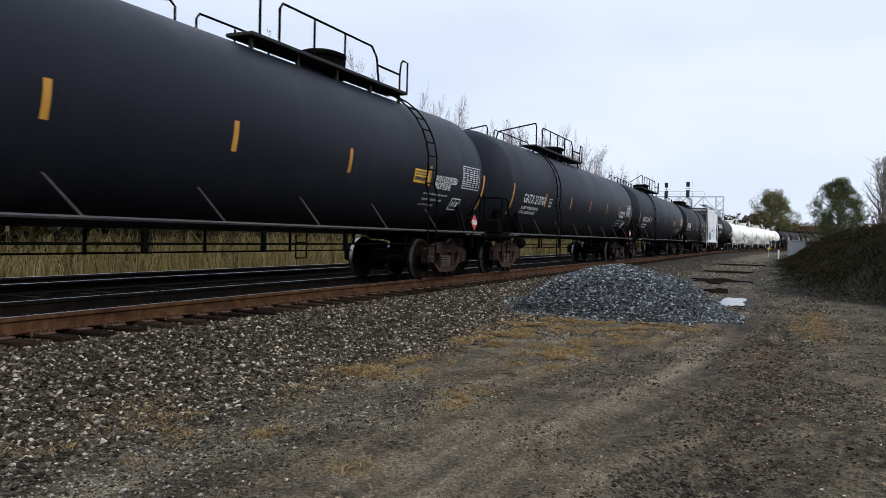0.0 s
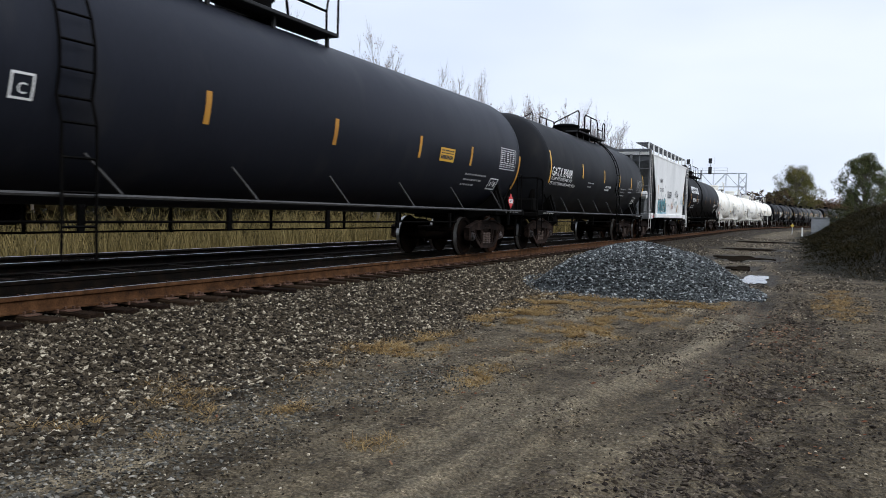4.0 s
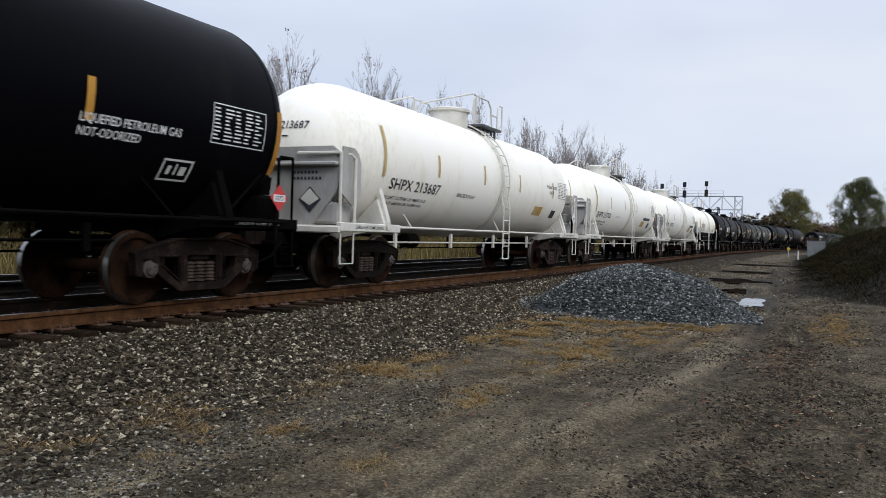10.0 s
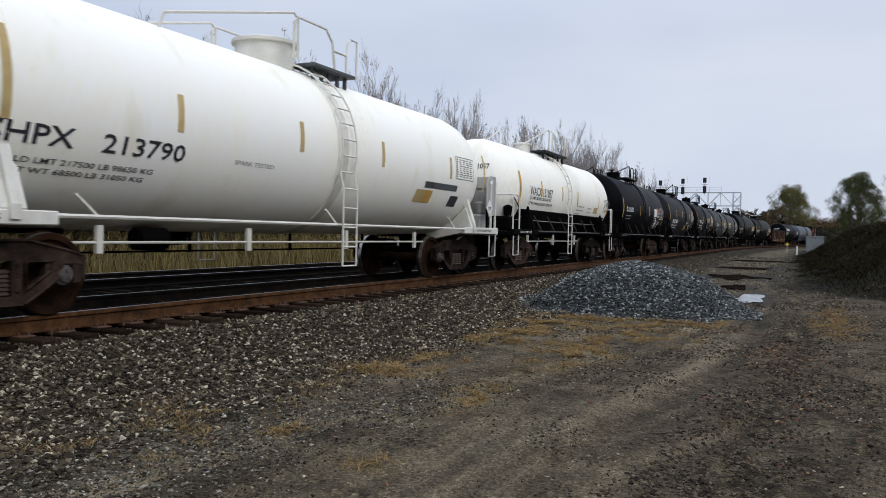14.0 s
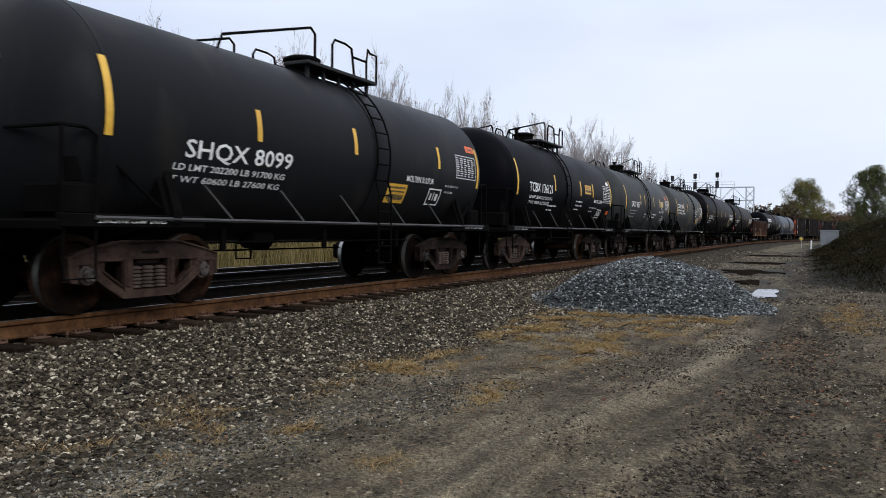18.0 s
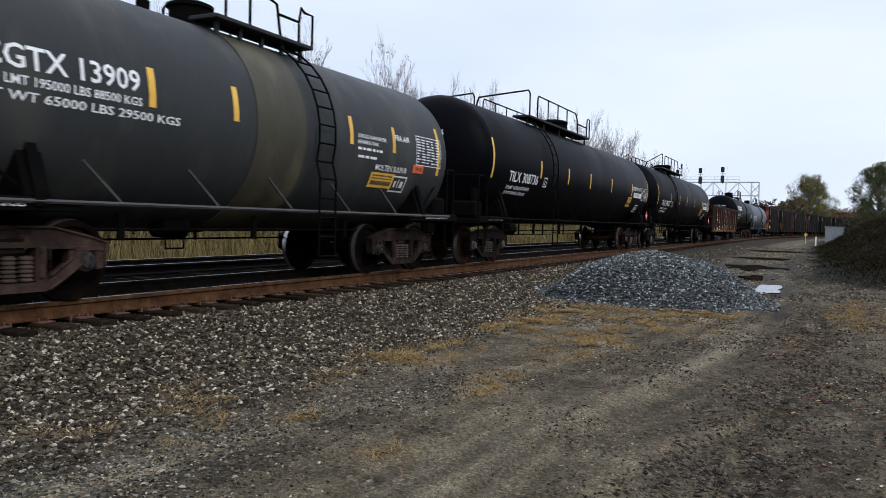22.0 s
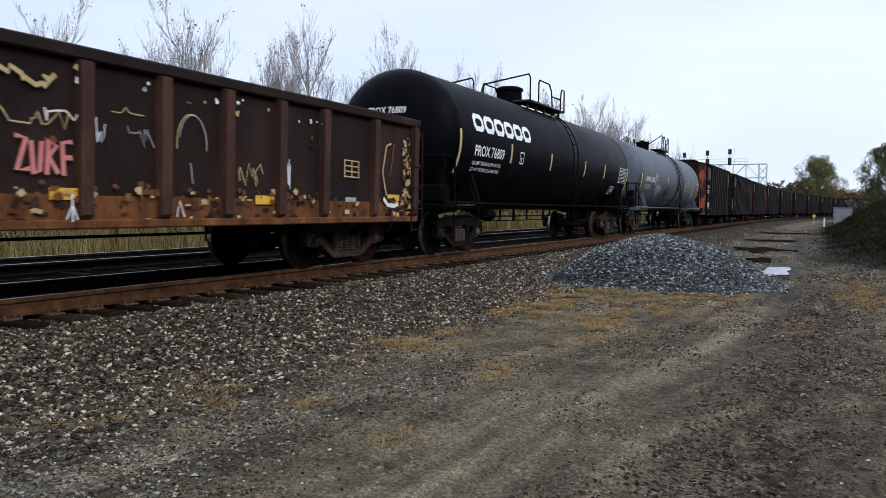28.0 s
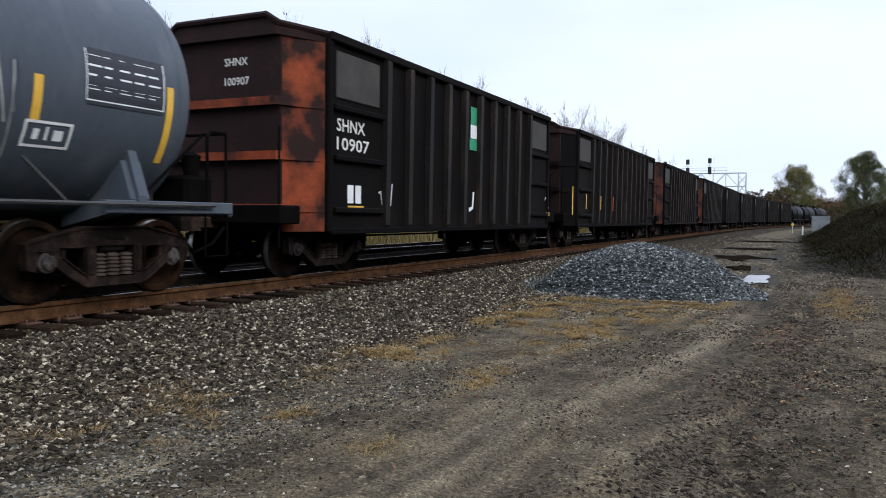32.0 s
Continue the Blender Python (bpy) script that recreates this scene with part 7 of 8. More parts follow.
def hopper_paint():
    """A teal bubble-letter piece, tags in black, and small coloured splashes."""
    fat = [arc(2.98, 1.60, 0.17, 0.24, 40, 320), [(2.78, 1.35), (2.95, 1.45), (3.12, 1.36)], arc(3.46, 1.62, 0.16, 0.22, -30, 300), [(3.62, 1.85), (3.66, 1.42)], arc(4.02, 1.68, 0.17, 0.17, 200, -40), [(3.86, 1.9), (3.84, 1.36)],
           [(4.1, 1.55), (4.28, 1.36)], arc(4.62, 1.78, 0.18, 0.12, 20, 250), arc(4.64, 1.52, 0.2, 0.14, 90, -150), [(4.95, 1.36), (5.0, 1.8)]]
    out = [(0, 0, p, 0.30, M_BTXT) for p in fat]
    out += [(0, 0, p, 0.24, (M_TEAL, M_TEAL, M_TEALDARK)[i % 3]) for i, p in enumerate(fat)]
    out += [(0, 0, [(x - 0.05, z + 0.05) for x, z in p[: max(2, len(p) * 2 // 3)]], 0.035, M_SKYB) for p in fat]
    out += [(0, 0, [(2.62 + 0.62 * k, 1.20), (2.95 + 0.62 * k, 1.30 - 0.04 * (k % 2)), (3.24 + 0.62 * k, 1.20)], 0.17, (M_SKYB, M_TEAL, M_SKYB, M_SKYB)[k]) for k in range(4)]
    out += [(0, 0, wild(2.7 + 0.5 * k, 1.1, 0.5, 0.22, 50 + k, 6), 0.018, (M_TEALDARK, M_WTXT)[k % 2]) for k in range(5)]
    out += [(0, 0, [(4.62, 1.46), (4.78, 1.62), (4.72, 1.84), (4.86, 1.9)], 0.07, M_OCH), (0, 0, [(2.6, 1.9), (2.66, 2.06), (2.74, 1.88)], 0.06, M_OCH)]
    for cx, cz in ((2.85, 2.04), (3.5, 2.1), (4.0, 2.02), (4.7, 2.1)):
        out += [(0, 0, [(cx - 0.05, cz), (cx - 0.02, cz + 0.16)], 0.025, M_GTXT), (0, 0, [(cx + 0.05, cz), (cx + 0.04, cz + 0.2)], 0.025, M_BTXT)]
    # the dense black tag: five crowded loops struck through
    for k in range(5):
        u = 5.38 + 0.27 * k
        out.append((0, 0, arc(u + 0.1, 2.24, 0.10, 0.17, 90 * k, 90 * k + 300), 0.04, M_BTXT))
        out.append((0, 0, [(u, 2.06), (u + 0.05, 2.44), (u + 0.18, 2.28 - 0.06 * (k % 2)), (u + 0.24, 2.05 + 0.03 * k)], 0.035, M_BTXT))
    out += [(0, 0, [(5.3, 2.06), (5.9, 2.26), (6.75, 2.2)], 0.022, M_BTXT), (0, 0, wild(5.35, 2.0, 1.3, 0.5, 71, 16), 0.016, M_GTXT)]
    for u, z, w, h, seed, n, wd, m in ((7.75, 2.1, 0.5, 0.5, 4, 9, 0.045, M_BTXT), (8.2, 2.12, 0.6, 0.45, 5, 9, 0.045, M_BTXT), (8.75, 2.1, 0.12, 0.5, 44, 4, 0.05, M_BTXT), (7.6, 1.72, 0.9, 0.3, 45, 7, 0.03, M_TEAL), (7.1, 1.85, 0.5, 0.28, 12, 7, 0.035, M_BTXT), (5.5, 1.5, 0.55, 0.28, 6, 11, 0.02, M_BTXT), (6.0, 1.5, 0.5, 0.26, 16, 9, 0.02, M_GTXT),
                                        (6.5, 1.5, 0.4, 0.45, 7, 6, 0.05, M_OCH), (6.75, 1.42, 0.5, 0.5, 8, 8, 0.04, M_PINK), (6.7, 1.4, 0.55, 0.6, 18, 8, 0.018, M_BTXT), (7.4, 1.55, 0.9, 0.35, 9, 10, 0.025, M_GTXT), (9.9, 1.75, 0.9, 0.55, 10, 12, 0.035, M_SKYB), (10.5, 1.7, 0.6, 0.4, 11, 8, 0.03, M_SKYB), (9.6, 1.6, 0.6, 0.3, 19, 8, 0.018, M_GTXT)):
        out.append((0, 0, wild(u, z, w, h, seed, n), wd, m))
    star = [(10.2 + (0.42 if k % 2 else 0.2) * math.cos(0.63 * k), 2.0 + (0.28 if k % 2 else 0.13) * math.sin(0.63 * k)) for k in range(11)]
    out += [(0, 0, star, 0.035, M_SKYB), (0, 0, [(10.82, 1.8), (10.9, 2.2), (10.98, 1.82), (11.05, 2.1)], 0.07, M_OCH), (0, 0, [(8.5, 1.4), (8.9, 1.82), (8.6, 1.4)], 0.09, M_OCH)]
    for k in range(4):
        out.append((0, 0, [(8.6 + 0.18 * k, 1.36), (8.72 + 0.18 * k, 1.72)], 0.02, M_GTXT))
    out += [(0, 0, [(0.95 + 0.2 * k, 1.02), (1.0 + 0.2 * k, 1.12), (0.93 + 0.2 * k, 1.05)], 0.035, M_RED) for k in range(4)]
    return out


place(hopper, 88.2, label="pale grey covered hopper car sprayed with graffiti", texts=[("NAHX", 3.24, 4.04, 2.78, 0.2, D), ("321213", 3.2, 4.18, 2.33, 0.2, D), ("C", 4.8, 4.9, 2.58, 0.1, D)],
      patches=[(2.66, 2.18, 0.09, 0.46, M_OCH), (11.1, 2.16, 0.09, 0.36, M_OCH), (2.4, 1.05, 0.02, 0.3, D), (5.4, 1.02, 3.0, 0.03, P_HOPGREY)], scrawl=hopper_paint())

spec = long_gas("PROX 35960", W, "LD LMT 162400 LB 73650 KG", "LT WT 100600 LB 45600 KG", [("LIQUEFIED PETROLEUM GAS", 14.95, 16.4, 2.08, 0.1, W), ("NOT-ODORIZED", 14.95, 15.8, 1.93, 0.1, W)])
spec.update(texts=[("PROX 35960", 2.83, 4.48, 2.11, 0.24, W)] + [(q[0], q[1] + 0.35, q[2] + 0.35, *q[3:]) for q in spec["texts"][1:3]] + spec["texts"][4:] + [("C", 5.45, 5.55, 2.12, 0.1, W)], maker=[(2.15, 5.6, 2.66, 0.46, W)],
            outlines=[(5.36, 2.05, 0.26, 0.28, W)], panels=[(16.9, 2.08, 1.05, 0.52, W)], frames=[(16.25, 1.49, 0.5, 0.31, W)], ladder=6.4, top=(3.2, 5.7, 5.7, 9.6, 11.5), domes=((10.2, 0.42, 0.42),))
place(tank_car, 107.6, label="long black pressure tank car with ochre stripes and white mark", paint=P_BLACK, stripe=M_ORG,
      stripes=[(1.88, 1.69, 0.92), (4.88, 2.16, 0.46), (7.25, 2.15, 0.46), (9.5, 2.15, 0.46), (12.25, 2.14, 0.46), (15.0, 2.1, 0.46), (18.2, 1.75, 0.92)], placards=[(18.2, 1.44, "1075")], end_text=("PROX 35960", 0.2, G), **spec)

WHITE = dict(r=1.42, zc=2.36, head=1.42, gap=0.74, few_stays=True, flat=False, trim=M_CREAM, pipe=M_CREAM, saddle=M_CREAM, grate=P_HOPGREY, dome_paint=M_CREAM, shield=True, deck=(7.95, 9.25), top=(4.7, 7.5, 6.7, 8.5, 9.3), domes=((7.75, 0.5, 0.36),), ladder=8.1, bands=(8.1,), band_paint=M_CREAM,
             stripe=M_TAN, stripes=[(2.05, 2.02, 0.95), (4.33, 2.18, 0.46), (6.85, 2.2, 0.46), (9.35, 2.18, 0.46), (12.3, 2.18, 0.46), (14.2, 2.0, 0.88)], stays=5)
for s_end, mark in ((123.3, "SHPX 213687"), (139.3, "SHPX 213760"), (155.0, "SHPX 213790")):
    extra = [("HYDROCHLORIC", 11.75, 12.75, 2.45, 0.09, D), ("ACID", 12.05, 12.4, 2.3, 0.09, D), ("SPARK TESTED 11-2014", 5.45, 6.46, 1.83, 0.08, D)] if mark.endswith("87") else [("SPARK TESTED", 5.45, 6.3, 1.87, 0.06, M_GTXT)]
    stick = [(10.9, 1.59, 0.4, 0.28, M_TAN), (11.3, 1.59, 0.33, 0.28, M_OCH), (12.55, 1.55, 0.42, 0.26, D)] + ([] if mark.endswith("87") else [(11.2, 1.92, 1.57, 0.13, P_HOPGREY)])
    place(tank_car, s_end, label="white acid tank car with cream fittings and rounded ends", paint=P_WHITE, texts=([(mark, 2.40, 4.56, 1.81, 0.21, D)] if not mark.endswith("790") else [("SHPX", 1.93, 2.92, 1.81, 0.21, D), ("213790", 3.28, 4.52, 1.81, 0.21, D)]) + [ ("LD LMT 217500 LB 98650 KG", 2.30, 4.1, 1.60, 0.065, D), ("LT WT 68500 LB 31050 KG", 2.30, 4.0, 1.48, 0.065, D)] + extra,
          patches=stick, panels=[(12.6 if mark.endswith("790") else 12.9, 2.2, 0.97, 0.5, P_HOPMID)], placards=[(14.45, 1.62, "1789")], end_text=(mark, 0.2, D), **WHITE)

place(tank_car, 167.75, label="white tank car with a black lower half", paint=P_WHITE, lower=P_BLACK, lower_from=-24, r=1.38, zc=2.28, head=0.8, top=(3.2, 5.35, 5.0, 6.0, 7.4), domes=((5.2, 0.26, 0.26),), valves=(6.1,), dome_paint=M_CREAM, ladder=5.8, trim=M_CREAM,
      stripes=[(1.25, 1.83, 0.92), (3.1, 2.12, 0.46), (5.25, 2.1, 0.44), (7.05, 2.05, 0.44), (10.0, 2.03, 0.44), (11.4, 1.8, 0.6)],
      texts=[("WACX 151057", 2.1, 4.21, 2.13, 0.24, D), ("LD LMT 201600 LB 91450 KG", 2.11, 4.09, 2.01, 0.085, D), ("LT WT 61400 LB 27850 KG NEW 9-99", 2.11, 4.27, 1.86, 0.085, D)],
      print=[(7.1, 1.98, rows((0.5, 0.3), (0.6, 0.2), (0.4,)), M_GTXT), (8.5, 1.95, rows((0.5,), (0.4,)), M_GTXT)], panels=[(10.8, 1.9, 0.95, 0.5, P_HOPGREY)], patches=[(9.4, 1.82, 0.55, 0.22, M_TAN)], end_text=("WACX 151057", 0.2, D))

SULPHUR = dict(r=1.46, zc=2.26, rail_h=0.54, top=(2.4, 5.15, 4.7, 6.0, 6.9), domes=((5.6, 0.3, 0.3),), valves=(4.6,), ladder=5.5, stays=5)
FOUR = [(1.25, 1.95, 0.95), (4.0, 2.2, 0.44), (6.2, 2.2, 0.44), (8.4, 2.2, 0.44), (10.95, 1.95, 0.95)]
FRAMED = dict(frames=[(9.2, 1.48, 0.52, 0.32, W)], panels=[(9.93, 2.05, 1.02, 0.56, W)])
ORANGE = (10.0, 2.64, 0.42, 0.15, M_ORGP)
place(tank_car, 180.2, label="black molten-sulphur tank car with white stickers", paint=P_BLACK, stripes=[(1.25, 1.75, 0.9), (4.95, 2.0, 0.44), (7.2, 2.05, 0.44), (9.3, 2.04, 0.46), (11.15, 1.6, 0.9)],
      texts=[("DULX 5300", 1.95, 3.4, 2.1, 0.2, W), ("2448", 9.47, 9.78, 2.31, 0.09, D), ("MOLTEN", 9.37, 9.84, 2.15, 0.1, W), ("SULPHUR", 9.37, 9.87, 2.01, 0.1, W), ("EXTERIOR COATING", 8.6, 9.2, 1.93, 0.06, W)],
      patches=[(8.57, 2.04, 0.7, 0.39, W), (9.4, 2.28, 0.42, 0.16, M_ORGP), (9.15, 1.42, 0.16, 0.5, W), (9.42, 1.42, 0.22, 0.42, G)], print=[(8.6, 1.82, rows((0.3, 0.15), (0.4,), (0.25, 0.1), (0.3,)), G), (2.0, 1.9, rows((0.4, 0.5), (0.6, 0.3)), G)], end_text=("DULX 5300", 0.2, G),
      frames=[(9.9, 1.5, 0.44, 0.31, W)], panels=[(9.93, 1.95, 1.06, 0.57, W)], **SULPHUR)
place(tank_car, 192.7, label="dark grey molten-sulphur tank car with yellow stripes and panel", paint=P_DARK, stripes=[(1.15, 2.0, 0.9), (3.65, 2.2, 0.44), (6.1, 2.25, 0.44), (9.2, 2.25, 0.44), (11.15, 1.95, 0.9)],
      texts=[("SHQX 8099", 2.35, 4.46, 1.87, 0.22, W), ("LD LMT 202200 LB 91700 KG", 2.2, 4.35, 1.70, 0.085, W), ("LT WT 60600 LB 27600 KG", 2.12, 4.3, 1.54, 0.085, W), ("MOLTEN SULFUR", 7.95, 9.06, 1.92, 0.11, W), ("2448", 10.75, 11.06, 2.76, 0.09, D)], patches=[(7.34, 1.47, 0.7, 0.38, Y), (10.7, 2.73, 0.42, 0.15, M_ORGP)],
      print=[(9.6, 1.9, rows((0.3, 0.2), (0.35,)), G)], frames=[(8.94, 1.48, 0.55, 0.36, W)], panels=[(10.07, 2.12, 1.0, 0.5, W)], end_text=("SHQX 8099", 0.2, G), **{**SULPHUR, "ladder": 6.9, "bands": (6.9,), "top": (3.7, 5.8, 5.6, 6.9, 7.75), "domes": ((6.6, 0.3, 0.3),), "valves": ()})
place(tank_car, 205.0, label="black molten-sulphur tank car with crisp white lettering", paint=P_BLACK, stripes=[(1.25, 1.95, 0.95), (4.35, 2.2, 0.46), (7.03, 2.18, 0.46), (8.5, 2.18, 0.46), (11.0, 1.95, 0.95)],
      texts=[("TCBX 136121", 2.18, 4.14, 2.09, 0.24, W), ("LD LMT 203400 LB 92250 KG", 2.24, 4.16, 1.9, 0.085, W), ("LT WT 59600 LB 27050 KG", 2.24, 4.0, 1.75, 0.085, W), ("MOLTEN SULFUR", 8.71, 9.83, 2.0, 0.11, W), ("2447", 10.7, 10.93, 1.66, 0.07, D)],
      patches=[(7.57, 2.26, 0.72, 0.29, Y), (10.48, 2.7, 0.36, 0.13, W), (10.64, 1.63, 0.34, 0.14, M_ORGP)], print=[(3.9, 1.72, rows((0.3, 0.4), (0.5,)), W), (6.6, 1.95, rows((0.4, 0.2), (0.3, 0.3), (0.4,)), W), (8.3, 1.8, rows((0.5, 0.3), (0.4,)), G)],
      frames=[(9.39, 1.46, 0.52, 0.33, W)], panels=[(9.94, 2.05, 1.03, 0.6, W)], end_text=("TCBX 136121", 0.2, W), **{**SULPHUR, "bands": (5.6,)})
place(tank_car, 217.35, label="worn dark grey sulphur tank car with chalk scrawls", paint=P_MID, stripes=[(1.25, 1.95, 0.95), (4.04, 2.2, 0.46), (4.9, 2.2, 0.46), (6.95, 2.2, 0.46), (8.42, 2.2, 0.46), (10.9, 1.95, 0.95)],
      texts=[("GATX 4827", 2.28, 3.95, 2.08, 0.22, W), ("MOLTEN SULFUR", 8.43, 9.53, 1.96, 0.1, W), ("2448", 9.95, 10.24, 2.68, 0.08, D), ("SR 6754", 8.72, 9.15, 2.11, 0.09, W)], patches=[(8.63, 2.24, 0.7, 0.26, M_TAN), (9.9, 2.64, 0.4, 0.15, M_ORGP), (6.72, 1.64, 1.1, 0.27, D)],
      print=[(2.2, 1.9, rows((0.4, 0.5, 0.3), (0.3, 0.6), (0.4, 0.4)), G), (6.8, 1.82, rows((0.5, 0.4), (0.7,)), W), (5.2, 1.8, rows((0.4,), (0.5,)), W)], scrawl=[(6.0, 1.6, [(0, 0.4), (0.15, 0.1), (0.5, 0.15), (0.7, 0.35), (0.3, 0.3), (0.2, -0.1)], 0.025, G), (8.9, 1.45, [(0, 0), (0.2, 0.3), (0.3, 0.1), (0.5, 0.35)], 0.02, G)],
      end_text=("GATX 4827", 0.2, G), **{**SULPHUR, **FRAMED, "bands": (5.55,)})
place(tank_car, 229.7, label="charcoal sulphur tank car with a broad ochre-stained band", paint=P_MID, stripes=[(1.2, 1.9, 0.95), (3.52, 2.22, 0.46), (4.92, 2.24, 0.46), (7.66, 2.22, 0.46), (9.04, 2.2, 0.46), (10.8, 1.9, 0.95)],
      texts=[("CGTX 13909", 1.55, 3.4, 2.37, 0.23, W), ("LD LMT 195000 LBS 88500 KGS", 1.58, 3.42, 2.21, 0.09, W), ("LT WT 65000 LBS 29500 KGS", 1.58, 4.0, 2.06, 0.09, W), ("FRA AIR", 9.13, 9.66, 2.43, 0.1, W), ("MOLTEN SULFUR", 8.53, 9.63, 1.86, 0.1, W), ("CONSULT OWNER BEFORE", 7.9, 8.8, 2.36, 0.06, W), ("REPAIRING TANK", 7.9, 8.55, 2.26, 0.06, W), ("2448", 9.9, 10.2, 1.93, 0.09, D)],
      patches=[(8.44, 1.54, 0.8, 0.28, Y), (9.85, 1.9, 0.4, 0.15, M_ORGP)], print=[(7.9, 2.16, rows((0.4, 0.3), (0.6,)), W)], end_text=("CGTX 13909", 0.2, W), band_paint=P_WORN, **{**SULPHUR, **FRAMED, "bands": (5.5, 5.72, 5.94, 6.16, 6.38), "top": (2.8, 5.4, 5.2, 6.5, 7.4), "ladder": 6.9})
for s_end, mark in ((249.5, "TILX 308736"), (269.4, "TILX 308727")):
    spec = long_gas(mark, W, "LD LMT 163100 LB 74000 KG", "LT WT 99900 LB 45300 KG", [("LIQUEFIED PETROLEUM GAS", 15.6, 17.25, 2.44, 0.13, W), ("NOT ODORIZED", 16.05, 16.9, 2.2, 0.1, D)])
    place(tank_car, s_end, label="long glossy black pressure tank car with yellow stripes", paint=P_BLACK, stripes=gas_stripes(last=18.5), patches=[(15.93, 2.15, 1.35, 0.19, W), (15.12, 1.74, 0.6, 0.4, Y)],
          placards=[(18.1, 1.44, "1075")], end_text=(mark, 0.2, W), **{**spec, "panels": [(17.3, 2.08, 1.08, 0.5, W)], "frames": [(16.75, 1.52, 0.55, 0.33, W)]})


def slate_marks():
    """An oil stain round the tank and pale drips beside it."""
    r = random.Random(9)
    out = [(0, 0, [(11.25, 4.1), (11.15, 3.7), (11.0, 3.2), (10.9, 2.7), (10.93, 2.2), (11.0, 1.7), (11.05, 1.3)], w, P_CHAR) for w in (0.36,)]
    out += [(0, 0, [(10.75 + 0.1 * k, 2.6 - 0.2 * k), (10.6 + 0.1 * k, 1.9), (10.65 + 0.12 * k, 1.3)], 0.05, P_CHAR) for k in range(3)]
    for i in range(60):
        u, z0 = r.uniform(11.6, 13.9), r.uniform(2.2, 2.8)
        z1 = z0 - r.uniform(0.35, 1.2)
        k = r.uniform(0.02, 0.14)
        out.append((0, 0, [(u, z0), (u + k * 0.5 + r.uniform(-0.02, 0.02), (z0 + z1) / 2), (u + k, max(1.4, z1))], r.uniform(0.008, 0.022), r.choice((P_GREY, G, G))))
    for i in range(70):
        u, z0 = r.choice((r.uniform(4.5, 8.0), r.uniform(6.2, 7.2))), r.uniform(1.75, 2.2)
        out.append((0, 0, [(u, z0), (u + 0.03, z0 - 0.15), (u + 0.05, z0 - r.uniform(0.25, 0.55))], r.uniform(0.008, 0.022), P_DARK))
    return out


def flakes(seed, n, u1, z0, z1, mats, w0=0.1, w1=0.5, u0=0.9):
    r = random.Random(seed)
    out = []
    for i in range(n):
        u, z, w, h = r.uniform(u0, u1), r.uniform(z0, z1), r.uniform(w0, w1), r.uniform(0.015, 0.09)
        out.append((u, z, [(0, 0), (w * 0.4, h * r.uniform(-0.4, 0.4)), (w, h * r.uniform(-0.5, 0.5))], h, r.choice(mats)))
    return out


GON_Y = [(4.4, 1.07, 0.46, 0.12, Y), (6.42, 1.05, 0.46, 0.12, Y), (8.58, 1.04, 0.42, 0.12, Y), (11.6, 1.02, 0.38, 0.12, Y), (15.0, 1.02, 0.4, 0.2, Y), (2.0, 1.08, 0.46, 0.12, Y)]
gon_marks = flakes(3, 160, 15.6, 0.82, 1.06, (M_OLDCREAM, M_RUST, M_RUST, M_RUSTLOW, M_RUST, M_RUSTPOST), 0.03, 0.14) + flakes(4, 40, 15.8, 1.1, 2.3, (M_RUSTLOW, M_RUST, M_GONDARK), 0.03, 0.14)
gon_marks += flakes(11, 120, 15.86, 0.95, 2.25, (M_OLDCREAM, M_RUSTLOW, M_OLDCREAM, M_RUST), 0.02, 0.10, 15.5) + flakes(12, 60, 15.8, 0.85, 1.15, (M_OLDCREAM, M_RUSTLOW, M_RUST), 0.04, 0.2, 14.8)
gon_marks += [(0, 0, [(14.95, 1.2), (14.82, 1.6), (14.95, 2.05), (15.1, 2.1)], 0.035, M_OLDCREAM), (0, 0, [(15.2, 2.1), (15.15, 1.8), (15.05, 1.55)], 0.04, M_RUSTLOW), (0, 0, [(14.85, 1.15), (15.0, 1.04), (15.2, 1.02), (15.35, 1.06)], 0.07, M_CREAM)]
for k in range(4):
    gon_marks.append((0, 0, [(13.68, 1.48 + 0.085 * k), (14.08, 1.47 + 0.085 * k)], 0.02, M_OLDCREAM))
gon_marks += [(0, 0, [(u, 1.46), (u, 1.74)], 0.025, M_OLDCREAM) for u in (13.68, 13.88, 14.08)]
gon_marks += flakes(33, 70, 5.2, 0.84, 1.02, (M_OLDCREAM, M_OLDCREAM, M_CREAM, M_RUSTLOW), 0.10, 0.32) + flakes(34, 40, 8.4, 0.84, 1.0, (M_OLDCREAM, M_RUSTLOW), 0.04, 0.16, 5.2)
gon_marks += pink_tag()
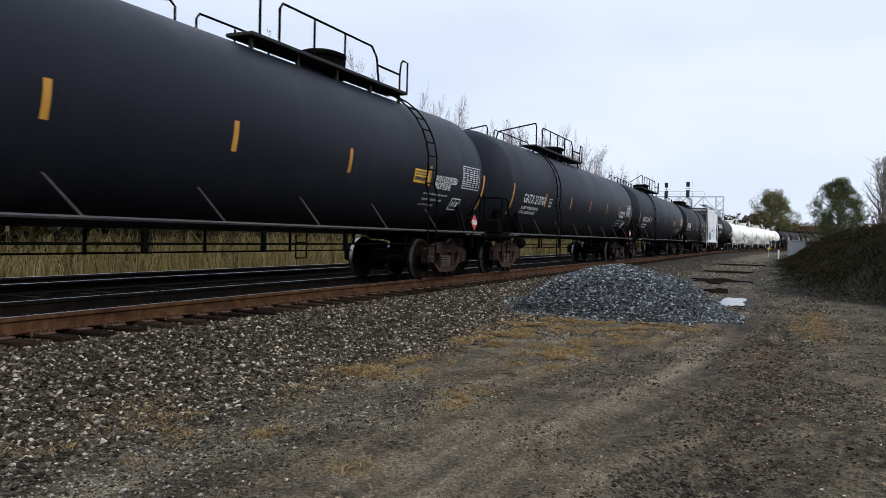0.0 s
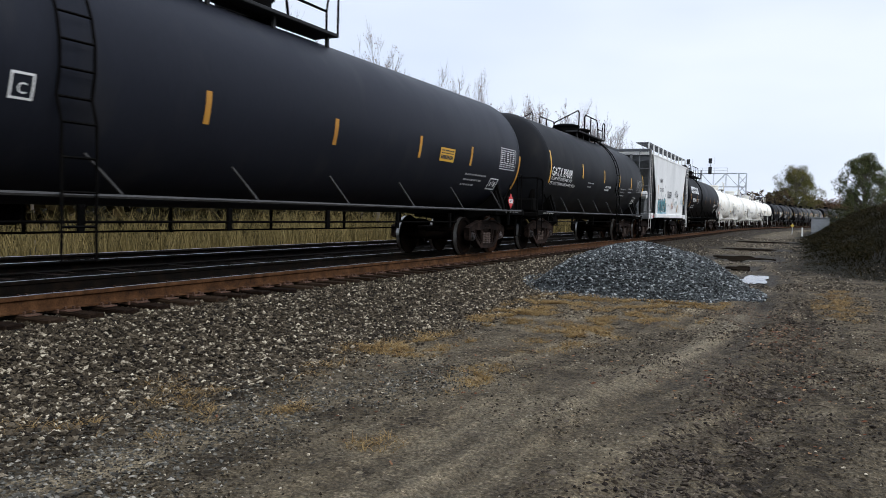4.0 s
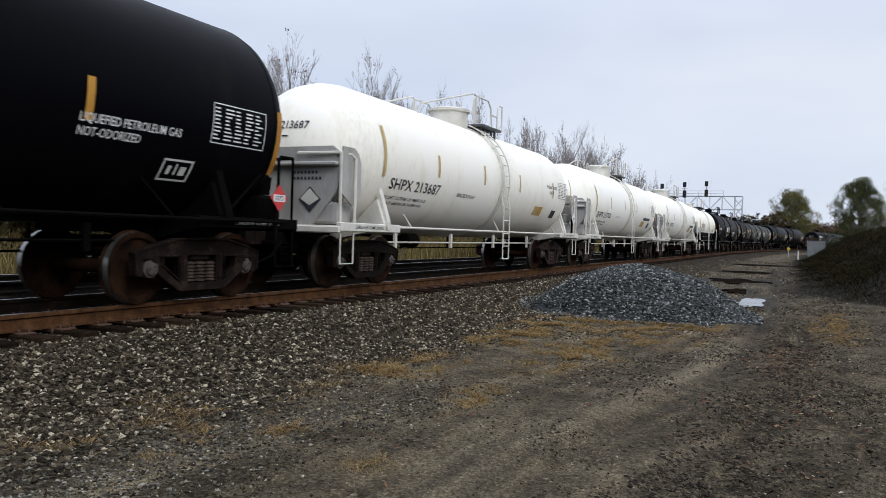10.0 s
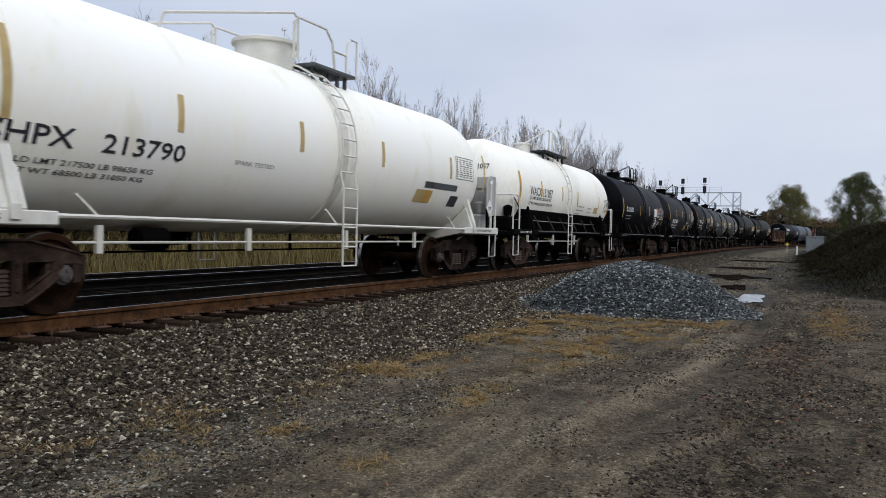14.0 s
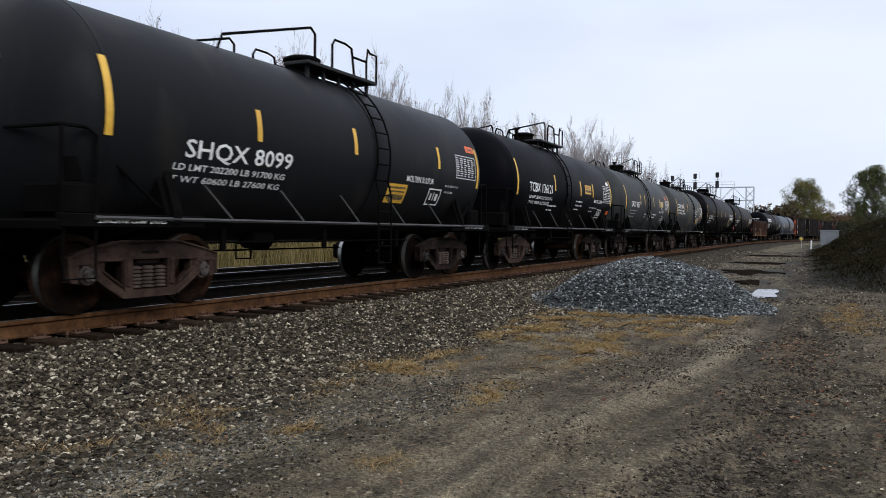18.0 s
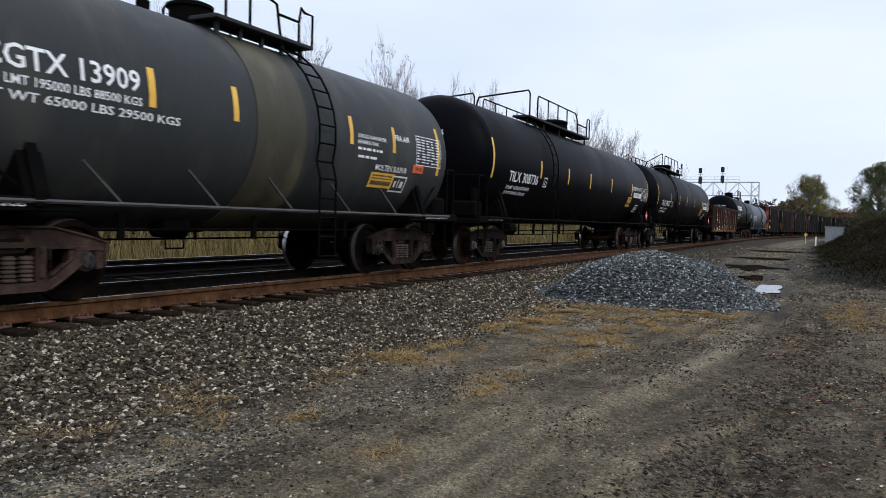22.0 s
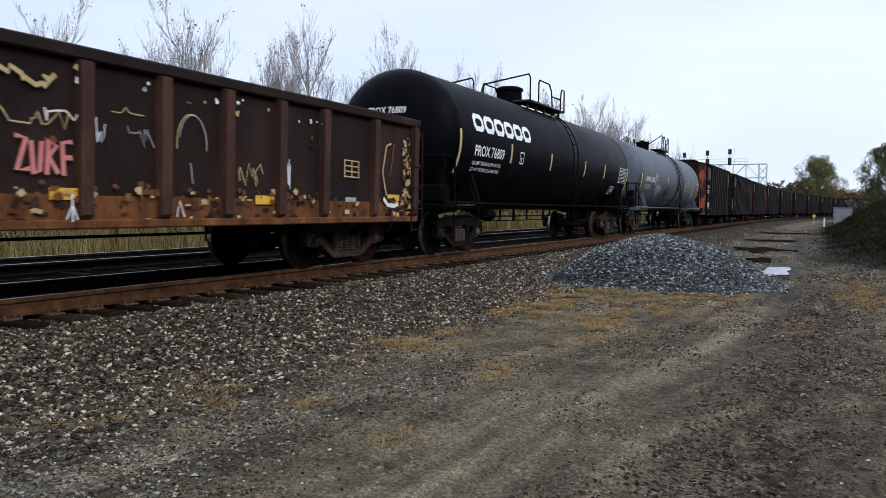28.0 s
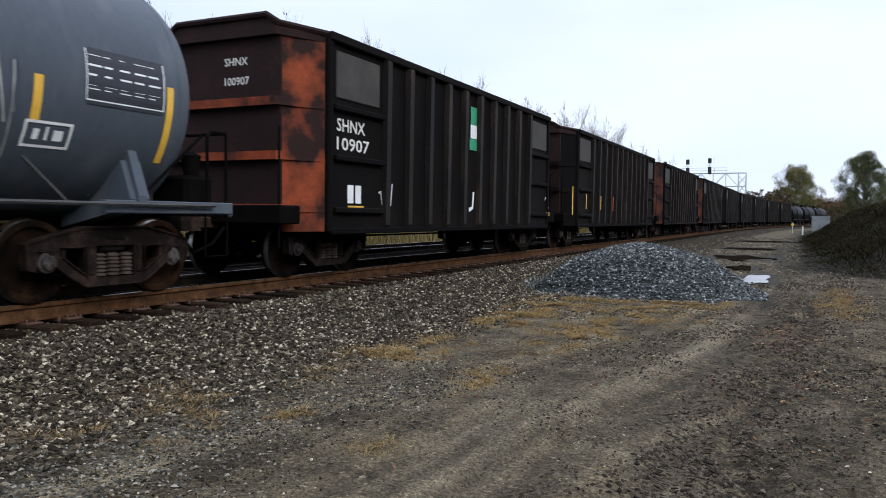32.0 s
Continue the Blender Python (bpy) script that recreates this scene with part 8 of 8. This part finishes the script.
# chalk drawing of a small box with scribbled lines beside it
gon_marks += [(0, 0, q, 0.012, W) for q in ([(7.2, 1.42), (7.22, 1.86), (7.42, 1.9), (7.46, 1.48), (7.2, 1.42)], [(7.42, 1.9), (7.52, 1.82), (7.54, 1.44), (7.46, 1.48)], [(7.25, 1.78), (7.39, 1.8)], [(7.26, 1.68), (7.39, 1.7)], wild(7.56, 1.55, 0.25, 0.06, 61, 8), wild(7.56, 1.66, 0.25, 0.06, 62, 8), wild(7.35, 1.28, 0.3, 0.05, 63, 9), wild(7.4, 1.18, 0.3, 0.06, 64, 9))]
for u, z, w, h, seed, n, wd, m in ((8.5, 1.75, 0.5, 0.22, 6, 9, 0.02, M_CREAM), (7.5, 1.9, 0.5, 0.22, 7, 10, 0.022, M_OLDCREAM), (8.1, 1.72, 0.8, 0.2, 8, 12, 0.016, M_OLDCREAM), (7.6, 2.2, 0.4, 0.12, 9, 7, 0.05, M_CREAM), (8.1, 2.12, 0.5, 0.2, 21, 9, 0.05, M_OLDCREAM), (7.5, 1.4, 0.4, 0.4, 22, 8, 0.02, W),
                                   (9.1, 1.62, 0.12, 0.3, 23, 8, 0.012, W), (9.5, 1.6, 0.35, 0.25, 24, 12, 0.012, G), (11.05, 1.4, 0.12, 0.3, 25, 8, 0.012, W), (11.25, 1.25, 0.5, 0.32, 26, 14, 0.016, M_OLDCREAM), (12.25, 1.2, 0.06, 0.5, 27, 8, 0.012, W), (13.2, 1.3, 0.08, 0.5, 28, 8, 0.012, W), (9.3, 1.95, 0.4, 0.1, 29, 6, 0.012, M_OLDCREAM)):
    gon_marks.append((0, 0, wild(u, z, w, h, seed, n), wd, m))
gon_marks += [(0, 0, arc(10.45, 1.72, 0.24, 0.36, -10, 190, 12), 0.014, M_OLDCREAM), (0, 0, arc(10.47, 1.73, 0.22, 0.34, 10, 170, 10), 0.01, G), (0, 0, [(10.42, 1.5), (10.46, 1.25)], 0.012, G)]
gon_marks += [(0, 0, [(8.75, 0.84), (8.82, 1.0), (8.88, 0.84)], 0.02, W), (0, 0, [(8.82, 0.82), (8.82, 1.1)], 0.02, W), (0, 0, [(10.2, 0.86), (10.25, 1.05), (10.32, 0.86)], 0.02, W)]
gon_marks += flakes(31, 90, 13.2, 1.06, 1.2, (M_RUSTLOW, M_RUSTLOW, M_RUSTLOW, M_OLDCREAM), 0.02, 0.09, 7.0) + flakes(32, 26, 13.2, 2.2, 2.4, (W, M_OLDCREAM, G), 0.015, 0.04, 7.0)
place(gondola, 286.2, label="low rusty brown gondola car with flaking paint and graffiti", top=2.5, bot=0.79, side=M_RUST, low=M_RUSTLOW, low_h=0.30, posts=(0.9, 2.3, 3.7, 4.82, 5.86, 6.9, 7.93, 8.97, 10.02, 11.05, 12.1, 13.13, 14.55, 15.9), texts=[("X T", 3.3, 3.85, 1.9, 0.2, M_CREAM), ("385", 3.25, 3.92, 1.53, 0.22, M_CREAM), ("LD LMT", 4.45, 4.85, 1.5, 0.07, M_CREAM), ("LT WT", 4.45, 4.75, 1.36, 0.07, M_CREAM), ("192100", 5.16, 5.62, 1.5, 0.08, M_RUSTLOW), ("76300", 5.22, 5.62, 1.33, 0.08, M_RUSTLOW)],
      patches=GON_Y + [(13.75, 1.08, 0.3, 0.07, G)], scrawl=gon_marks)
spec = long_gas("PROX 76809", W, "LD LMT 209300 LB 94 950 KG", "LT WT 76700 LB 34 800 KG", [])
spec.update(r=1.5, zc=2.47, texts=[("PROX 76809", 1.95, 3.6, 2.14, 0.23, W), ("LD LMT 209300 LB 94 950 KG", 1.93, 3.5, 1.94, 0.08, W), ("LT WT 76700 LB 34 800 KG", 1.93, 3.5, 1.79, 0.08, W), ("C", 4.68, 4.78, 2.15, 0.1, W)], maker=[(1.9, 5.45, 2.67, 0.4, W)], outlines=[(4.62, 2.1, 0.26, 0.29, W)],
            top=(4.0, 6.92, 6.9, 8.7, 9.9), domes=((7.5, 0.36, 0.42),), ladder=8.9, panels=[(14.5, 1.97, 1.1, 0.53, W)], frames=[(13.8, 1.5, 0.5, 0.3, W)], stays=6)
place(tank_car, 303.1, label="long black tank car with a white maker's mark and ochre stripes", paint=P_BLACK, stripe=M_TAN, stripes=[(1.15, 1.7, 0.95), (4.0, 2.08, 0.46), (6.93, 2.05, 0.46), (10.16, 2.02, 0.46), (12.46, 2.05, 0.46), (15.65, 1.6, 0.95)], end_text=("PROX 76809", 0.2, W), **spec)
place(tank_car, 320.6, label="slate-grey tank car with two dark bands, scrawls and dirt streaks", paint=P_GREY, gap=0.95, r=1.5, zc=2.42, top=(5.6, 8.4, 8.0, 9.2, 10.0), domes=((8.0, 0.3, 0.34),), valves=(7.2,), ladder=9.5, bands=(9.4, 9.6), band_paint=P_DARK,
      outlines=[(4.2, 2.28, 0.27, 0.29, M_CREAM)], stripes=[(1.25, 1.57, 0.92), (3.98, 2.07, 0.46), (6.8, 2.05, 0.46), (11.6, 1.95, 0.46), (14.0, 1.9, 0.46), (15.72, 1.56, 0.93)],
      texts=[("ADMX 25336", 2.05, 3.87, 2.2, 0.21, M_CREAM), ("LD LMT 201900 LB", 2.06, 3.26, 2.0, 0.07, M_CREAM), ("LT WT 61100 LB", 2.06, 3.16, 1.88, 0.07, M_CREAM)],
      scrawl=[(4.4, 1.85, [(0.15, 0.28), (0, 0.2), (0.02, 0.02), (0.14, 0.0), (0.2, 0.22), (0.24, 0.02), (0.3, 0.26), (0.34, 0.02), (0.44, 0.0), (0.42, 0.24), (0.3, 0.14), (0.5, 0.1), (0.54, 0.3)], 0.022, W),
              (4.4, 1.6, [(0.2, 0.25), (0.3, 0.05), (0.5, 0.3), (0.6, -0.1)], 0.022, W), (4.95, 1.65, [(0, 0.0), (0.2, 0.45), (0.32, 0.1), (0.12, 0.3), (0.36, 0.34), (0.52, 0.38), (0.6, 0.2)], 0.022, W)] + slate_marks(),
      panels=[(14.6, 2.19, 1.08, 0.54, W)], frames=[(13.96, 1.62, 0.55, 0.29, W)], patches=[(14.62, 2.15, 1.04, 0.6, M_BTXT), (15.1, 1.0, 0.02, 0.02, W)], end_text=("ADMX 25336", 0.2, W), saddle=P_GREY)
gon_ends = (334.9, 351.3, 367.4, 383.5, 399.6, 415.7, 431.8, 447.9, 464.0)
for i, s_end in enumerate(gon_ends):
    r = random.Random(40 + i)
    t, sc, pt = [], [], [(2.1, 1.05, 0.5, 0.11, Y)] if i == 0 else [(0.95, 1.1, 0.1, 0.9, Y)] + [(2.6 + 2.0 * k, 1.3, 0.09, 0.5, Y if k != 2 else M_ORGP) for k in range(4)] if i == 1 else []
    if i == 0:
        t = [("SHNX", 1.8, 2.66, 2.36, 0.2, M_CREAM), ("10907", 1.8, 2.8, 2.06, 0.2, M_CREAM)]
        pt += [(7.1, 2.49, 0.5, 0.25, M_GREEN), (7.15, 2.75, 0.5, 0.3, W), (7.15, 3.05, 0.5, 0.4, M_GREEN), (2.12, 1.2, 0.18, 0.3, W), (2.36, 1.2, 0.18, 0.3, W), (12.6, 1.05, 0.3, 0.1, Y)]
        sc = [(0, 0, wild(3.15, 1.1, 0.45, 0.55, 3, 8), 0.03, W), (0, 0, [(7.1, 1.15), (7.3, 1.2), (7.35, 1.55)], 0.09, W), (0, 0, wild(12.5, 1.2, 0.4, 0.4, 5, 6), 0.04, W)]
    place(gondola, s_end, label="tall faded black gondola car with orange-red ends" if i in (0, 2, 3) else "tall soot-black ribbed gondola car", top=3.78, bot=0.74, bevel=1.0, seed=i, end_marks=("SHNX", "100907") if i == 0 else None, side=M_GONBLK, end=M_GONRED if i == 0 else M_GONRUST if i in (2, 3) else M_GONBLK, ribs=15, texts=t, patches=pt, scrawl=sc)
for s_end in (478.5, 493.0, 507.5):
    place(tank_car, s_end, label="black tank car far up the line", paint=P_BLACK, **SULPHUR)

# ---- motion ----
SPEED = 9.75


def car_pose(s_end, L, ty, t):
    mid = s_end - L / 2 - SPEED * t
    a, _ = on_track(mid - ty)
    b, _ = on_track(mid + ty)
    d = b - a
    m = (a + b) / 2
    return pose(m.x, m.y, RAIL_Z, 0, 0, math.degrees(math.atan2(-d.x, d.y)))


def motions():
    times = [0, 0.1] + list(range(1, 32)) + [31.9, 32]
    ty = {car: t for car, _, t in CARS}
    ends = {car: (s, L) for car, s, L in CONSIST}
    for car, s_end, L in CONSIST:
        walk(car, [(t, car_pose(s_end, L, ty[car], t)) for t in times])
    turn = 70.0
    dt = radians(turn) * 0.457 / SPEED
    for w, car, y in WHEELS:
        s_end, L = ends[car]
        t0 = max(0.0, (s_end - L / 2 - 60) / SPEED)
        t1 = min(32.0, (s_end + 2) / SPEED)
        if t0 >= 32 or t1 <= 0:
            continue
        n = int((t1 - t0) / dt)
        rows = [(0.0, pose(0, y, 0.457))] if t0 > 0 else []
        rows += [(t0 + i * dt, pose(0, y, 0.457, (i * turn) % 360)) for i in range(n + 1)]
        if rows[-1][0] < 31.9:
            rows.append((32.0, rows[-1][1]))
        walk(w, rows)


motions()
